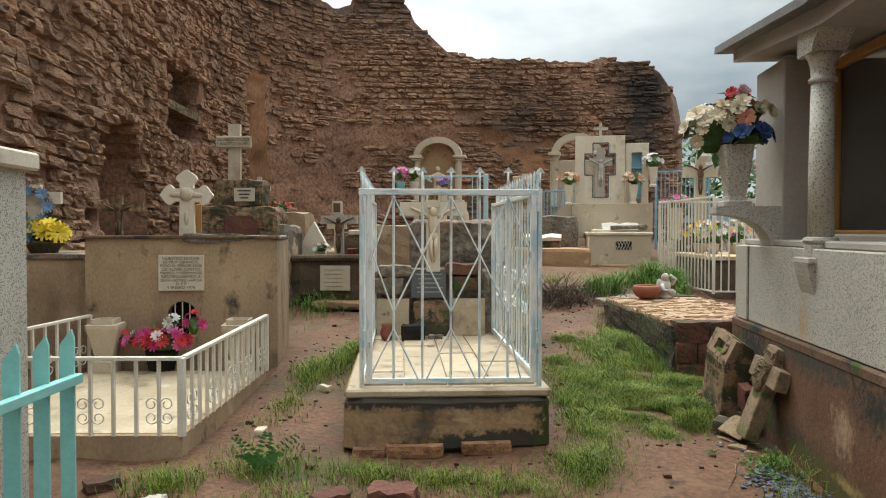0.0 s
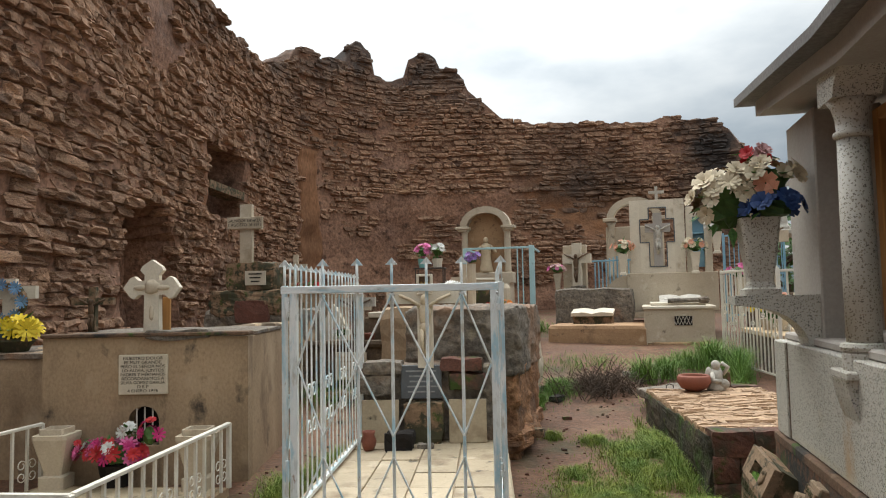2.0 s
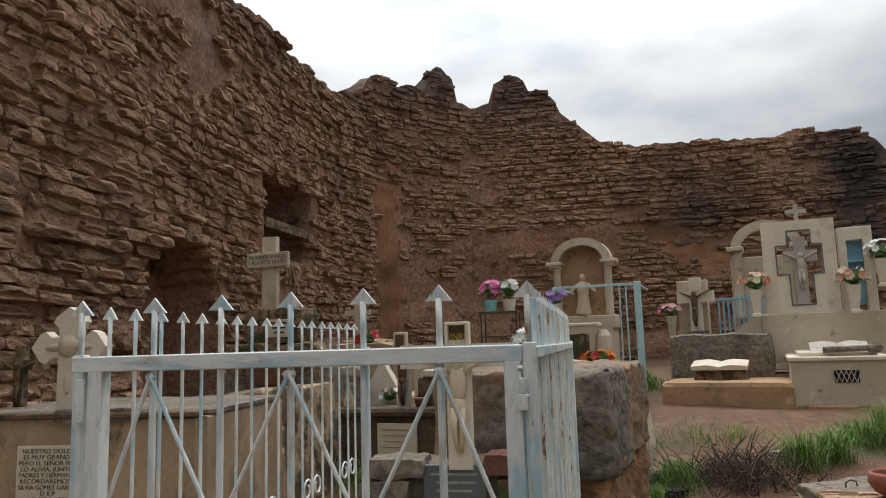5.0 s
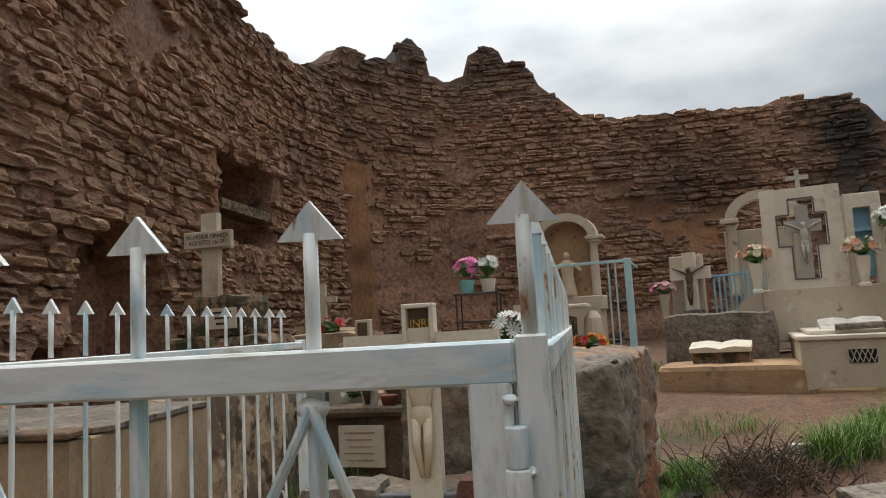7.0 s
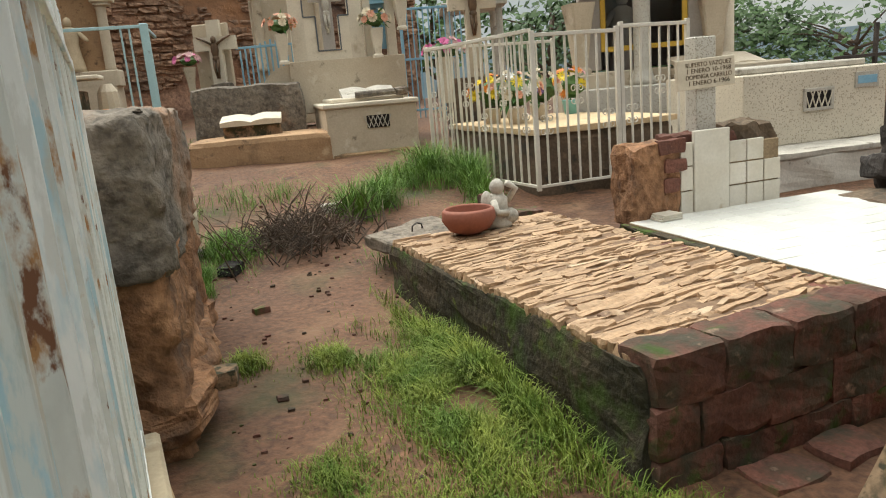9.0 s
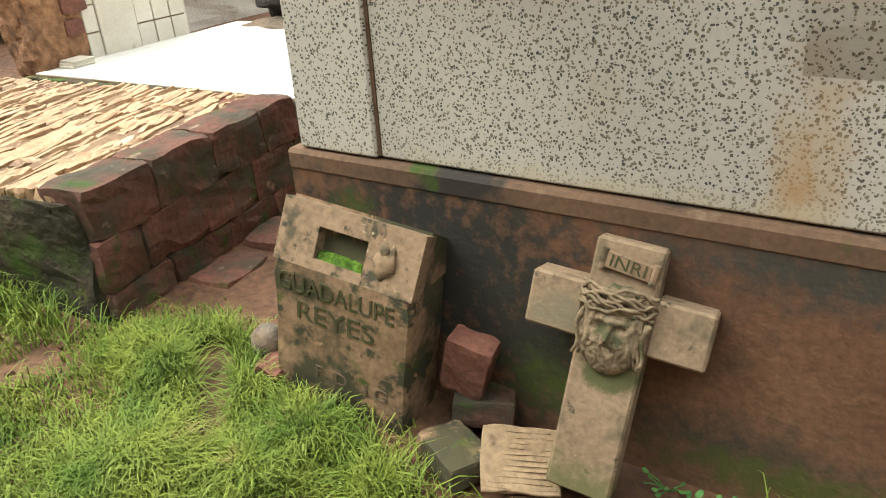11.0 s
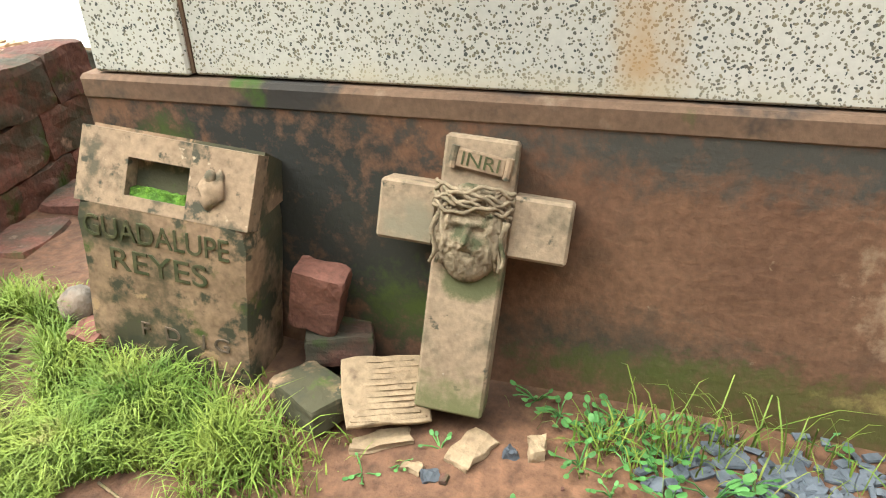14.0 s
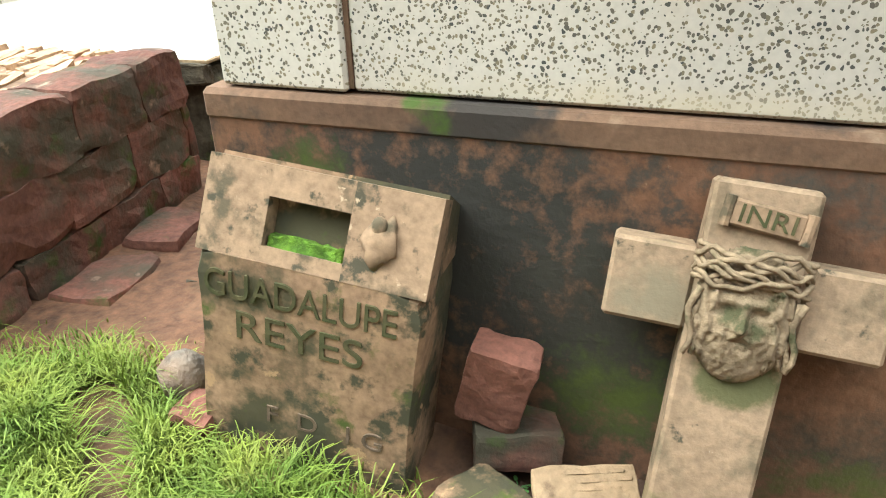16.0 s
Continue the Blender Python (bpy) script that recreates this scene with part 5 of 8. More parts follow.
for j in range(NZ + 1):
    for i in range(NX + 1):
        u, v = (i / NX - 0.5) * 2, (j / NZ - 0.5) * 2
        inside_face = max(0.0, 1 - (u * u * 1.05 + v * v * 0.95))
        h = 0.034 * inside_face ** 0.45
        h += 0.016 * bump_at(u, v, -0.05, -0.02, 0.11, 0.22) + 0.012 * bump_at(u, v, -0.06, -0.14, 0.15, 0.07)
        h -= 0.013 * (bump_at(u, v, -0.34, 0.10, 0.17, 0.08) + bump_at(u, v, 0.22, 0.08, 0.17, 0.08))
        h += 0.005 * (bump_at(u, v, -0.34, 0.09, 0.09, 0.045) + bump_at(u, v, 0.22, 0.07, 0.09, 0.045))
        h += 0.006 * bump_at(u, v, -0.05, 0.24, 0.5, 0.07) + 0.005 * (bump_at(u, v, -0.38, -0.15, 0.15, 0.13) + bump_at(u, v, 0.28, -0.17, 0.15, 0.13))
        h -= 0.006 * bump_at(u, v, -0.05, -0.34, 0.16, 0.028)
        if v < -0.24:
            h += 0.008 * abs(math.sin(u * 13 + 3 * noise.noise(Vector((u * 4, v * 5, 0))))) * inside_face
        if abs(u + 0.05) > 0.55 - 0.12 * v:
            h += 0.010 * abs(math.sin(u * 15 + v * 5 + 2 * noise.noise(Vector((u * 3, v * 4, 2)))))
        if v > 0.42:
            h += 0.006 * abs(math.sin(v * 24 + u * 6))
        h += 0.0022 * noise.noise(Vector((u * 9, v * 9, 4)))
        rel.v.append((u * 0.072, -CD / 2 - h * 0.95 + (0.006 if inside_face <= 0 else 0), 0.395 + v * 0.10))
for j in range(NZ):
    for i in range(NX):
        u, v = ((i + 0.5) / NX - 0.5) * 2, ((j + 0.5) / NZ - 0.5) * 2
        if u * u * 1.0 + v * v * 0.92 < 1.0:
            k = j * (NX + 1) + i
            rel.f.append((k, k + 1, k + NX + 2, k + NX + 1))
crown = Mesh()
for q in range(7):
    crown.tube([(0.080 * math.sin(a), -CD / 2 - 0.034 * math.cos(a) - 0.004 - 0.004 * math.sin(a * 5 + q * 1.6), 0.446 + 0.0065 * q + 0.010 * math.sin(a * 3.4 + q * 2.1) + 0.003 * math.sin(a * 11 + q)) for a in (radians(-80 + 8 * k) for k in range(21))], 0.0044, 6)
part("thorn_crown", crown, M_FACE, lean, "twisted thorn crown", smooth=True)
for sg in (-1, 1):
    for q in range(3):
        part("hair_lock", Mesh().tube([(sg * (0.056 + 0.007 * q) + 0.006 * math.sin(k * 1.3 + q), -CD / 2 - 0.014 - 0.004 * q, 0.43 - 0.017 * k) for k in range(7)], 0.0058, 6, 0.004), M_FACE, lean, smooth=True)
part("carved_head", rel, M_FACE, lean, "mossy carved head relief", smooth=True)
# rubble round the markers
for k, (x, y, z, s, r, ma, nm, lb) in enumerate((
        (3.875, 5.668, 0.30, (0.118, 0.072, 0.165), (6, 14, -84), M_RED, "loose_brick", "broken red brick propped against a plinth"),
        (3.90, 5.64, 0.165, (0.13, 0.16, 0.08), (3, 4, 20), M_REDW, "loose_brick", "worn dark brick lying on earth"),
        (3.73, 5.64, 0.125, (0.12, 0.17, 0.07), (0, 5, -28), M_OLD, "loose_brick", "flat brown cement brick in the grass"))):
    solo(nm, Mesh().rock((0, 0, 0), s, 7, 0.006, 16, None, k * 3), ma, lb, "brick", Matrix.Translation((x, y, z)) @ pose(0, 0, 0, *r))
bt = Mesh().rock((0, 0, 0), (0.16, 0.19, 0.018), 5, 0.006, 14)
for k in range(11):
    bt.rock((-0.068 + 0.0135 * k, 0.002 * (k % 3), 0.008), (0.007, 0.17 - 0.02 * (k % 3), 0.006), 2, 0.002, 30, None, k)
solo("broken_tile", bt, M_TILEB, "broken cream tile with raised ribs on the ground", "tile", Matrix.Translation((3.765, 5.475, 0.15)) @ pose(0, 0, 0, 8, -30, 25))
for k, (x, y, s, ma, lb) in enumerate(((3.69, 5.46, (0.13, 0.05, 0.02), M_TILEB, "splintered pale wood piece on earth"), (3.70, 5.26, (0.11, 0.06, 0.022), M_TILEB, "broken pale plaster shard on earth"), (3.735, 5.13, (0.05, 0.04, 0.03), M_TILEB, "broken cream shard on earth"), (3.71, 5.18, (0.03, 0.03, 0.02), M_SLATE, "blue-grey slate chip on earth"), (3.63, 5.37, (0.04, 0.03, 0.012), M_TILEB, "small pale plaster shard on earth"), (3.62, 5.33, (0.035, 0.03, 0.012), M_SLATE, "blue-grey slate chip on earth"))):
    solo("debris", Mesh().rock((0, 0, 0.006), s, 3, 0.012, 30, None, k), ma, lb, "debris", pose(x, y, ground_z(x, y), 0, 0, -60 + 37 * k))
solo("glass_float", Mesh().blob((0, 0, 0), (0.05, 0.05, 0.06), None, 12, 8, 0.15, 3), M_CONC, "dull grey plastic lump in the grass", "litter", pose(3.80, 6.30, ground_z(3.8, 6.3) + 0.05), smooth=True)
solo("loose_brick", Mesh().rock((0, 0, 0), (0.09, 0.09, 0.07), 3, 0.01, 12), M_RED, "broken red brick piece in the grass", "brick", pose(3.74, 6.22, ground_z(3.74, 6.22) + 0.03))

# ---- white tiled grave behind the slab grave ----
T = pose(4.93, 7.0, 0, 0, 0, 3)
tg = thing("tiled_grave", T, "low grave covered with white glazed tiles and a broken tiled headboard", "grave")
part("body", Mesh().rock((0.85, 1.0, 0.27), (1.7, 2.05, 0.555), 8, 0.01, 5), M_MOSSY, tg)
part("grout", Mesh().box((0.85, 0.99, 0.556), (1.64, 1.95, 0.012), None, 0.002), M_GROUT, tg)
for i in range(11):
    for j in range(13):
        part("tile", Mesh().box(((i + 0.5) * 0.149 + 0.03, (j + 0.5) * 0.150 + 0.02, 0.557 + 0.0006 * ((i * 5 + j * 3) % 4)), (0.145, 0.146, 0.018), None, 0.002), M_TILE, tg)
part("moss_edge", Mesh().rock((0.0, 1.0, 0.52), (0.06, 2.0, 0.07), 9, 0.014, 14), M_MOSSY, tg)
HX = 0.22
hd = part("headboard", Mesh().rock((0.42 + HX, 2.12, 0.78), (0.50, 0.20, 0.56), 7, 0.022, 8), M_RED, tg, "crumbling adobe and brick core of the headboard")
part("broken_core", Mesh().rock((0.80 + HX, 2.15, 0.84), (0.40, 0.2, 0.50), 7, 0.045, 7), M_DARKCEM, tg)
part("headboard_end", Mesh().rock((0.02 + HX, 2.09, 0.77), (0.34, 0.26, 0.52), 8, 0.025, 8), M_EARTH, tg)
for k in range(3):
    part("brick", Mesh().rock((0.12 + HX + 0.03 * (k % 2), 1.975, 1.0 - 0.12 * k), (0.20 - 0.04 * k, 0.06, 0.085), 3, 0.012, 9, None, k), M_RED, tg)
part("slab_face", Mesh().box((0.42 + HX, 1.965, 0.81), (0.27, 0.03, 0.54), None, 0.004), M_OLDTILE, tg)
part("grout_bed", Mesh().box((0.58 + HX, 1.99, 0.76), (0.78, 0.03, 0.42), None, 0.003), M_GROUT, tg)
for k in range(3):
    part("tile", Mesh().box((0.235 + HX, 1.97, 0.63 + k * 0.155), (0.09, 0.02, 0.146), None, 0.003), M_OLDTILE, tg)
for i in range(3):
    for j in range(3 - (i > 1)):
        part("tile", Mesh().box((0.63 + i * 0.14 + HX, 1.972, 0.63 + j * 0.145), (0.130, 0.02, 0.135), None, 0.003), M_OLDTILE, tg)
for k in range(3):
    part("loose_tile", Mesh().box((0, 0, 0.006), (0.155 - 0.008 * k, 0.12, 0.012), None, 0.002), M_OLDTILE, tg, m=pose(0.24 + 0.004 * k, 1.885, 0.568 + 0.0135 * k, 0, 0, 3 * k - 2))
rc = thing("name_cross", pose(5.51, 9.16, 0.98, 0, 0, 3), "grey speckled cement cross with a lettered name board", "cross")
part("upright", Mesh().box((0, 0, 0.33), (0.155, 0.11, 0.68), None, 0.006), TERRF, rc)
part("board", Mesh().box((0, -0.065, 0.445), (0.44, 0.03, 0.185), pose(0, 0, 0, 0, -2), 0.004), M_PLAQUE, rc, "weathered ivory name board")
lettering("name_text", ["RUPERTO VAZQUEZ", "1 ENERO 10-1968", "DOMINGA CARRILLO", "1 ENERO 6-1966"], 0.35, 0.15, pose(0, -0.082, 0.445, 0, -2), M_DARKCEM, rc, 0.001)

# ---- fenced flower grave further up ----
F = pose(4.93, 10.49, 0, 0, 0, 3)
FW, FD, FZ0, FZ1 = 1.5, 2.2, 0.58, 1.83
fgv = thing("flower_grave", F, "raised dark grave block with a cream slab on top", "grave")
part("body", Mesh().rock((0.78, 1.20, 0.62), (1.42, 2.06, 0.84), 10, 0.02, 4), M_DARKCEM, fgv, "dark cracked stone sides")
part("top_slab", Mesh().rock((0.78, 1.20, 1.04), (1.46, 2.10, 0.06), 8, 0.008, 5), M_TANTOP, fgv, "sandy tan slab")
fen = thing("white_fence", F, "white painted metal fence with small scrolls round a grave", "fence")
skew = -0.18


def fence_run(parent, p0, p1, n, z0, z1, material, w=0.016, posts=0.035, scrolls=3, first=True):
    a, b = Vector((*p0, 0)), Vector((*p1, 0))
    u = (b - a).normalized()
    up = lambda z: Vector((0, 0, z))
    for e in ((a, b) if first else (b,)):
        square_bar(parent, "post", e + up(z0), e + up(z1 + 0.01), posts, material)
    square_bar(parent, "top_rail", a + up(z1 - 0.02), b + up(z1 - 0.02), 0.03, material)
    square_bar(parent, "bottom_rail", a + up(z0 + 0.03), b + up(z0 + 0.03), 0.022, material)
    for k in range(1, n):
        p = a.lerp(b, k / n)
        square_bar(parent, "bar", p + up(z0 + 0.03), p + up(z1 - 0.03), w, material)
        if scrolls and k % scrolls == 1:
            zc = (z0 + z1) / 2 + (0.12 if (k // scrolls) % 2 else -0.1)
            scroll(parent, p + up(zc), u, 0.10, material)
            scroll(parent, p + up(zc), u, 0.10, material, -1)


fence_run(fen, (0, 0), (0.80, 0.05), 8, FZ0, FZ1, M_WPAINT2)
fence_run(fen, (0.84, 0.05), (1.55, 0.12), 7, FZ0, FZ1 + 0.03, M_WPAINT2)
fence_run(fen, (0, 0.035), (skew, 2.1), 17, FZ0, FZ1 + 0.04, M_WPAINT2, first=False)
fence_run(fen, (skew + 0.035, 2.1), (1.4, 2.3), 14, FZ0 + 0.1, FZ1 + 0.06, M_WPAINT2, first=False)
for k, (x, y, cols_, r, sd) in enumerate(((0.32, 1.05, (("yellow", "daisy", 5), ("ivory", "rose", 9), ("white", "daisy", 8), ("peach", "rose", 7), ("blue", "daisy", 2)), 0.27, 1), (0.72, 1.35, (("cream", "daisy", 8), ("ivory", "rose", 6), ("peach", "rose", 6), ("violet", "daisy", 2)), 0.25, 2), (1.3, 1.75, (("orange", "daisy", 6), ("yellow", "daisy", 5), ("rose", "rose", 4)), 0.2, 3), (0.25, 1.45, (("orange", "rose", 7), ("yellow", "rose", 7)), 0.22, 4))):
    fp = thing("flower_pot", F @ pose(x, y, 1.07), "white pot of mixed artificial flowers standing on a grave", "flowers", "flower pots on the fenced grave")
    part("pot", Mesh().lathe([(0.07, 0), (0.095, 0.14), (0.10, 0.15), (0.085, 0.14), (0.06, 0.02)], 12), M_CREAMW if k != 2 else M_AQUA, fp, smooth=True)
    bouquet(fp, (0, 0, 0.3), (r, r * 0.8, 0.19), cols_, 0.055, 14, sd)

# ---- white tomb with the open-cross headboard ----
V = pose(3.58, 12.98, 0, 0, 0, -3)
vt = thing("white_tomb", V, "cream plastered tomb with a panelled headboard cut by a cross", "tomb")
part("body", Mesh().box((0.50, 0.95, 1.03), (1.0, 1.9, 0.62), None, 0.012), M_CREAM, vt)
part("footing", Mesh().rock((0.5, 0.95, 0.76), (1.06, 1.95, 0.2), 6, 0.012, 6), M_BASE, vt)
part("top_slab", Mesh().box((0.50, 0.9, 1.36), (1.05, 1.85, 0.055), None, 0.012).box((0.50, 0.95, 1.41), (0.8, 1.6, 0.05), None, 0.01), M_CREAMW, vt)
# solid wall: a near-black plate paints the shade behind the vent bars
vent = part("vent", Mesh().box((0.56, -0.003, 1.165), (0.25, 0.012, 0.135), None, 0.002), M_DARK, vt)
for k in range(5):
    for sg in (-1, 1):
        part("vent_bar", Mesh().tube([(0.455 + 0.05 * k, -0.012, 1.10), (0.455 + 0.05 * k + sg * 0.05, -0.012, 1.23)], 0.005, 5), M_GREYST, vt)
part("wall_block", Mesh().box((0.48, 1.76, 1.60), (1.5, 0.22, 0.66), None, 0.01), M_CREAM, vt)
part("curved_cheek", Mesh().prism([(-0.65, 1.2), (-0.25, 1.2), (-0.25, 1.9), (-0.25, 1.9)] + [(-0.25 - 0.4 * math.sin(a), 1.5 + 0.4 * math.cos(a)) for a in (math.pi / 2 * k / 8 for k in range(9))], 1.68, 1.85), M_CREAM, vt)
# headboard: four plates round a cross-shaped opening
HX0, HX1, HZ0, HZ1, HY = -0.19, 0.72, 1.92, 3.20, 1.75
ox0, ox1, oz0, oz1 = -0.02, 0.55, 2.46, 2.86
vx0, vx1, vz0, vz1 = 0.13, 0.42, 2.04, 3.06
for x0, x1, z0, z1 in ((HX0, ox0, HZ0, HZ1), (ox1, HX1, HZ0, HZ1), (ox0, vx0, HZ0, oz0), (vx1, ox1, HZ0, oz0), (ox0, vx0, oz1, HZ1), (vx1, ox1, oz1, HZ1), (vx0, vx1, HZ0, vz0), (vx0, vx1, vz1, HZ1)):
    part("headboard_plate", Mesh().box(((x0 + x1) / 2, HY, (z0 + z1) / 2), (x1 - x0 + 0.002, 0.16, z1 - z0 + 0.002), None, 0.001), M_CREAMW, vt)
for x0, z0, x1, z1 in ((vx0, vz0, vx1, vz0), (vx0, vz0, vx0, oz0), (vx1, vz0, vx1, oz0), (ox0, oz0, vx0, oz0), (vx1, oz0, ox1, oz0), (ox0, oz0, ox0, oz1), (ox1, oz0, ox1, oz1), (ox0, oz1, vx0, oz1), (vx1, oz1, ox1, oz1), (vx0, oz1, vx0, vz1), (vx1, oz1, vx1, vz1), (vx0, vz1, vx1, vz1)):
    square_bar(vt, "trim", (x0, HY - 0.082, z0), (x1, HY - 0.082, z1), 0.018, M_DPLAQUE)
part("cross", plain_cross(0.42, 0.92, 0.15, 0.07, 0.66), M_GREYW, vt, m=pose(0.275, HY - 0.06, 2.05))
fg = figure_on_cross(0.46, M_GREYST, vt, -0.05)
fg.matrix_basis = pose(0.275, HY - 0.06, 2.70)
part("top_cross", plain_cross(0.26, 0.24, 0.05, 0.05, 0.14), M_GREYST, vt, m=pose(0.275, HY, HZ1))
part("side_plate", Mesh().box((0.80, HY + 0.06, 2.49), (0.10, 0.14, 1.14), None, 0.006).box((1.10, HY + 0.06, 2.49), (0.12, 0.14, 1.14), None, 0.006).box((0.95, HY + 0.06, 2.97), (0.34, 0.138, 0.18), None, 0.006), M_CREAMW, vt)
part("blue_niche", Mesh().box((0.95, HY + 0.12, 2.47), (0.3, 0.02, 0.9), None, 0.002).box((0.95, HY + 0.06, 2.6), (0.24, 0.1, 0.03), None, 0.002), M_BLUE, vt)
open_book(vt, pose(0.55, 0.55, 1.435, 16), 0.62, 0.42, M_GREYST)
part("book_stand", Mesh().box((0.55, 0.62, 1.45), (0.5, 0.3, 0.07), None, 0.01), M_GREYST, vt)
part("log_scroll", Mesh().tube([(0.35, 0.12, 1.46), (0.85, 0.10, 1.47)], 0.035, 8).blob((0.86, 0.1, 1.47), (0.1, 0.06, 0.05), None, 10, 6, 0.4), M_CONC, vt)
for k, (x, y, z, cols_) in enumerate(((-0.32, 1.5, 1.92, (("peach", "rose", 9), ("cream", "rose", 6), ("orange", "daisy", 4))), (0.86, 1.5, 1.92, (("cream", "rose", 9), ("peach", "rose", 4))), (1.22, 1.6, 2.25, (("white", "rose", 14),)))):
    fp = thing("flower_vase", V @ pose(x, y, z - 0.02), "tapered cream cement vase with artificial roses", "vase", "vases of the white tomb")
    part("body", Mesh().lathe([(0.08, 0), (0.08, 0.03), (0.055, 0.05), (0.085, 0.2), (0.11, 0.36), (0.09, 0.36), (0.06, 0.1)], 8, None, (0, 0, 0), True), M_CREAMW, fp)
    bouquet(fp, (0, 0, 0.47), (0.19, 0.15, 0.13), cols_, 0.06, 10, 20 + k)

# step grave in front of it, small cross, book
sg_ = thing("step_grave", pose(2.09, 13.12, 0, 0, 0, -6), "low orange clay grave step with an open stone book", "grave")
part("step", Mesh().rock((0.78, 0.55, 0.86), (1.52, 1.15, 0.5), 8, 0.012, 4), M_ORANGE, sg_)
part("back_block", Mesh().rock((0.62, 1.28, 1.25), (1.3, 0.42, 0.85), 7, 0.03, 4), M_CONC, sg_)
part("book_base", Mesh().rock((0.68, 0.55, 1.17), (0.62, 0.34, 0.2), 4, 0.014, 8), M_OLD, sg_)
open_book(sg_, pose(0.68, 0.50, 1.265, 10), 0.66, 0.36, M_CREAMW)
sc = thing("small_crucifix", pose(2.55, 14.75, 1.62, 0, 0, -18), "cream cement crucifix on a rough pedestal before a panel", "crucifix")
part("back_panel", Mesh().box((-0.08, 0.12, 0.42), (0.44, 0.08, 0.86), None, 0.01), M_CREAM, sc)
part("cross", plain_cross(0.52, 0.88, 0.16, 0.08, 0.60), M_CREAMW, sc)
part("pedestal", Mesh().rock((0.02, -0.02, -0.05), (0.22, 0.2, 0.34), 3, 0.02, 7), M_CONC, sc)
fg = figure_on_cross(0.46, M_BRONZE, sc, -0.06)
fg.matrix_basis = pose(0, 0, 0.63)
fp = thing("flower_vase", pose(2.20, 14.75, 1.66), "tapered cream vase with small pink flowers", "vase")
part("body", Mesh().lathe([(0.05, 0), (0.06, 0.12), (0.10, 0.30), (0.08, 0.30), (0.05, 0.1)], 8, None, (0, 0, 0), True), M_CREAM, fp)
bouquet(fp, (0, 0, 0.38), (0.16, 0.12, 0.09), (("pink", "daisy", 7), ("rose", "daisy", 6)), 0.045, 8, 31)

# blue railing behind the small crucifix
blu = thing("blue_railing", pose(2.9, 15.5, 0, 0, 0, -15), "pale blue metal railing with arched top behind tombs", "railing")
for k in range(14):
    x = 0.07 * k - 0.05
    square_bar(blu, "bar", (x, 0, 1.3), (x, 0, 2.28 - 0.02 * abs(k - 6)), 0.022, M_BLUE)
square_bar(blu, "rail", (-0.1, 0, 2.2), (0.95, 0, 2.2), 0.03, M_BLUE)
square_bar(blu, "rail", (-0.1, 0, 1.45), (0.95, 0, 1.45), 0.03, M_BLUE)
bl2 = thing("blue_railing", pose(5.22, 15.9, 0, 0, 0, -8), "tall blue metal railing round a grave", "railing")
for k in range(13):
    square_bar(bl2, "bar", (0.08 * k, 0, 1.0), (0.08 * k, 0, 2.62), 0.018, M_BLUE)
for z in (1.15, 1.9, 2.62):
    square_bar(bl2, "rail", (-0.02, 0, z), (1.0, 0, z), 0.032, M_BLUE)
for x in (-0.02, 1.0):
    square_bar(bl2, "post", (x, -0.02, 0.95), (x, -0.02, 2.66), 0.04, M_BLUE)

# ---- arched niche grave with a statue and an aqua frame ----
ng = thing("niche_grave", pose(0.70, 16.1, 0, 0, 0, -3), "cream arched niche on two columns over a grave", "tomb")
out = [(-0.40, 2.05), (0.40, 2.05), (0.40, 2.90)] + [(0.40 * math.cos(a), 2.90 + 0.38 * math.sin(a)) for a in (math.pi * k / 14 for k in range(1, 14))] + [(-0.40, 2.90)]
part("niche_back", Mesh().prism(out, 0.10, 0.2), M_ORANGE, ng)
for sg2 in (-1, 1):
    part("column", Mesh().lathe([(0.09, 2.05), (0.07, 2.1), (0.065, 2.85), (0.09, 2.92)], 12, None, (sg2 * 0.44, 0, 0)), M_CREAM, ng, smooth=True)
    part("cornice", Mesh().box((sg2 * 0.47, 0, 2.97), (0.28, 0.24, 0.06), None, 0.01).box((sg2 * 0.46, 0, 2.92), (0.2, 0.2, 0.05), None, 0.01), M_CREAM, ng)
ring = []
for k in range(13):
    a = math.pi * k / 12
    ring.append((0.52 * math.cos(a), 2.98 + 0.42 * math.sin(a)))
for k in range(12, -1, -1):
    a = math.pi * k / 12
    ring.append((0.38 * math.cos(a), 2.98 + 0.29 * math.sin(a)))
part("arch", Mesh().prism(ring, -0.1, 0.12), M_CREAM, ng)
part("base", Mesh().box((0, 0.05, 1.95), (1.1, 0.4, 0.22), None, 0.012).box((0, 0.1, 1.45), (1.0, 0.5, 0.85), None, 0.012), M_CREAM, ng)
na2 = thing("niche_arch", pose(3.62, 16.2, 0, 0, 0, -4), "cream arched niche on columns standing behind a tomb", "tomb")
part("body", Mesh().box((0, 0.25, 2.0), (1.1, 0.4, 1.8), None, 0.012), M_CREAM, na2)
for sg2 in (-1, 1):
    part("column", Mesh().lathe([(0.09, 1.9), (0.07, 1.96), (0.065, 2.9), (0.10, 2.98)], 12, None, (sg2 * 0.44, 0, 0)), M_CREAM, na2, smooth=True)
    part("cornice", Mesh().box((sg2 * 0.46, 0, 3.03), (0.26, 0.26, 0.07), None, 0.01), M_CREAM, na2)
part("arch", Mesh().prism([(x, z + 0.06) for x, z in ring], -0.1, 0.12), M_CREAM, na2)
robed_statue(0.72, M_STATUE, "saint_statue", "cream robed plaster statue standing in an arched niche", pose(0.70, 16.08, 2.06))
aq = thing("aqua_railing", pose(0.62, 14.2, 0), "pale aqua metal corner frame standing round a grave", "railing")
square_bar(aq, "post", (1.18, 0, 1.05), (1.18, 0, 2.44), 0.09, M_AQUAP)
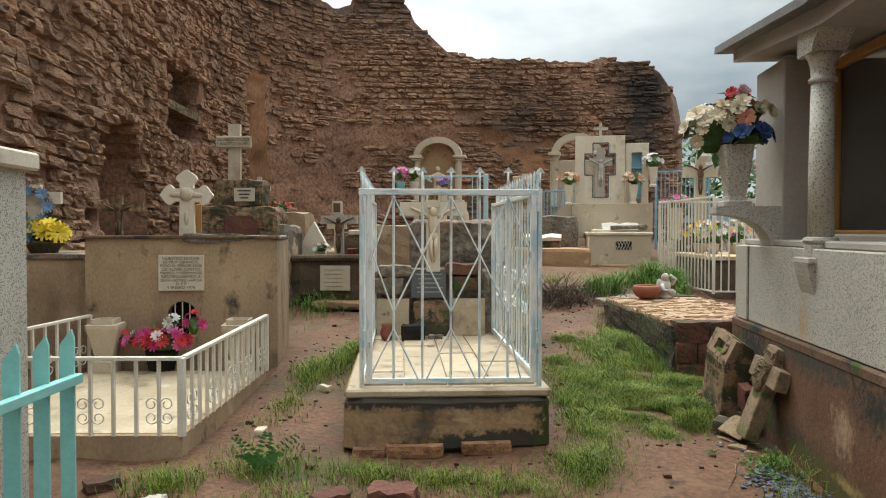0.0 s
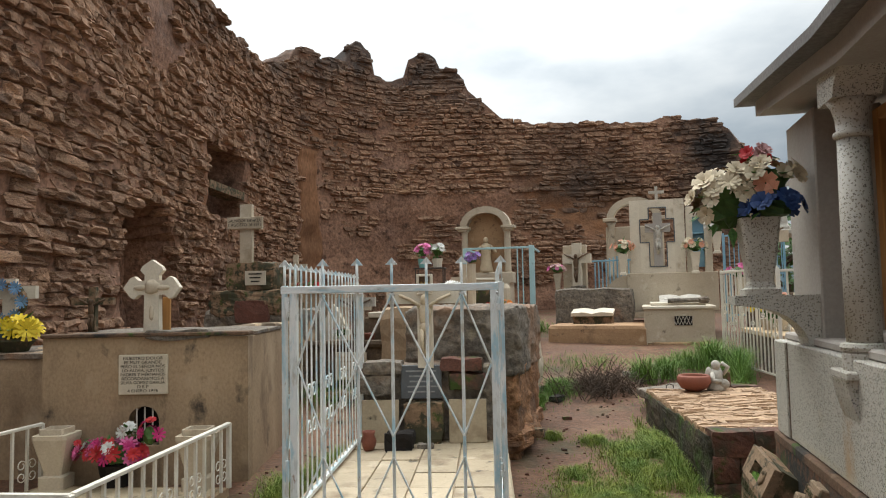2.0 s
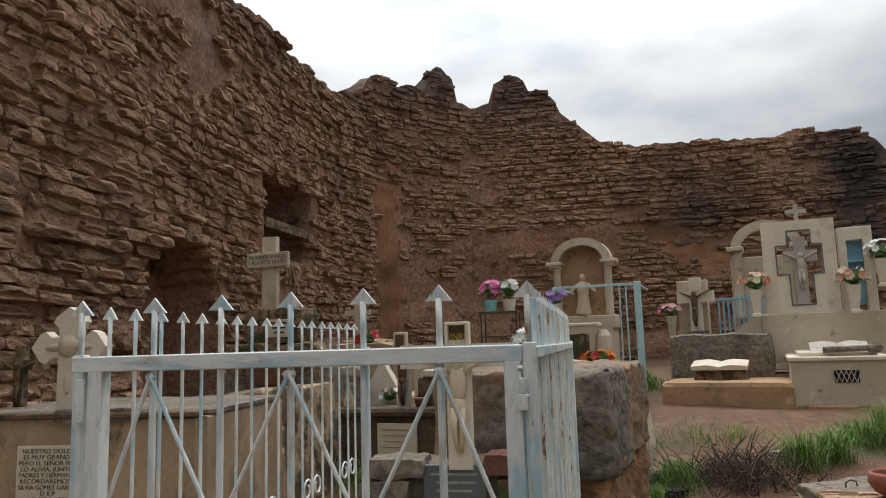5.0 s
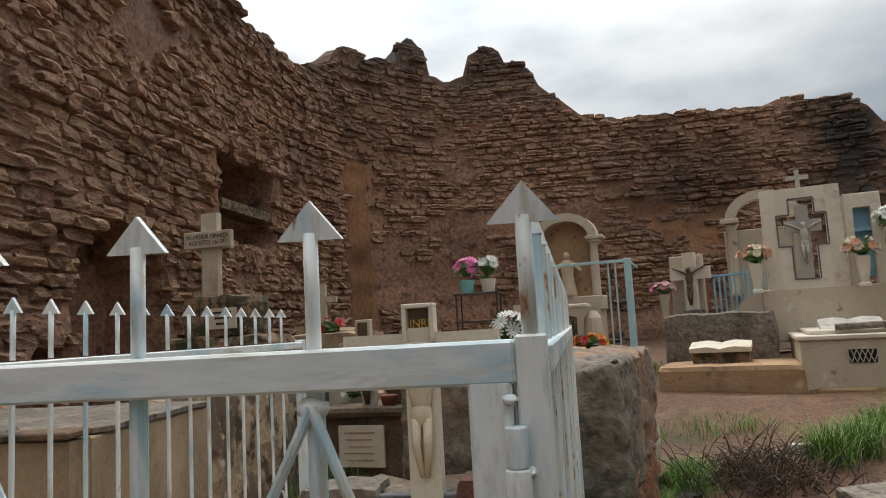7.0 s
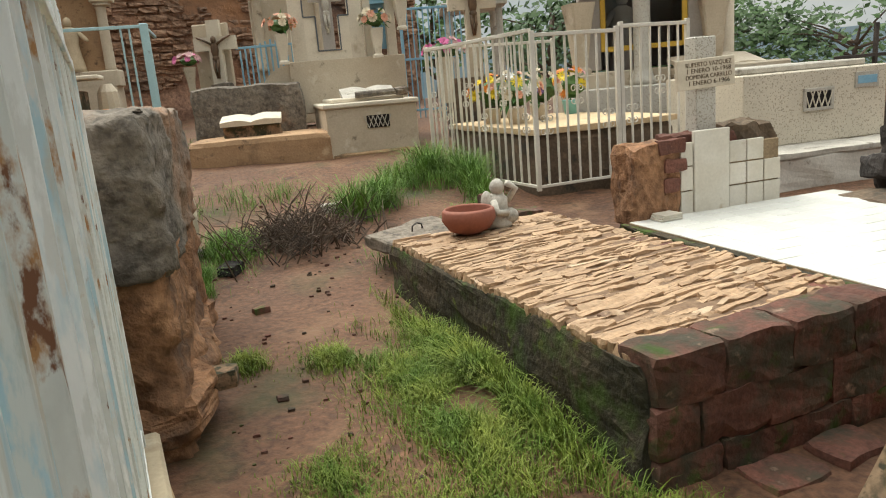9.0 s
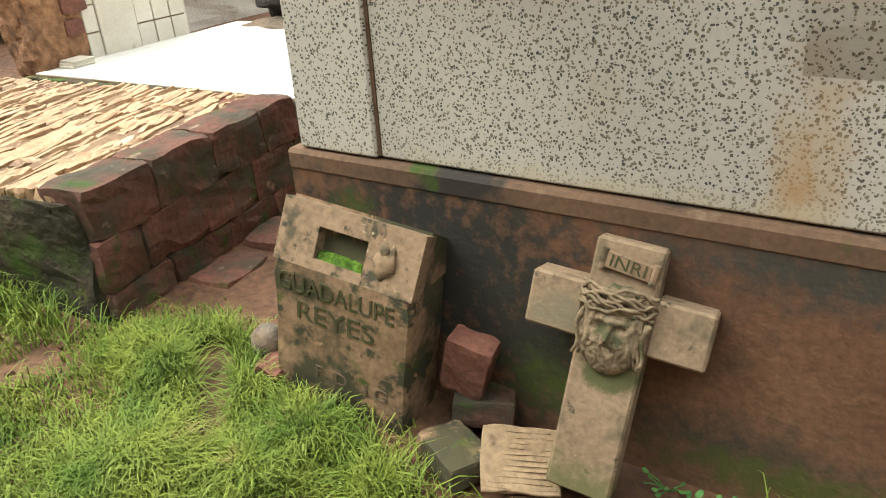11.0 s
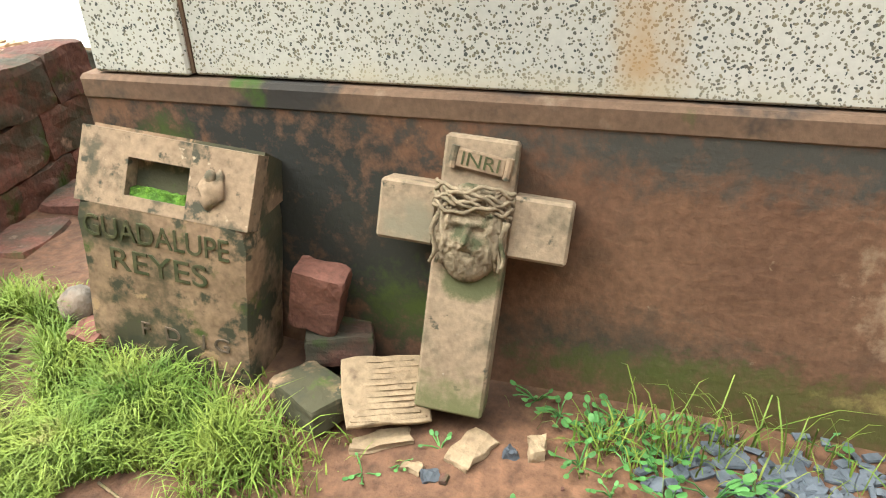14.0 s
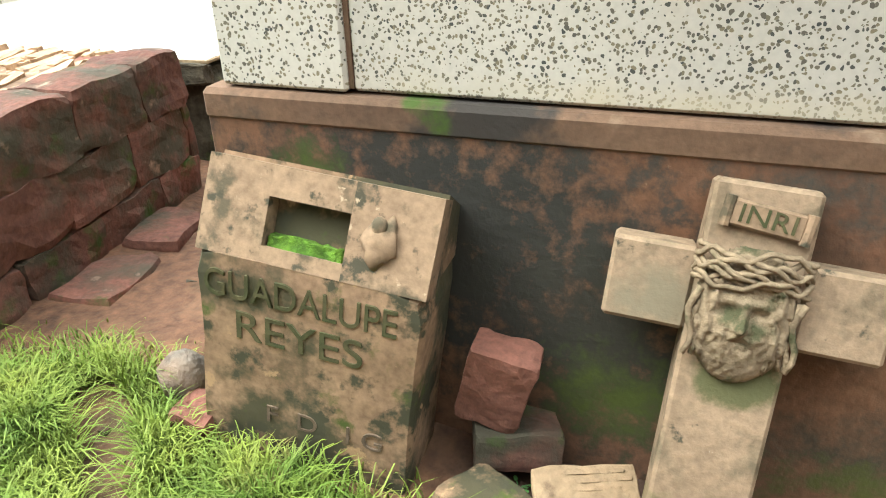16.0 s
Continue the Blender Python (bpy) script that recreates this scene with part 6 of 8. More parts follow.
square_bar(aq, "post", (1.02, 0.0, 1.05), (1.02, 0, 2.40), 0.02, M_AQUAP)
square_bar(aq, "post", (0.93, 0.0, 1.05), (0.93, 0, 2.40), 0.02, M_AQUAP)
square_bar(aq, "rail", (0.0, 0, 2.42), (1.2, 0, 2.42), 0.035, M_AQUAP)
square_bar(aq, "post", (0.0, 0, 1.05), (0.0, 0, 2.42), 0.06, M_AQUAP)
square_bar(aq, "rail", (1.18, 0, 2.42), (1.18, 1.4, 2.42), 0.035, M_AQUAP)
square_bar(aq, "rail", (0.0, 0, 2.42), (0.0, 1.4, 2.42), 0.035, M_AQUAP)
stg = thing("altar_table", pose(0.95, 13.2, 0), "dark block with a pale stone shelf before a niche grave", "table")
part("block", Mesh().rock((0.08, 0.0, 1.35), (0.42, 0.4, 0.75), 4, 0.02, 5), M_OLD, stg)
part("shelf", Mesh().box((0.10, -0.05, 1.85), (0.72, 0.4, 0.04), None, 0.008), M_CREAMW, stg)
part("bottle", Mesh().lathe([(0.10, 1.35), (0.12, 1.5), (0.10, 1.7), (0.05, 1.78)], 12, None, (0.5, -0.05, 0)), M_CREAM, stg)
fp = thing("flower_bunch", pose(1.42, 12.9, 1.36), "bunch of red and orange artificial flowers lying on masonry", "flowers")
bouquet(fp, (0, 0, 0.06), (0.22, 0.14, 0.09), (("red", "rose", 5), ("orange", "rose", 6), ("yellow", "daisy", 3)), 0.055, 8, 41)
solo("earth_bank", Mesh().rock((1.1, 13.0, 0.95), (1.6, 1.0, 0.8), 8, 0.05, 3), M_OLD, "rough earth and cement base under flowers", "masonry")

# ---- left grave: block tomb, plaque, cross, low white fence ----
L = pose(-1.19, 6.42, 0, 0, 0, 13.5)
lt = thing("block_tomb", L, "dark tan stucco block tomb with an ivory plaque and arched niche", "tomb")
LW, LTOP = 1.56, 1.33
nichex, nicher = 0.77, 0.115
front = [(0, 0.0), (nichex - nicher, 0.0), (nichex - nicher, 0.685)] + [(nichex - nicher * math.cos(a), 0.685 + nicher * 0.95 * math.sin(a)) for a in (math.pi * k / 10 for k in range(1, 10))] + [(nichex + nicher, 0.685), (nichex + nicher, 0.0), (LW, 0.0), (LW, LTOP - 0.02), (0, LTOP)]
part("front_wall", Mesh().prism(front, 0.0, 0.14), M_STUCCO, lt)
part("body", Mesh().box((LW / 2, 0.72, LTOP / 2 - 0.01), (LW - 0.01, 1.15, LTOP - 0.02), None, 0.01), M_STUCCO, lt)
part("niche_sill", Mesh().box((nichex, 0.06, 0.25), (0.26, 0.12, 0.5), None, 0.004), M_STUCCO, lt)
# near-black sheet stands in for the shade deep in the niche
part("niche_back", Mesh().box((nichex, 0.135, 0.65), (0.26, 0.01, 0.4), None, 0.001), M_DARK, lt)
for k in range(3):
    rod(lt, "niche_bar", (nichex - 0.06 + 0.06 * k, 0.02, 0.5), (nichex - 0.06 + 0.06 * k, 0.02, 0.785), 0.006, M_WPAINT2)
part("top_render", Mesh().rock((LW / 2, 0.74, LTOP - 0.004), (LW + 0.01, 1.16, 0.03), 8, 0.008, 6), M_CONC, lt, "blackened weathered top")
part("top_crack", Mesh().rock((1.02, 0.06, LTOP + 0.0), (0.5, 0.16, 0.07), 4, 0.02, 7), M_CONC, lt)
part("top_edge", Mesh().box((LW / 2, 0.05, LTOP + 0.005), (LW + 0.02, 0.16, 0.03), None, 0.008), M_BAND, lt)
pq = part("plaque", Mesh().box((0.77, -0.012, 1.035), (0.37, 0.025, 0.30), None, 0.004), M_PLAQUE, lt, "ivory stone plaque")
lettering("plaque_text", ["NUESTRO DOLOR", "ES MUY GRANDE,", "PERO EL SEÑOR NOS", "LO ALIVIA, JUNTOS", "PADRES Y HERMANOS", "RECORDAREMOS A", "SILVIA GOMEZ GARCIA", "D E P", "4 ENERO 1976"], 0.335, 0.275, pose(0.77, -0.0255, 1.035), M_INK, lt, 0.001)
wcx = thing("white_cross", L @ pose(0.80, 0.09, LTOP), "white cement cross with pointed arm ends and a small relief", "cross")
arms = []
for q in range(4):
    a0 = math.pi / 2 * q
    prof = [(0.055, -0.055), (0.10, -0.055), (0.135, -0.088), (0.165, -0.075), (0.218, 0.0), (0.165, 0.075), (0.135, 0.088), (0.10, 0.055), (0.055, 0.055)] if q != 3 else [(0.055, -0.056), (0.37, -0.062), (0.37, 0.062), (0.055, 0.056)]
    for r_, o_ in prof:
        arms.append((r_ * math.cos(a0) - o_ * math.sin(a0), 0.365 + r_ * math.sin(a0) + o_ * math.cos(a0)))
part("cross_body", Mesh().prism(arms, -0.035, 0.035), M_CREAMW, wcx)
part("relief", Mesh().blob((0, -0.035, 0.37), (0.058, 0.03, 0.055), None, 12, 8, 0.35, 7).blob((-0.085, -0.035, 0.365), (0.055, 0.016, 0.022)).blob((0.085, -0.035, 0.365), (0.055, 0.016, 0.022)), M_CREAM, wcx, smooth=True)
part("drop_relief", Mesh().blob((0, -0.035, 0.17), (0.02, 0.012, 0.06)), M_CREAM, wcx, smooth=True)
part("back_post", Mesh().box((0.07, 0.10, 0.14), (0.06, 0.03, 0.3), None, 0.004), M_WOOD, wcx)
ocx = thing("old_crucifix", pose(-1.25, 7.05, 1.28, 0, 0, 10), "small dark wooden crucifix with a worn figure", "crucifix")
part("cross", plain_cross(0.36, 0.44, 0.06, 0.05, 0.32), M_OLD, ocx)
fg = figure_on_cross(0.25, M_BRONZE, ocx, -0.035)
fg.matrix_basis = pose(0, 0, 0.31)
# paved plot with kerb and low fence
corner, backr, frontl, backl = Vector((0.44, 4.76, 0)), Vector((0.34, 6.47, 0)), Vector((-1.25, 4.55, 0)), Vector((-1.08, 6.3, 0))
plot = thing("grave_plot", pose(0, 0, 0), "cream cement grave plot with a tan kerb", "grave")
pl = Mesh()
for z0, z1, inset in ((-0.15, 0.20, 0.0),):
    pts = [corner, backr, backl, frontl]
    pl.add([(p.x, p.y, z0) for p in pts] + [(p.x, p.y, z1 + 0.05 * (p.y > 6)) for p in pts], [(0, 1, 2, 3), (4, 5, 6, 7), (0, 1, 5, 4), (1, 2, 6, 5), (2, 3, 7, 6), (3, 0, 4, 7)])
part("kerb", pl, M_STUCCO, plot)
cen = (corner + backr + backl + frontl) / 4
part("paving", Mesh().add([(*(cen + (p - cen) * 0.95).xy, 0.205 + 0.05 * (p.y > 6)) for p in (corner, backr, backl, frontl)] + [(*(cen + (p - cen) * 0.95).xy, 0.15) for p in (corner, backr, backl, frontl)], [(0, 1, 2, 3), (4, 5, 6, 7), (0, 1, 5, 4), (1, 2, 6, 5), (2, 3, 7, 6), (3, 0, 4, 7)]), M_PAVE, plot)
lf = thing("low_fence", pose(0, 0, 0), "low white metal fence with scrolls round a grave plot", "fence")


def low_run(a, b, n, dz, first=True, last=True):
    u = (b - a).normalized()
    za, zb = Vector((0, 0, 0.20)), Vector((0, 0, 0.20 + dz))
    h = Vector((0, 0, 0.45))
    square_bar(lf, "top_rail", a + za + h, b + zb + h, 0.035, M_WPAINT2, 0.022)
    if first:
        square_bar(lf, "post", a + za, a + za + h, 0.04, M_WPAINT2)
    if last:
        square_bar(lf, "post", b + zb, b + zb + h, 0.03, M_WPAINT2)
    for k in range(1, n):
        p, z = a.lerp(b, k / n), za.lerp(zb, k / n)
        square_bar(lf, "bar", p + z, p + z + h, 0.019, M_WPAINT2)
        if k % 3 == 1:
            scroll(lf, p + z + Vector((0, 0, 0.12)), u, 0.13, M_WPAINT2)
            scroll(lf, p + z + Vector((0, 0, 0.17)), u, 0.13, M_WPAINT2, -1)


low_run(corner, frontl, 13, 0.0)
low_run(corner + Vector((0, 0.03, 0)), backr, 14, 0.05, False)
low_run(frontl + Vector((0, 0.03, 0)), backl, 14, 0.05, False)
for k, (x, y) in enumerate(((-0.93, 6.28), (0.14, 6.40))):
    up_ = thing("stone_planter", pose(x, y, 0.25, 0, 0, 12), "empty tapered cream cement planter beside a tomb", "planter", "planters by the block tomb")
    part("body", Mesh().lathe([(0.12, 0), (0.12, 0.09), (0.085, 0.10), (0.09, 0.13), (0.165, 0.36), (0.165, 0.39), (0.12, 0.39), (0.12, 0.43), (0.10, 0.43), (0.09, 0.36)], 8, None, (0, 0, 0), True), M_CREAM, up_)
lfp = thing("flower_spray", pose(-0.52, 6.40, 0.25), "spray of red, magenta and white artificial flowers in a pot", "flowers")
part("pot", Mesh().lathe([(0.10, 0), (0.13, 0.16), (0.12, 0.17), (0.09, 0.03)], 12), M_DARK, lfp)
bouquet(lfp, (0.0, -0.06, 0.24), (0.30, 0.13, 0.10), (("magenta", "pom", 14), ("red", "pom", 12), ("white", "pom", 6), ("pink", "pom", 9)), 0.055, 12, 51)
bouquet(lfp, (0.28, -0.02, 0.38), (0.08, 0.06, 0.1), (("magenta", "pom", 4), ("red", "rose", 3)), 0.045, 3, 52)
bouquet(lfp, (-0.34, -0.04, 0.28), (0.14, 0.08, 0.05), (("magenta", "pom", 4), ("red", "rose", 4)), 0.04, 3, 53)
bouquet(lfp, (0.10, -0.02, 0.40), (0.05, 0.05, 0.04), (("white", "pom", 3), ("magenta", "pom", 1)), 0.045, 2, 54)
# second block tomb behind it with yellow flowers, and the blue-ribboned cross
b2 = solo("plain_tomb", Mesh().rock((0, 0, 0.55), (1.15, 1.1, 1.28), 8, 0.015, 3), M_STUCCO, "plain tan stucco tomb with a rough top", "tomb", pose(-1.98, 7.15, 0, 0, 0, 12))
part("rough_top", Mesh().rock((0, 0, 1.165), (1.17, 1.12, 0.05), 8, 0.012, 6), M_CONC, b2, "blackened rough top")
yf = thing("flower_bunch", pose(-1.85, 6.85, 1.18), "bunch of yellow and blue artificial daisies in a brown pot", "flowers")
part("pot", Mesh().lathe([(0.10, 0), (0.16, 0.1), (0.15, 0.12), (0.1, 0.02)], 12), M_OLD, yf)
bouquet(yf, (0, 0, 0.19), (0.20, 0.14, 0.10), (("yellow", "daisy", 16), ("blue", "daisy", 3)), 0.085, 6, 61)
rcx = thing("wreath_cross", pose(-2.02, 6.98, 1.19, 0, 0, 12), "cream wooden cross with a wreath of blue flowers", "cross")
part("cross", plain_cross(0.46, 0.62, 0.11, 0.05, 0.5), M_CREAMW, rcx)
part("wreath", Mesh().tube([(0.15 * math.cos(a), -0.05, 0.42 + 0.15 * math.sin(a)) for a in (2 * math.pi * k / 16 for k in range(17))], 0.03, 7), M_OLD, rcx)
for k in range(7):
    a = 2 * math.pi * k / 7
    part("flower", flower_mesh("blue", "daisy"), None, rcx, m=pose(0.15 * math.cos(a), -0.085, 0.42 + 0.15 * math.sin(a), 90) @ Matrix.Scale(0.06, 4))
# pillar and aqua gate close to the start of the walk
pil = thing("terrazzo_pillar", pose(-0.36, 3.89, 0, 0, 0, 8), "cream terrazzo gate pillar with a flat cap", "pillar")
part("shaft", Mesh().box((0, 0, 0.8), (0.62, 0.5, 1.80), None, 0.01), TERRF, pil)
part("cap", Mesh().box((0, 0, 1.735), (0.72, 0.58, 0.09), None, 0.012), M_CREAMW, pil)
ag = thing("aqua_fence", pose(0, 0, 0), "aqua painted metal fence with pointed flat bars", "fence")
a0, a1 = Vector((0.70, 3.30, 0)), Vector((0.76, 2.62, 0))
for k in range(5):
    p = a0.lerp(a1, k / 4)
    flat = Mesh().prism([(-0.025, -0.2), (0.025, -0.2), (0.025, 0.985), (0.015, 1.02), (-0.025, 0.965)], -0.009, 0.009)
    part("bar", flat, M_AQUA, ag, m=pose(p.x, p.y, 0, 0, 0, 20))
square_bar(ag, "rail", a0 + Vector((0.03, 0.02, 0.835)), a1 + Vector((0.03, 0, 0.835)), 0.035, M_AQUA)
square_bar(ag, "rail", a0 + Vector((0, 0, 0.15)), a1 + Vector((0, 0, 0.15)), 0.03, M_AQUA)

# ---- graves between the left tomb and the railed grave ----
mc_ = thing("name_cross", pose(-1.21, 9.69, 2.02, 0, 0, 4), "cream cement cross with a lettered arm board", "cross")
part("cross", plain_cross(0.38, 0.73, 0.15, 0.07, 0.5), M_CREAM, mc_)
part("board", Mesh().box((0.0, -0.05, 0.50), (0.45, 0.035, 0.14), None, 0.004), M_CREAM, mc_)
lettering("board_text", ["SALVADOR ESPARZA", "1 AGOSTO 16-1971"], 0.41, 0.10, pose(0, -0.0695, 0.50), M_INK, mc_, 0.001)
mb = thing("tiered_monument", pose(-1.15, 9.75, 0, 0, 0, 4), "crumbling tiered stone and cement monument", "headstone")
part("lower_tier", Mesh().rock((0.0, 0.3, 0.9), (1.25, 0.9, 1.15), 10, 0.05, 4), M_CONC, mb)
part("middle_tier", Mesh().rock((0.0, 0.1, 1.55), (1.0, 0.55, 0.3), 7, 0.05, 5), M_OLD, mb)
part("upper_tier", Mesh().rock((0.0, 0.05, 1.87), (0.62, 0.35, 0.34), 5, 0.025, 6), M_OLD, mb)
part("brick_panel", Mesh().rock((0.05, -0.17, 1.45), (0.42, 0.06, 0.26), 4, 0.012, 9), M_RED, mb)
part("plaque", Mesh().box((0.08, -0.14, 1.85), (0.26, 0.02, 0.17), None, 0.003), M_PLAQUE, mb)
for k in range(3):
    part("text_bar", Mesh().box((0.08, -0.152, 1.9 - 0.045 * k), (0.17 - 0.03 * k, 0.003, 0.016), None, 0.001), M_INK, mb)
solo("flaking_wall", Mesh().rock((-0.63, 9.2, 0.76), (0.2, 1.9, 1.14), 12, 0.03, 5), M_FLAKE, "narrow rubble wall with flaking cream plaster beside a grave", "wall")
gp = thing("grey_grave", pose(-0.55, 9.82, 0, 0, 0, 1), "low dark cement grave with an ivory plaque and small hole", "grave")
part("body", Mesh().rock((0.75, 0.5, 0.66), (1.5, 0.95, 0.80), 10, 0.02, 4), M_DARKCEM, gp, "dark weathered cement")
part("rim", Mesh().tube([(0.02, 0.02, 1.04), (0.5, 0.0, 1.052), (1.0, 0.005, 1.05), (1.48, 0.02, 1.04)], 0.045, 8), M_DARKCEM, gp)
part("rear_block", Mesh().rock((1.0, 0.62, 1.17), (0.78, 0.3, 0.34), 6, 0.025, 5), M_DARKCEM, gp)
part("white_edge", Mesh().box((1.02, 0.58, 1.375), (0.68, 0.26, 0.07), None, 0.012), M_CREAMW, gp)
part("ledge", Mesh().rock((0.95, -0.12, 0.46), (1.2, 0.3, 0.09), 7, 0.02, 5), M_BASE, gp)
part("plaque", Mesh().box((0.61, -0.012, 0.79), (0.39, 0.03, 0.32), None, 0.004), M_PLAQUE, gp, "ivory stone plaque")
for k in range(5):
    part("text_bar", Mesh().box((0.60 - 0.01 * (k % 2), -0.029, 0.895 - 0.052 * k), (0.26 - 0.03 * (k % 3), 0.003, 0.009), None, 0.001), M_STUCCO, gp)
# no hollow in the body: a near-black lump paints the hole's shade
part("hole", Mesh().rock((0.27, 0.03, 0.49), (0.24, 0.10, 0.18), 4, 0.015, 7), M_DARK, gp)
wc2 = thing("wooden_crucifix", pose(0.085, 9.95, 1.05, 0, 0, 3), "weathered grey wooden crucifix with a dark figure and framed top", "crucifix")
part("cross", plain_cross(0.48, 0.56, 0.11, 0.07, 0.49), M_GREYST, wc2)
fg = figure_on_cross(0.42, M_BRONZE, wc2, -0.06)
fg.matrix_basis = pose(0, 0, 0.47)
part("title_frame", Mesh().box((-0.03, 0, 0.64), (0.13, 0.06, 0.17), None, 0.005), M_CREAM, wc2)
part("title_plate", Mesh().box((-0.03, -0.029, 0.645), (0.085, 0.012, 0.115), None, 0.002), M_BRONZE, wc2)
solo("clay_pot", Mesh().lathe([(0.045, 0), (0.065, 0.10), (0.07, 0.115), (0.055, 0.11), (0.035, 0.02)], 14), M_CLAY, "small terracotta pot standing on a cement grave", "pot", pose(0.26, 9.93, 1.055), smooth=True)
tc2 = thing("triangular_marker", pose(-0.42, 10.55, 1.04, 0, 0, 4), "small white gabled grave marker with flowers", "headstone")
part("gable", Mesh().prism([(-0.16, 0), (0.16, 0), (0.16, 0.2), (0, 0.48), (-0.16, 0.2)], -0.06, 0.06), M_CREAMW, tc2)
bouquet(tc2, (0.12, -0.14, 0.12), (0.13, 0.08, 0.07), (("white", "daisy", 4), ("peach", "rose", 4), ("rose", "rose", 3)), 0.04, 6, 71)
for k, (x, y, z, w, h) in enumerate(((-0.20, 10.95, 1.22, 0.28, 0.52), (1.15, 11.3, 1.50, 0.34, 0.62), (-2.30, 13.56, 1.86, 0.40, 0.62))):
    solo("small_cross", plain_cross(w, h, 0.08, 0.06, h * 0.66), M_CREAM, "small cream cement cross on a grave", "cross", pose(x, y, z - 0.1, 0, 0, 6), "small crosses among the graves")
    solo("low_grave", Mesh().rock((0, 0.3, 0), (0.9, 0.9, 0.9), 5, 0.03, 4, None, k), M_STUCCO, "low weathered cement grave block", "grave", pose(x, y + 0.1, z - 0.55, 0, 0, 6), "low graves behind the railed grave")
solo("low_grave", Mesh().rock((0, 0, 0), (1.3, 1.2, 1.0), 7, 0.03, 4), M_STUCCO, "low weathered cement grave block under a flower stand", "grave", pose(1.05, 10.35, 0.97, 0, 0, 4), "low graves behind the railed grave")
st = thing("flower_stand", pose(0.90, 10.42, 1.46, 0, 0, 6), "black iron stand holding potted pink and white flowers", "stand")
for x in (-0.17, 0.17):
    for y in (-0.1, 0.1):
        rod(st, "leg", (x, y, 0), (x, y, 0.48), 0.008, M_METAL)
for z in (0.25, 0.48):
    part("shelf", Mesh().box((0, 0, z), (0.38, 0.24, 0.015), None, 0.002), M_METAL, st)
for x, cols_, ma, sd in ((-0.09, (("pink", "daisy", 10),), M_AQUA, 81), (0.09, (("white", "daisy", 9),), M_CREAMW, 82)):
    fp = thing("flower_pot", pose(0.90, 10.42, 1.46, 0, 0, 6) @ pose(x, 0, 0.49), "small pot of artificial daisies on an iron stand", "flowers", "pots on the stand")
    part("pot", Mesh().lathe([(0.05, 0), (0.068, 0.11), (0.06, 0.11), (0.045, 0.02)], 12), ma, fp)
    bouquet(fp, (0, 0, 0.21), (0.10, 0.08, 0.09), cols_, 0.05, 6, sd)
fp = thing("flower_bunch", pose(1.27, 9.92, 1.46), "bunch of white artificial daisies in a basket", "flowers")
part("basket", Mesh().lathe([(0.06, 0), (0.1, 0.1), (0.09, 0.1), (0.05, 0.02)], 12), M_DRY, fp)
bouquet(fp, (0, 0, 0.17), (0.16, 0.12, 0.12), (("white", "daisy", 11),), 0.055, 10, 83)
solo("low_grave", Mesh().rock((0, 0, 0), (1.0, 0.9, 1.0), 5, 0.03, 4), M_STUCCO, "low weathered cement grave block under red flowers", "grave", pose(-1.50, 12.35, 1.20, 0, 0, 6), "low graves behind the railed grave")
solo("blue_board", Mesh().box((0, 0, 0.16), (0.42, 0.025, 0.32), None, 0.004), M_BLUE, "small pale blue board leaning among graves", "board", pose(-1.06, 9.05, 0.30, -14, 0, 10))
fp = thing("flower_bunch", pose(-1.45, 12.10, 1.70), "red artificial flowers with green leaves on a grave", "flowers")
bouquet(fp, (0, 0, 0.05), (0.22, 0.12, 0.12), (("red", "pom", 6),), 0.06, 22, 84)
fp = thing("flower_bunch", pose(1.35, 10.8, 2.0), "small violet artificial flowers in a pot", "flowers")
part("pot", Mesh().lathe([(0.05, -0.6), (0.06, 0), (0.05, 0)], 10), M_CREAM, fp)
bouquet(fp, (0, 0, 0.07), (0.12, 0.09, 0.08), (("violet", "daisy", 7),), 0.045, 6, 85)

# ---- far right: second mausoleum, long tomb, house, sky cross ----
mb2 = thing("mausoleum", pose(6.72, 13.2, 0, 0, 0, -26), "cream mausoleum with a yellow-framed glass front and columns", "mausoleum")
part("base", Mesh().box((0.72, 0.9, 0.98), (1.9, 2.2, 1.0), None, 0.015), M_CREAM, mb2)
part("front_step", Mesh().box((0.72, -0.42, 1.0), (1.9, 0.5, 0.6), None, 0.012), TERRF, mb2)
part("corner_pier", Mesh().box((0.13, 0.12, 2.30), (0.24, 0.3, 1.60), None, 0.01), M_GREYW, mb2)
part("corner_pier", Mesh().box((1.36, 0.12, 2.30), (0.22, 0.3, 1.60), None, 0.01), M_GREYW, mb2)
for c_, s_ in (((0.08, 1.1, 2.30), (0.14, 1.66, 1.6)), ((1.40, 1.1, 2.30), (0.14, 1.66, 1.6)), ((0.74, 1.9, 2.30), (1.46, 0.12, 1.6))):
    part("wall", Mesh().box(c_, s_, None, 0.01), M_GREYW, mb2)
part("eave", Mesh().box((0.72, 0.75, 3.14), (1.80, 2.6, 0.10), None, 0.012), M_CREAM, mb2)
part("parapet", Mesh().box((0.72, -0.30, 3.36), (1.64, 0.16, 0.34), None, 0.012), M_CREAM, mb2)
for x in (-0.06, 1.50):
    part("finial_block", Mesh().box((x, -0.3, 3.45), (0.16, 0.2, 0.52), None, 0.012), M_CREAM, mb2)
for x in (0.285, 1.215):
    part("window_frame", Mesh().box((x, 0.02, 2.36), (0.06, 0.06, 1.30), None, 0.004), M_YELLOW, mb2, "yellow painted frame")
for z in (1.735, 2.985):
    part("window_frame", Mesh().box((0.75, 0.02, z), (0.87, 0.05, 0.06), None, 0.004), M_YELLOW, mb2)
part("pane", Mesh().box((0.75, 0.03, 2.36), (0.87, 0.008, 1.2), None, 0.001), m_glass, mb2)
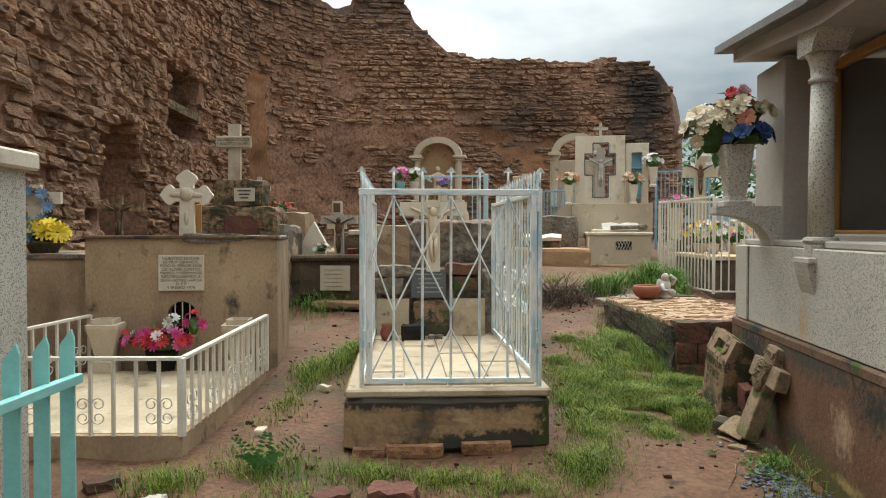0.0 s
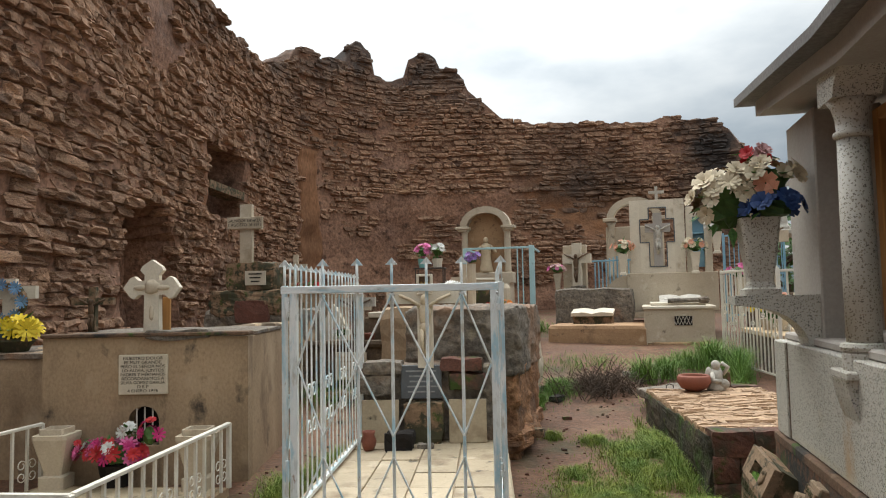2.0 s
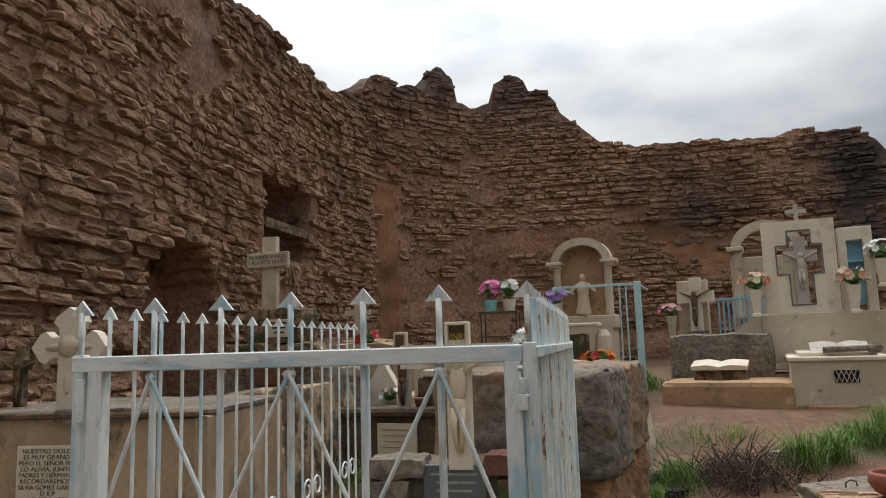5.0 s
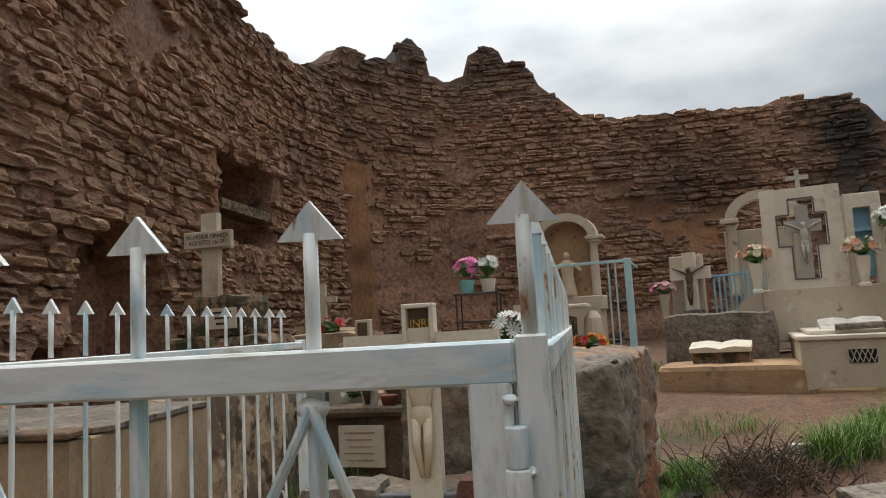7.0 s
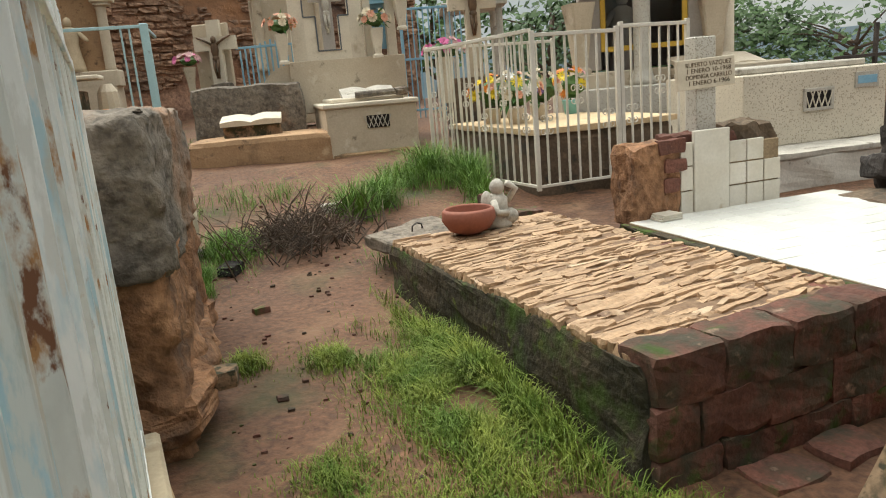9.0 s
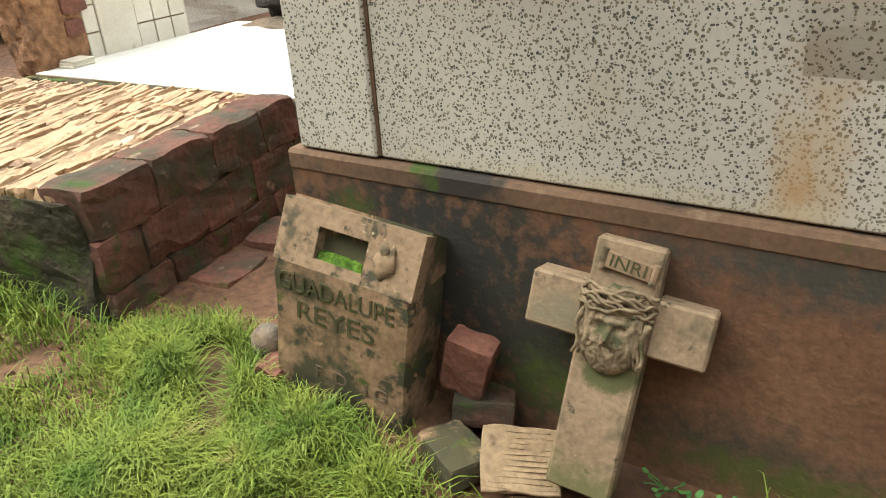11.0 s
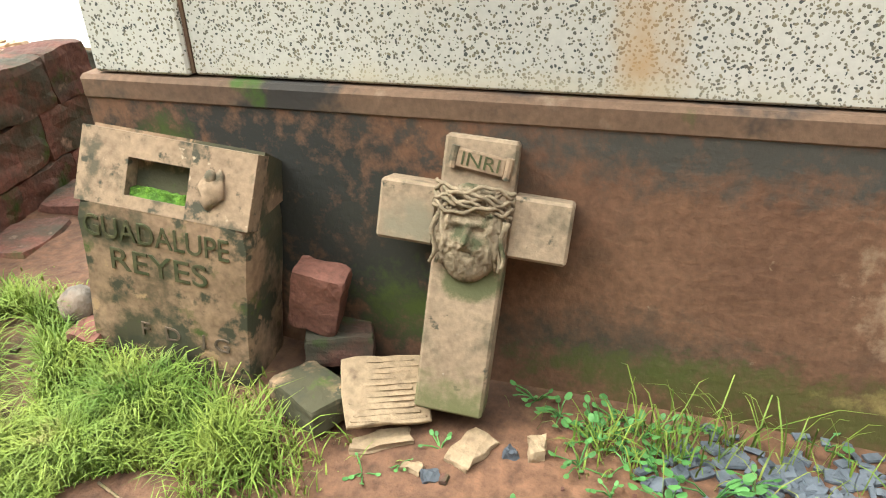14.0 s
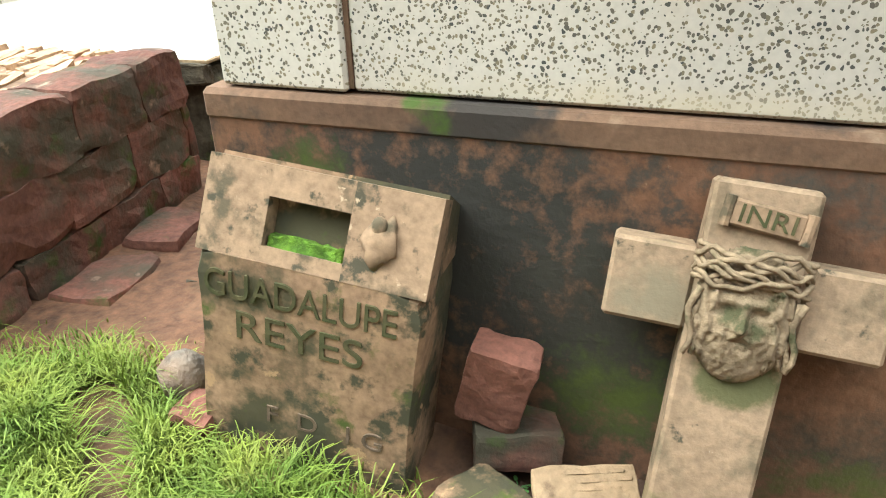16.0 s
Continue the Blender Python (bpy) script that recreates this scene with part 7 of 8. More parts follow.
part("column", Mesh().lathe([(0.15, 1.30), (0.15, 1.36), (0.12, 1.40), (0.10, 1.50), (0.092, 2.85), (0.12, 2.98), (0.14, 3.09)], 20, None, (0.70, -0.30, 0)), TERRF, mb2, smooth=True)
robed_statue(0.95, M_GREYW, "saint_statue", "grey robed statue behind dusty glass", pose(7.45, 13.45, 1.48))
fp = thing("flower_vase", pose(6.58, 12.92, 1.46), "tapered cream vase with pink and yellow artificial lilies", "vase")
part("body", Mesh().lathe([(0.13, 0), (0.13, 0.06), (0.09, 0.09), (0.14, 0.5), (0.20, 0.80), (0.17, 0.80), (0.1, 0.2)], 8, None, (0, 0, 0), True), M_CREAM, fp)
part("stand", Mesh().box((0, 0, -0.25), (0.42, 0.42, 0.5), None, 0.012), M_CREAM, fp)
bouquet(fp, (-0.06, 0, 1.03), (0.30, 0.22, 0.22), (("pink", "rose", 10), ("rose", "rose", 12), ("magenta", "daisy", 5), ("rose", "daisy", 8)), 0.065, 18, 91)
bouquet(fp, (-0.14, 0, 1.28), (0.10, 0.08, 0.09), (("yellow", "daisy", 4),), 0.055, 6, 92)
fp = thing("empty_vase", pose(8.02, 12.42, 1.30, 0, 0, -26), "empty tapered cream cement vase beside a mausoleum", "vase")
part("body", Mesh().lathe([(0.13, 0), (0.13, 0.10), (0.09, 0.14), (0.14, 0.6), (0.22, 0.96), (0.19, 0.96), (0.1, 0.2)], 8, None, (0, 0, 0), True), M_CREAM, fp)
part("stand", Mesh().box((0, 0, -0.25), (0.42, 0.42, 0.5), None, 0.012), M_CREAM, fp)
wx3 = thing("tall_crucifix", pose(5.46, 13.4, 1.52, 0, 0, -8), "cream speckled stone crucifix with a draped figure", "crucifix")
part("cross", plain_cross(0.56, 1.14, 0.17, 0.1, 0.88), M_CREAM, wx3)
part("pedestal", Mesh().box((0, 0.02, -0.32), (0.7, 0.4, 0.7), None, 0.012), M_DARKCEM, wx3)
fg = figure_on_cross(0.46, M_BRONZE, wx3, -0.08)
fg.matrix_basis = pose(0, 0, 0.95)
fp = thing("flower_bunch", pose(5.05, 13.3, 1.78), "bunch of pink artificial flowers by a crucifix", "flowers")
bouquet(fp, (0, 0, 0.1), (0.28, 0.16, 0.13), (("pink", "rose", 9), ("rose", "rose", 5), ("white", "daisy", 3)), 0.06, 10, 93)
part("pot", Mesh().lathe([(0.08, -0.5), (0.11, 0.02), (0.09, 0.02)], 10), M_CREAM, fp)
hc = thing("canopy_grave", pose(6.2, 16.6, 0, 0, 0, -15), "pale canopied grave with thin columns and a cross on top", "tomb")
part("roof", Mesh().box((0.38, 0.5, 2.70), (1.05, 1.3, 0.08), None, 0.01), M_GREYST, hc)
for x in (-0.02, 0.78):
    for y in (0, 1.0):
        part("column", Mesh().lathe([(0.09, 1.2), (0.06, 1.3), (0.055, 2.6), (0.08, 2.66)], 12, None, (x, y, 0)), M_GREYST, hc)
part("base", Mesh().box((0.38, 0.5, 1.1), (1.0, 1.3, 0.6), None, 0.012), M_GREYST, hc)
part("pedestal", Mesh().lathe([(0.22, 2.74), (0.22, 2.80), (0.16, 2.86), (0.15, 3.0), (0.10, 3.05)], 8, None, (0.16, 0.1, 0), True), M_GREYST, hc)
part("cross", plain_cross(0.38, 0.80, 0.085, 0.08, 0.60), M_GREYST, hc, m=pose(0.16, 0.1, 3.04))
lg = thing("long_tomb", pose(6.84, 10.42, 0, 0, 0, -1), "long cream terrazzo tomb with a lattice vent and flat lid", "tomb")
part("body", Mesh().box((0.76, 0.6, 1.03), (1.52, 1.2, 0.64), None, 0.012), TERRL, lg)
part("lid", Mesh().box((0.72, 0.62, 1.38), (1.36, 1.0, 0.06), None, 0.012), M_GREYST, lg)
VX = 0.77
# near-black plate on the closed body paints the dark behind the lattice
part("vent", Mesh().box((VX, -0.003, 1.09), (0.26, 0.014, 0.15), None, 0.003), M_DARK, lg)
for x, z, w, h in ((0, 0.085, 0.32, 0.03), (0, -0.085, 0.32, 0.03), (-0.145, 0, 0.03, 0.14), (0.145, 0, 0.03, 0.14)):
    part("vent_frame", Mesh().box((VX + x, -0.008, 1.09 + z), (w, 0.02, h), None, 0.003), M_GREYST, lg)
for k in range(4):
    for sg in (-1, 1):
        rod(lg, "vent_bar", (VX - 0.10 + 0.065 * k, -0.014, 1.02), (VX - 0.10 + 0.065 * k + sg * 0.05, -0.014, 1.16), 0.006, M_CREAMW, 5)
part("label_plate", Mesh().box((1.29, -0.006, 1.225), (0.26, 0.012, 0.14), None, 0.002), M_GREYST, lg)
part("blue_label", Mesh().box((1.29, -0.014, 1.225), (0.21, 0.006, 0.07), None, 0.002), M_BLUE, lg)
part("footing", Mesh().rock((0.62, 0.36, 0.44), (2.1, 1.66, 0.50), 10, 0.02, 4), M_WASH, lg, "whitewashed footing with worn edges")
part("footing_top", Mesh().rock((0.62, 0.36, 0.69), (2.1, 1.68, 0.05), 10, 0.018, 5), M_GREYST, lg)
lg2 = thing("side_tomb", pose(7.75, 12.2, 0, 0, 0, -10), "cream terrazzo tomb with a carved open book on its lid", "tomb")
part("body", Mesh().box((0.3, 0.5, 0.95), (1.1, 1.2, 0.8), None, 0.012), TERRF, lg2)
part("lid", Mesh().box((0.3, 0.45, 1.41), (1.2, 1.3, 0.10), None, 0.02), M_CREAM, lg2)
part("column", Mesh().lathe([(0.13, 1.46), (0.12, 1.52), (0.10, 1.56), (0.095, 3.1)], 16, None, (0.62, 0.75, 0)), M_CREAM, lg2, smooth=True)
open_book(lg2, pose(0.18, 0.12, 1.47, 14), 0.95, 0.5, M_CREAM)
rnd = random.Random(77)
for k, (x, y, z, w, h) in enumerate(((0, 0, 0.45, 0.30, 0.16), (0.30, 0.05, 0.46, 0.34, 0.18), (0.12, 0.0, 0.60, 0.26, 0.15), (0.34, 0.04, 0.62, 0.24, 0.14), (-0.02, 0.02, 0.72, 0.24, 0.14), (0.22, 0.05, 0.77, 0.28, 0.15), (0.16, 0.04, 0.90, 0.22, 0.15), (0.32, 0.06, 0.96, 0.18, 0.14))):
    solo("dark_stone", Mesh().rock((0, 0, 0), (w, 0.26, h), 4, 0.03, 7, None, k), M_DARKST, "blackened stone stacked in a pile beside a grave", "stone", pose(6.72 + x, 8.80 + y, z, rnd.uniform(-6, 6), rnd.uniform(-8, 8), rnd.uniform(-20, 20)), "pile of dark stones")
solo("dark_kerb", Mesh().rock((0, 0, 0.15), (1.1, 0.5, 0.40), 7, 0.04, 4), M_DARKCEM, "low dark stone kerb beside a tiled grave", "kerb", pose(6.85, 8.62, 0.22))
solo("tilted_slab", Mesh().rock((0, 0, 0), (0.5, 0.34, 0.05), 4, 0.008, 8), M_CREAMW, "pale speckled stone slab leaning on dark stones", "stone", pose(7.22, 8.62, 0.88, 28, 18, 10))
hs = thing("peach_house", pose(14.6, 17.0, 0, 0, 0, -20), "peach painted building behind the graveyard", "house")
part("wall", Mesh().box((0, 0, 0.0), (9.0, 5.0, 2.0), None, 0.02), M_PEACH, hs)
part("coping", Mesh().box((0, 0, 1.03), (9.2, 5.2, 0.06), None, 0.02), M_GREYW, hs)
ir = thing("iron_fence", pose(9.25, 11.4, 0, 0, 0, 0), "thin rusty iron posts and rails of an old fence", "fence")
for x in (0, 0.22, 0.34):
    square_bar(ir, "post", (x, 0, 0.3), (x + 0.03, 0, 1.75), 0.04, M_METAL)
for z in (1.1, 1.42):
    square_bar(ir, "rail", (-0.5, 0, z), (1.6, 0, z), 0.035, M_METAL)


# ---- trees and shrubs ----
def shrub(name, m, h, r, label, seed, n=420):
    rnd = random.Random(seed)
    t = thing(name, m, label, "tree")
    tr = Mesh()
    tr.tube([(0, 0, -0.3), (0.04 * h, 0, h * 0.3), (-0.02 * h, 0.02 * h, h * 0.6), (0.03 * h, 0, h * 0.9)], 0.045 * h, 7, 0.01 * h)
    tips = []
    for k in range(16):
        a, z0 = rnd.uniform(0, 6.28), rnd.uniform(0.25, 0.75) * h
        e = Vector((math.cos(a) * r * rnd.uniform(0.6, 1.0), math.sin(a) * r * rnd.uniform(0.6, 1.0), z0 + rnd.uniform(0.1, 0.35) * h))
        tr.tube([(0, 0, z0), e * 0.5 + Vector((0, 0, z0 * 0.5 + 0.03 * h)), e], 0.016 * h, 5, 0.004 * h)
        tips.append(e)
    part("trunk", tr, M_BARK, t)
    lv = Mesh()
    for k in range(n):
        c = rnd.choice(tips) + Vector((rnd.gauss(0, 1), rnd.gauss(0, 1), rnd.gauss(0, 0.8))) * r * 0.26
        for q in range(4):
            d = Vector((rnd.gauss(0, 1), rnd.gauss(0, 1), rnd.gauss(0, 0.7))).normalized()
            s_ = d.orthogonal().normalized() * 0.022 * h
            ln = d * 0.075 * h
            lv.add([c, c + ln * 0.5 + s_, c + ln, c + ln * 0.5 - s_], [(0, 1, 2, 3)])
    part("crown", lv, M_LEAF, t, fix=False)


shrub("tree", pose(8.3, 25.0, 0.8), 3.3, 1.7, "green leafy shrub behind the end of the ruined wall", 1)
shrub("tree", pose(10.0, 21.0, 0.5), 2.6, 1.5, "green leafy shrub behind graves", 2)
shrub("tree", pose(15.2, 22.5, -0.2), 2.9, 1.9, "broad green tree beyond the graveyard", 3, 600)
shrub("tree", pose(17.8, 20.0, -0.2), 2.6, 1.9, "broad green tree beyond the graveyard", 4, 600)
shrub("tree", pose(12.2, 24.0, -0.2), 3.3, 1.9, "slender green tree beyond the graveyard", 5)

# ---- grass, weeds and small litter on the ground ----
G_INV = G.inverted()


def free_spot(x, y):
    q = G_INV @ Vector((x, y, 0))
    return not (-0.11 < q.x < 1.19 and -0.09 < q.y < 2.4) and not (1.33 < x < 2.35 and 7.5 < y < 9.4)


def grass(name, label, patches, material, seed):
    """Blades over oval patches: centre, half-axes, turn, count, blade height."""
    rnd = random.Random(seed)
    g = Mesh()
    for cx, cy, rx, ry, turn, count, hgt in patches:
        ca, sa = math.cos(radians(turn)), math.sin(radians(turn))
        for _ in range(int(count * 1.8)):
            a, r = rnd.uniform(0, 6.283), min(1.6, abs(rnd.gauss(0, 0.62)) ** 0.8)
            r *= 0.85 + 0.5 * noise.noise(Vector((math.cos(a) * 2 + cx, math.sin(a) * 2 + cy, seed)))
            u, v = r * rx * math.cos(a), r * ry * math.sin(a)
            x, y = cx + u * ca - v * sa, cy + u * sa + v * ca
            if noise.noise(Vector((x * 3.1, y * 3.1, seed))) < -0.3 or rnd.random() < 0.35 * r or not free_spot(x, y):
                continue
            z = ground_z(x, y) - 0.005
            h = hgt * rnd.uniform(0.45, 1.3) * max(0.35, 1.1 - 0.5 * r)
            t = rnd.uniform(0, 6.283)
            lean = Vector((math.cos(t), math.sin(t), 0)) * h * (rnd.uniform(0.2, 0.7) if rnd.random() < 0.6 else rnd.uniform(0.7, 1.6))
            w = Vector((-math.sin(t), math.cos(t), 0)) * rnd.uniform(0.0008, 0.0019) * (1 + 2.2 * hgt)
            p = Vector((x, y, z))
            m1 = p + lean * 0.22 + Vector((0, 0, h * 0.45))
            m2 = p + lean * 0.6 + Vector((0, 0, h * 0.78))
            tip = p + lean + Vector((0, 0, h * rnd.uniform(0.6, 0.95)))
            k = len(g.v)
            g.v += [tuple(p - w), tuple(p + w), tuple(m1 + w), tuple(m1 - w), tuple(m2 + w * 0.7), tuple(m2 - w * 0.7), tuple(tip)]
            g.f += [(k, k + 1, k + 2, k + 3), (k + 3, k + 2, k + 4, k + 5), (k + 5, k + 4, k + 6)]
    return tagged(part(name, g, material, fix=False), label, "grass", kind="stuff")


grass("grass", "short bright green grass along the path", [
    (3.22, 7.6, 0.30, 1.3, 8, 6500, 0.085), (3.05, 6.75, 0.5, 0.5, 0, 6000, 0.055), (3.43, 7.8, 0.13, 1.3, 8, 4200, 0.15), (3.35, 6.3, 0.5, 0.35, 0, 7000, 0.075), (3.60, 6.0, 0.2, 0.3, 0, 1700, 0.10), (3.55, 5.75, 0.17, 0.22, 0, 800, 0.10), (3.6, 6.5, 0.2, 0.35, 0, 2600, 0.08),
    (2.88, 8.3, 0.2, 0.2, 0, 900, 0.06), (2.5, 8.4, 0.13, 0.16, 0, 600, 0.07), (2.75, 7.3, 0.25, 0.4, 0, 1300, 0.05), (2.85, 5.45, 0.25, 0.7, 10, 1500, 0.05), (2.85, 6.2, 0.3, 0.5, 0, 1900, 0.055), (2.75, 4.9, 0.3, 0.4, 0, 900, 0.06), (3.05, 5.9, 0.45, 0.55, 0, 4200, 0.04), (3.35, 5.95, 0.35, 0.35, 0, 3200, 0.05), (2.95, 6.7, 0.5, 0.6, 0, 3500, 0.04), (3.3, 5.5, 0.2, 0.25, 0, 700, 0.045), (3.62, 6.28, 0.18, 0.25, 0, 1800, 0.09), (3.45, 6.05, 0.2, 0.25, 0, 1800, 0.08), (3.75, 6.45, 0.14, 0.22, 0, 1100, 0.08), (3.62, 6.62, 0.2, 0.22, 0, 1500, 0.07), (3.40, 6.2, 0.25, 0.25, 0, 2200, 0.06)], M_GRASS, 2)
grass("grass", "tall dark green weeds between the graves", [
    (2.45, 10.3, 0.32, 0.5, 0, 1300, 0.14), (3.45, 10.75, 0.2, 0.22, 0, 700, 0.34), (3.7, 11.0, 0.22, 0.2, 0, 500, 0.28), (2.75, 11.6, 0.7, 0.5, 0, 500, 0.14), (4.35, 11.7, 0.3, 0.5, 0, 900, 0.34), (4.62, 11.3, 0.16, 1.1, -8, 1100, 0.30), (4.0, 11.6, 0.3, 0.25, 0, 350, 0.24), (2.0, 11.3, 0.3, 0.6, 0, 500, 0.2), (2.3, 9.7, 0.2, 0.4, 0, 500, 0.12), (4.3, 10.3, 0.3, 0.3, 0, 350, 0.18), (1.7, 14.6, 0.5, 0.6, 0, 900, 0.25), (-0.1, 10.2, 0.5, 1.2, 0, 1400, 0.3), (3.75, 9.6, 0.5, 0.3, 0, 900, 0.15), (-2.3, 12.0, 0.8, 1.2, 0, 1600, 0.25)], M_GRASSD, 3)
grass("grass", "sparse mixed green weeds on bare earth", [
    (0.75, 5.9, 0.3, 1.2, 0, 900, 0.06), (0.95, 4.6, 0.45, 0.5, 0, 700, 0.09), (0.55, 4.35, 0.4, 0.3, 0, 500, 0.10), (1.6, 4.6, 0.7, 0.28, 0, 800, 0.08), (2.4, 4.5, 0.5, 0.4, 0, 900, 0.07), (1.3, 4.2, 0.6, 0.35, 0, 700, 0.06), (2.75, 4.9, 0.2, 0.45, 0, 1900, 0.085), (2.0, 4.62, 0.7, 0.22, 6, 700, 0.07), (2.74, 5.9, 0.16, 0.8, 9, 700, 0.09), (0.9, 7.2, 0.25, 0.8, 0, 1500, 0.16), (3.80, 4.85, 0.12, 0.3, 0, 70, 0.10), (3.78, 5.0, 0.12, 0.12, 0, 60, 0.06), (3.86, 4.75, 0.08, 0.4, 0, 50, 0.15), (3.7, 4.4, 0.2, 0.35, 0, 60, 0.13), (0.7, 6.6, 0.25, 0.6, 0, 900, 0.12)], M_GRASS, 5)

rnd = random.Random(9)
wd = Mesh()
for k in range(420):
    x, y = 2.95 + rnd.gauss(0, 0.24), 10.3 + rnd.gauss(0, 0.2)
    a, e = rnd.uniform(0, 6.28), rnd.uniform(0.2, 1.1)
    z, ln = ground_z(x, y), rnd.uniform(0.1, 0.42)
    d = Vector((math.cos(a) * math.cos(e), math.sin(a) * math.cos(e), math.sin(e)))
    wd.tube([(x, y, z + 0.02), Vector((x, y, z + 0.02)) + d * ln * 0.6 + Vector((0, 0, 0.03)), Vector((x, y, z)) + d * ln], 0.006, 4, 0.002)
tagged(part("weed_heap", wd, M_BARK, fix=False), "heap of pulled dry brown weeds on the path", "weeds", kind="stuff")


def herb(m, n, size, seed, label="small green weed with round leaves growing from earth"):
    rnd = random.Random(seed)
    t = thing("weed", m, label, "plant", "small weeds by the path")
    st_ = Mesh()
    for k in range(n):
        a, r, z = rnd.uniform(0, 6.28), rnd.uniform(0.2, 1.0) * size, rnd.uniform(0.1, 0.7) * size
        tip = Vector((math.cos(a) * r, math.sin(a) * r, z))
        st_.tube([(0, 0, 0), tip * 0.5 + Vector((0, 0, z * 0.3)), tip], 0.0016, 4)
        s_ = size * rnd.uniform(0.28, 0.42)
        oval = [(s_ * (0.5 + 0.5 * math.cos(q)), s_ * 0.36 * math.sin(q), 0.06 * s_ * math.cos(q * 2)) for q in (2 * math.pi * w / 8 for w in range(8))]
        part("leaf", Mesh().add(oval, [tuple(range(8))]), M_HERB, t, m=Matrix.Translation(tip) @ pose(0, 0, 0, rnd.uniform(-15, 15), rnd.uniform(-35, 5), math.degrees(a)), fix=False)
    part("stem", st_, M_HERB, t, fix=False)


for k, (x, y, n, s_) in enumerate(((3.70, 4.78, 11, 0.08), (3.66, 4.86, 8, 0.07), (3.92, 4.55, 5, 0.06), (3.80, 5.02, 12, 0.06), (3.86, 5.10, 10, 0.06), (3.84, 4.92, 10, 0.07), (3.53, 5.14, 7, 0.045), (3.50, 5.08, 7, 0.04), (3.70, 5.33, 5, 0.04), (3.87, 5.58, 4, 0.03), (3.85, 5.62, 4, 0.03), (3.90, 5.16, 9, 0.05), (3.64, 5.40, 4, 0.028), (3.76, 4.7, 8, 0.05), (3.9, 4.8, 9, 0.05), (3.80, 4.96, 12, 0.06), (3.75, 4.95, 10, 0.05), (3.72, 5.04, 10, 0.05), (3.88, 4.98, 10, 0.06), (3.78, 4.86, 11, 0.06), (3.73, 4.88, 9, 0.05), (3.66, 4.97, 8, 0.04), (3.85, 5.03, 9, 0.05), (3.42, 5.42, 6, 0.03), (3.60, 5.47, 6, 0.035))):
    herb(pose(x, y, ground_z(x, y) - 0.003, 0, 0, 40 * k), n, s_, k)
fern = thing("weed", pose(1.0, 4.55, ground_z(1.0, 4.55)), "feathery green weed growing from bare earth", "plant", "small weeds by the path")
for k in range(7):
    a = 2 * math.pi * k / 7
    fr = Mesh()
    for q in range(9):
        f = q / 8
        c = Vector((math.cos(a) * 0.22 * f, math.sin(a) * 0.22 * f, 0.24 * f - 0.1 * f * f + 0.03))
        for sg in (-1, 1):
            o = Vector((-math.sin(a), math.cos(a), 0.2)) * sg * 0.075 * (1 - 0.6 * f)
            fr.add([c, c + o * 0.5 + Vector((0, 0, 0.012)), c + o, c + o * 0.5 - Vector((0, 0, 0.008))], [(0, 1, 2, 3)])
    part("frond", fr, M_HERB, fern, fix=False)

sl = Mesh()
for k in range(210):
    x, y = 3.76 + rnd.gauss(0, 0.09), 4.60 + rnd.gauss(0, 0.13)
    sl.rock((0, 0, 0), (rnd.uniform(0.012, 0.05), rnd.uniform(0.01, 0.036), 0.008), 1, 0.004, 30, Matrix.Translation((x, y, ground_z(x, y) + 0.006)) @ pose(0, 0, 0, rnd.uniform(-20, 20), rnd.uniform(-20, 20), rnd.uniform(0, 360)), k)
tagged(part("slate_chips", sl, M_SLATE, fix=False), "scatter of blue-grey slate chips on earth", "gravel", kind="stuff")
pb = Mesh()
for k in range(900):
    x, y = rnd.uniform(0.3, 3.8), rnd.uniform(2.5, 11.5)
    if free_spot(x, y):
        s_ = rnd.uniform(0.006, 0.022) * (2.2 if rnd.random() < 0.05 else 1)
        pb.rock((x, y, ground_z(x, y) + s_ * 0.2), (s_ * 1.4, s_, s_ * 0.8), 1, s_ * 0.2, 40, None, k)
tagged(part("pebbles", pb, M_REDW, fix=False), "small reddish pebbles and clods on the path", "pebbles", kind="stuff")
for k, (x, y, s_, ma) in enumerate(((1.75, 4.35, 0.16, M_RED), (1.45, 4.25, 0.12, M_RED), (0.75, 5.2, 0.07, M_CREAM), (0.9, 6.2, 0.08, M_CREAM), (2.6, 9.1, 0.06, M_REDW), (2.45, 9.9, 0.12, M_DARK), (2.2, 10.3, 0.1, M_GREYST), (3.3, 11.0, 0.14, M_GREYST), (0.2, 4.35, 0.12, M_REDW), (0.6, 4.1, 0.1, M_GREYST), (1.2, 4.05, 0.11, M_REDW))):
    solo("loose_stone", Mesh().rock((0, 0, s_ * 0.2), (s_ * 1.5, s_, s_ * 0.6), 3, s_ * 0.12, 14, None, k), ma, "rough loose stone lying on bare earth", "stone", pose(x, y, ground_z(x, y), 0, 0, 50 * k), "loose stones")
for k, pts in enumerate((((3.40, 5.95), (3.34, 5.75), (3.42, 5.55)), ((3.60, 4.95), (3.55, 4.78), (3.46, 4.6)))):
    solo("dry_twig", Mesh().tube([(x, y, ground_z(x, y) + 0.006) for x, y in pts], 0.0038, 5, 0.002), M_OLD, "dry brown twig lying on earth", "twig", None, "dry twigs")

# ---- adobe bricks of the ruined wall ----
rnd = random.Random(12)


def lump(seed):
    """A worn adobe brick of unit size: rounded corners, uneven skin."""
    msh = Mesh().rock((0, 0, 0), (1, 1, 1), 2, 0.0)
    out = []
    for v in msh.v:
        p = Vector(v)
        p = p * (1.0 - 0.16 * max(0.0, p.length - 0.60))
        out.append(tuple(p + noise.noise_vector(p * 1.9 + Vector((seed, seed, 0))) * 0.17 + noise.noise_vector(p * 5.3 + Vector((0, seed, seed))) * 0.09))
    msh.v = out
    return msh.data("brick", M_BRICK, False)


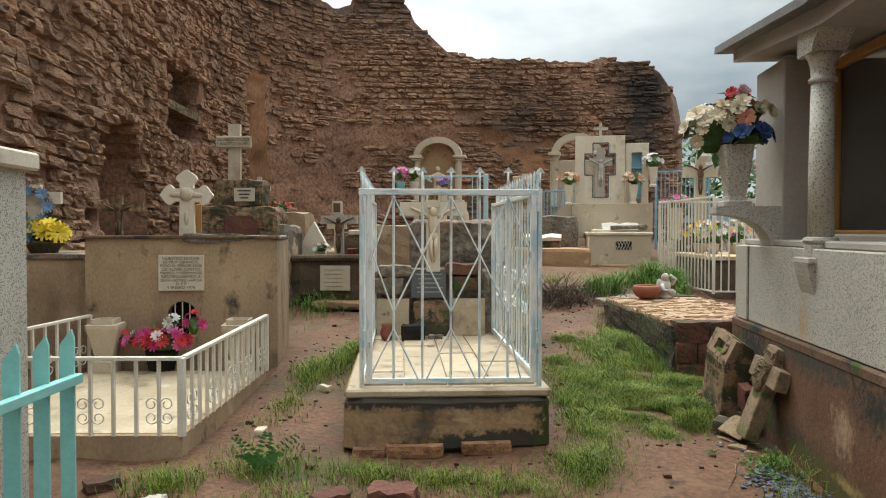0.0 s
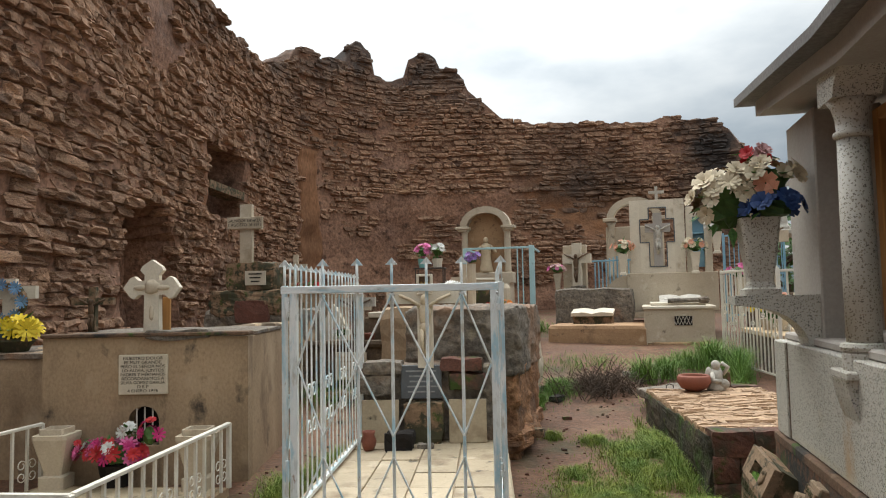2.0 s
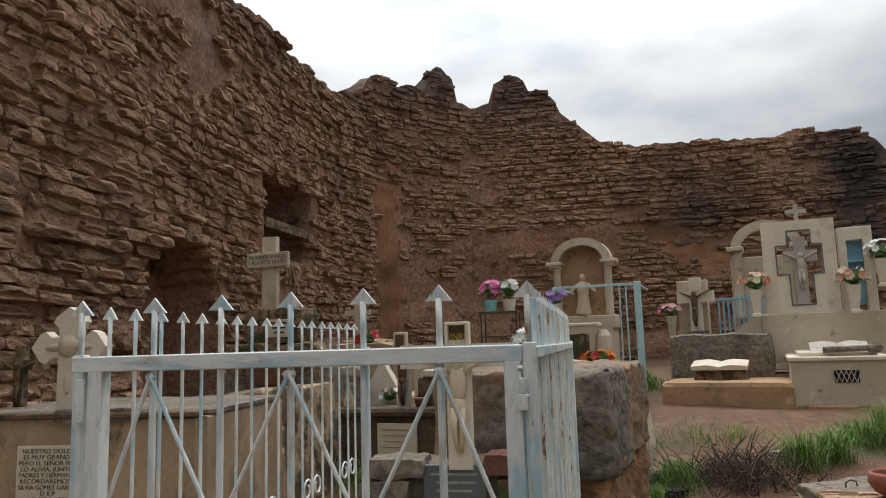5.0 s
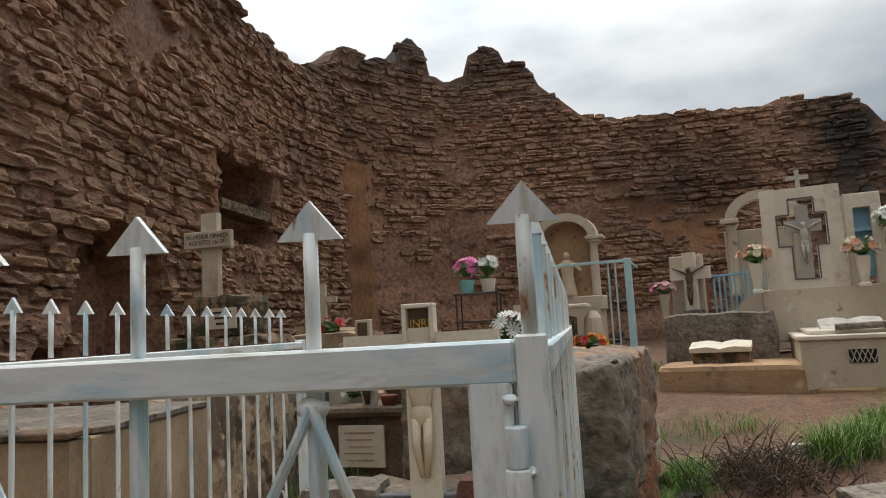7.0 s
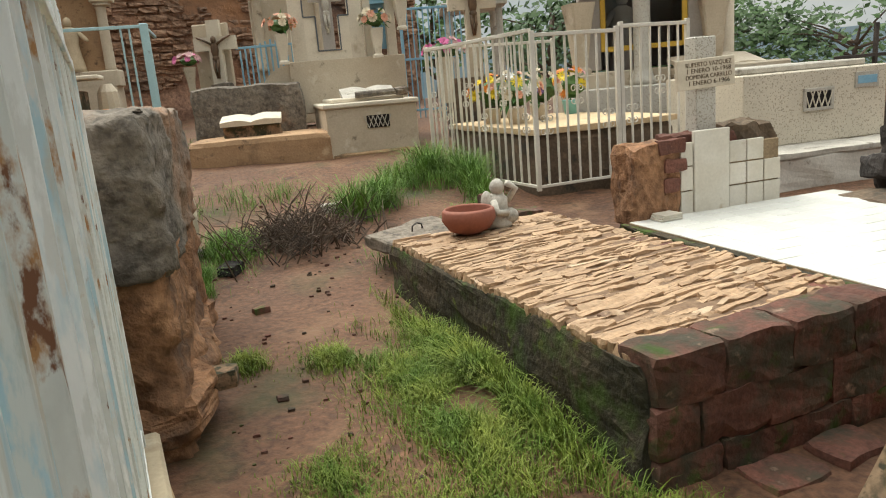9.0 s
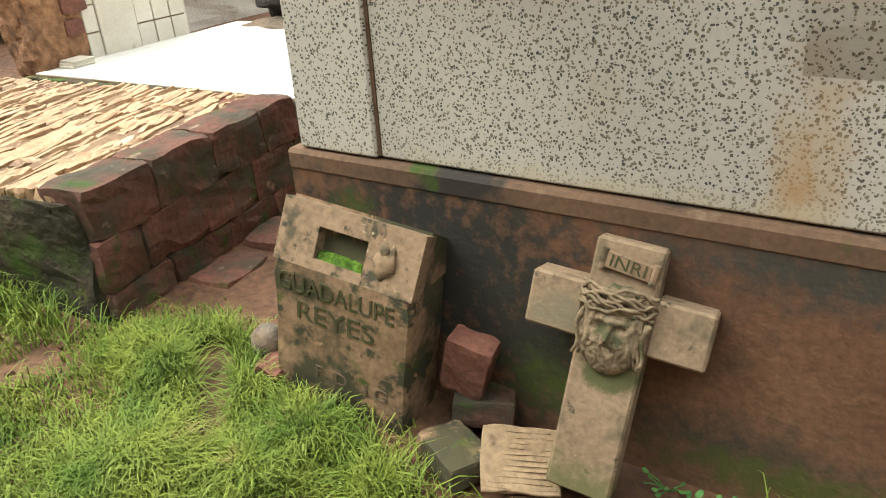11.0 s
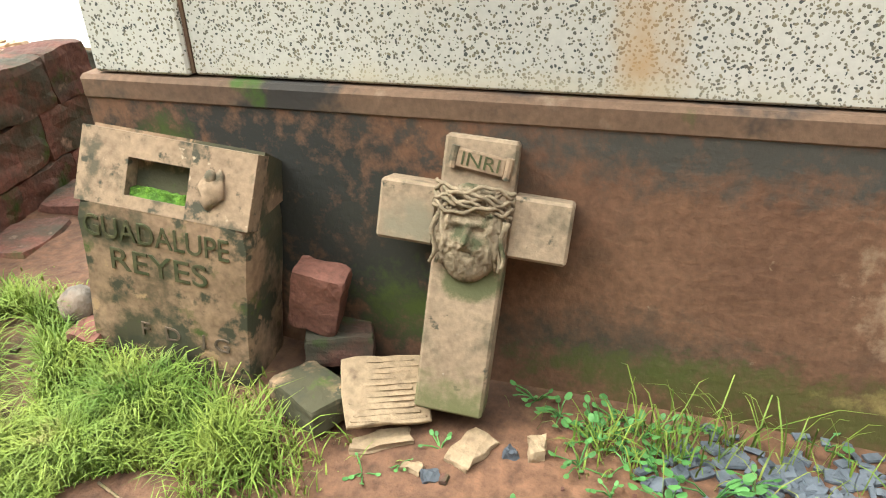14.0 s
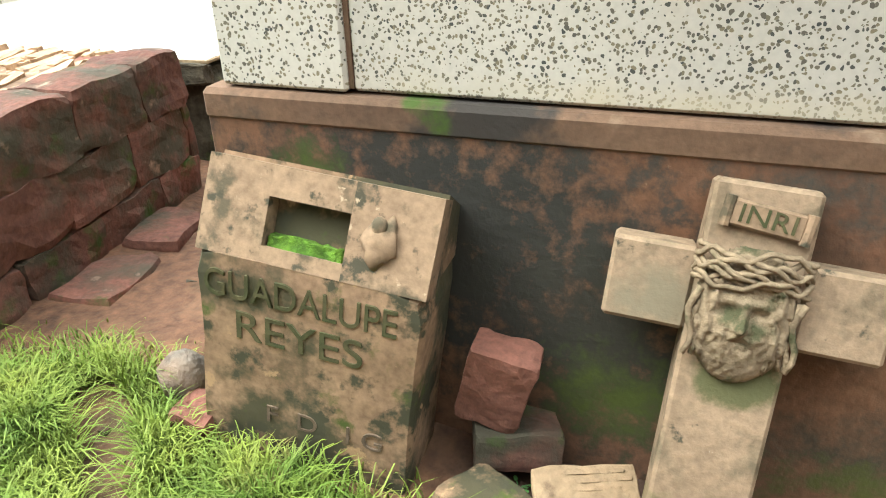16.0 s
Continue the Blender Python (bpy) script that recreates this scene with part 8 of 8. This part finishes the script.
KIND = [lump(5.3 * k) for k in range(10)]
RAW = [([v.co.copy() for v in me.vertices], [tuple(p.vertices) for p in me.polygons]) for me in KIND]
rest, picked = Mesh(), 0
S0, S1 = s_of_y(7.6), s_of_y(13.4)
PITCH = 0.150
# strips where a smooth orange clay skin still covers the bricks: from, to, top
SB = float(ws[int(np.argmin((wx + 4.22) ** 2 + (wy - 18.5) ** 2))])
BARE = [(SB - 0.15, SB + 0.55, 5.5)]
for a, b, h in BARE:
    cs, nu, nv = Mesh(), 10, 40
    for i in range(nu + 1):
        for j in range(nv + 1):
            f, z = i / nu, 1.3 + (h - 1.3) * j / nv
            s = a + (b - a) * f + 0.16 * noise.noise(Vector((f * 2, z * 2.2, a)))
            p, nrm, _ = wall_at(s)
            edge = 0.045 if 0 < i < nu and 0 < j < nv else -0.06
            q = p + nrm * (skin(s, z) + edge + 0.03 * noise.noise(Vector((s * 3, z * 3, 6))))
            cs.v.append((q.x, q.y, z))
    cs.f = [(i * (nv + 1) + j, (i + 1) * (nv + 1) + j, (i + 1) * (nv + 1) + j + 1, i * (nv + 1) + j + 1) for i in range(nu) for j in range(nv)]
    part("clay_skin", cs, M_CLAYSKIN, ruin, "smooth orange clay facing", smooth=True)
for rowi in range(int(8.6 / PITCH)):
    z = 0.15 + rowi * PITCH
    s = 1.0 + rnd.uniform(0, 0.4)
    while s < S_END - 0.25:
        w = rnd.choice((rnd.uniform(0.16, 0.26), rnd.uniform(0.26, 0.46)))
        sc_ = s + w / 2
        s += w + rnd.uniform(0.0, 0.05)
        zt = min(top_of(sc_ - w * 0.5), top_of(sc_), top_of(sc_ + w * 0.5))
        if z > zt + 0.05 or recess(sc_, z) > 0 or recess(sc_ + w * 0.4, z) > 0 or recess(sc_ - w * 0.4, z) > 0:
            continue
        p, nrm, _ = wall_at(sc_)
        back = p.y > 18.3
        if any(a < sc_ < b and z < h for a, b, h in BARE) and rnd.random() < 0.93:
            continue
        dens = noise.noise(Vector((sc_ * 0.42, z * 0.55, 21))) + 0.5 * noise.noise(Vector((sc_ * 1.6, z * 1.6, 5)))
        limit = -0.42 if not back else (-0.08 if z < 4.4 else -0.45)
        if z < 2.0 and not back:
            limit = -0.5
        if dens < limit:
            continue
        out_ = skin(sc_, z) + rnd.uniform(-0.07, 0.02) + 0.075 * noise.noise(Vector((sc_ * 0.7, rowi * 5.37, 2)))
        out_ -= 0.07 if back else 0.05
        zz = z + 0.06 * noise.noise(Vector((sc_ * 0.35, rowi * 0.11, 2)))
        yaw = math.degrees(math.atan2(nrm.y, nrm.x)) - 90
        m = Matrix.Translation((p.x + nrm.x * out_, p.y + nrm.y * out_, zz)) @ pose(0, 0, 0, rnd.uniform(-5, 5), rnd.uniform(-2.0, 2.0), yaw + rnd.uniform(-4, 4)) @ Matrix.Diagonal((w * 1.06, rnd.uniform(0.24, 0.36), PITCH * rnd.uniform(0.62, 0.98), 1))
        q = rnd.randrange(10)
        if S0 < sc_ < S1 and 1.4 < z < 5.2 and picked < 300:
            part("brick", KIND[q], None, ruin, m=m)
            picked += 1
        else:
            k = len(rest.v)
            rest.v += [tuple(m @ v) for v in RAW[q][0]]
            rest.f += [tuple(i + k for i in f) for f in RAW[q][1]]
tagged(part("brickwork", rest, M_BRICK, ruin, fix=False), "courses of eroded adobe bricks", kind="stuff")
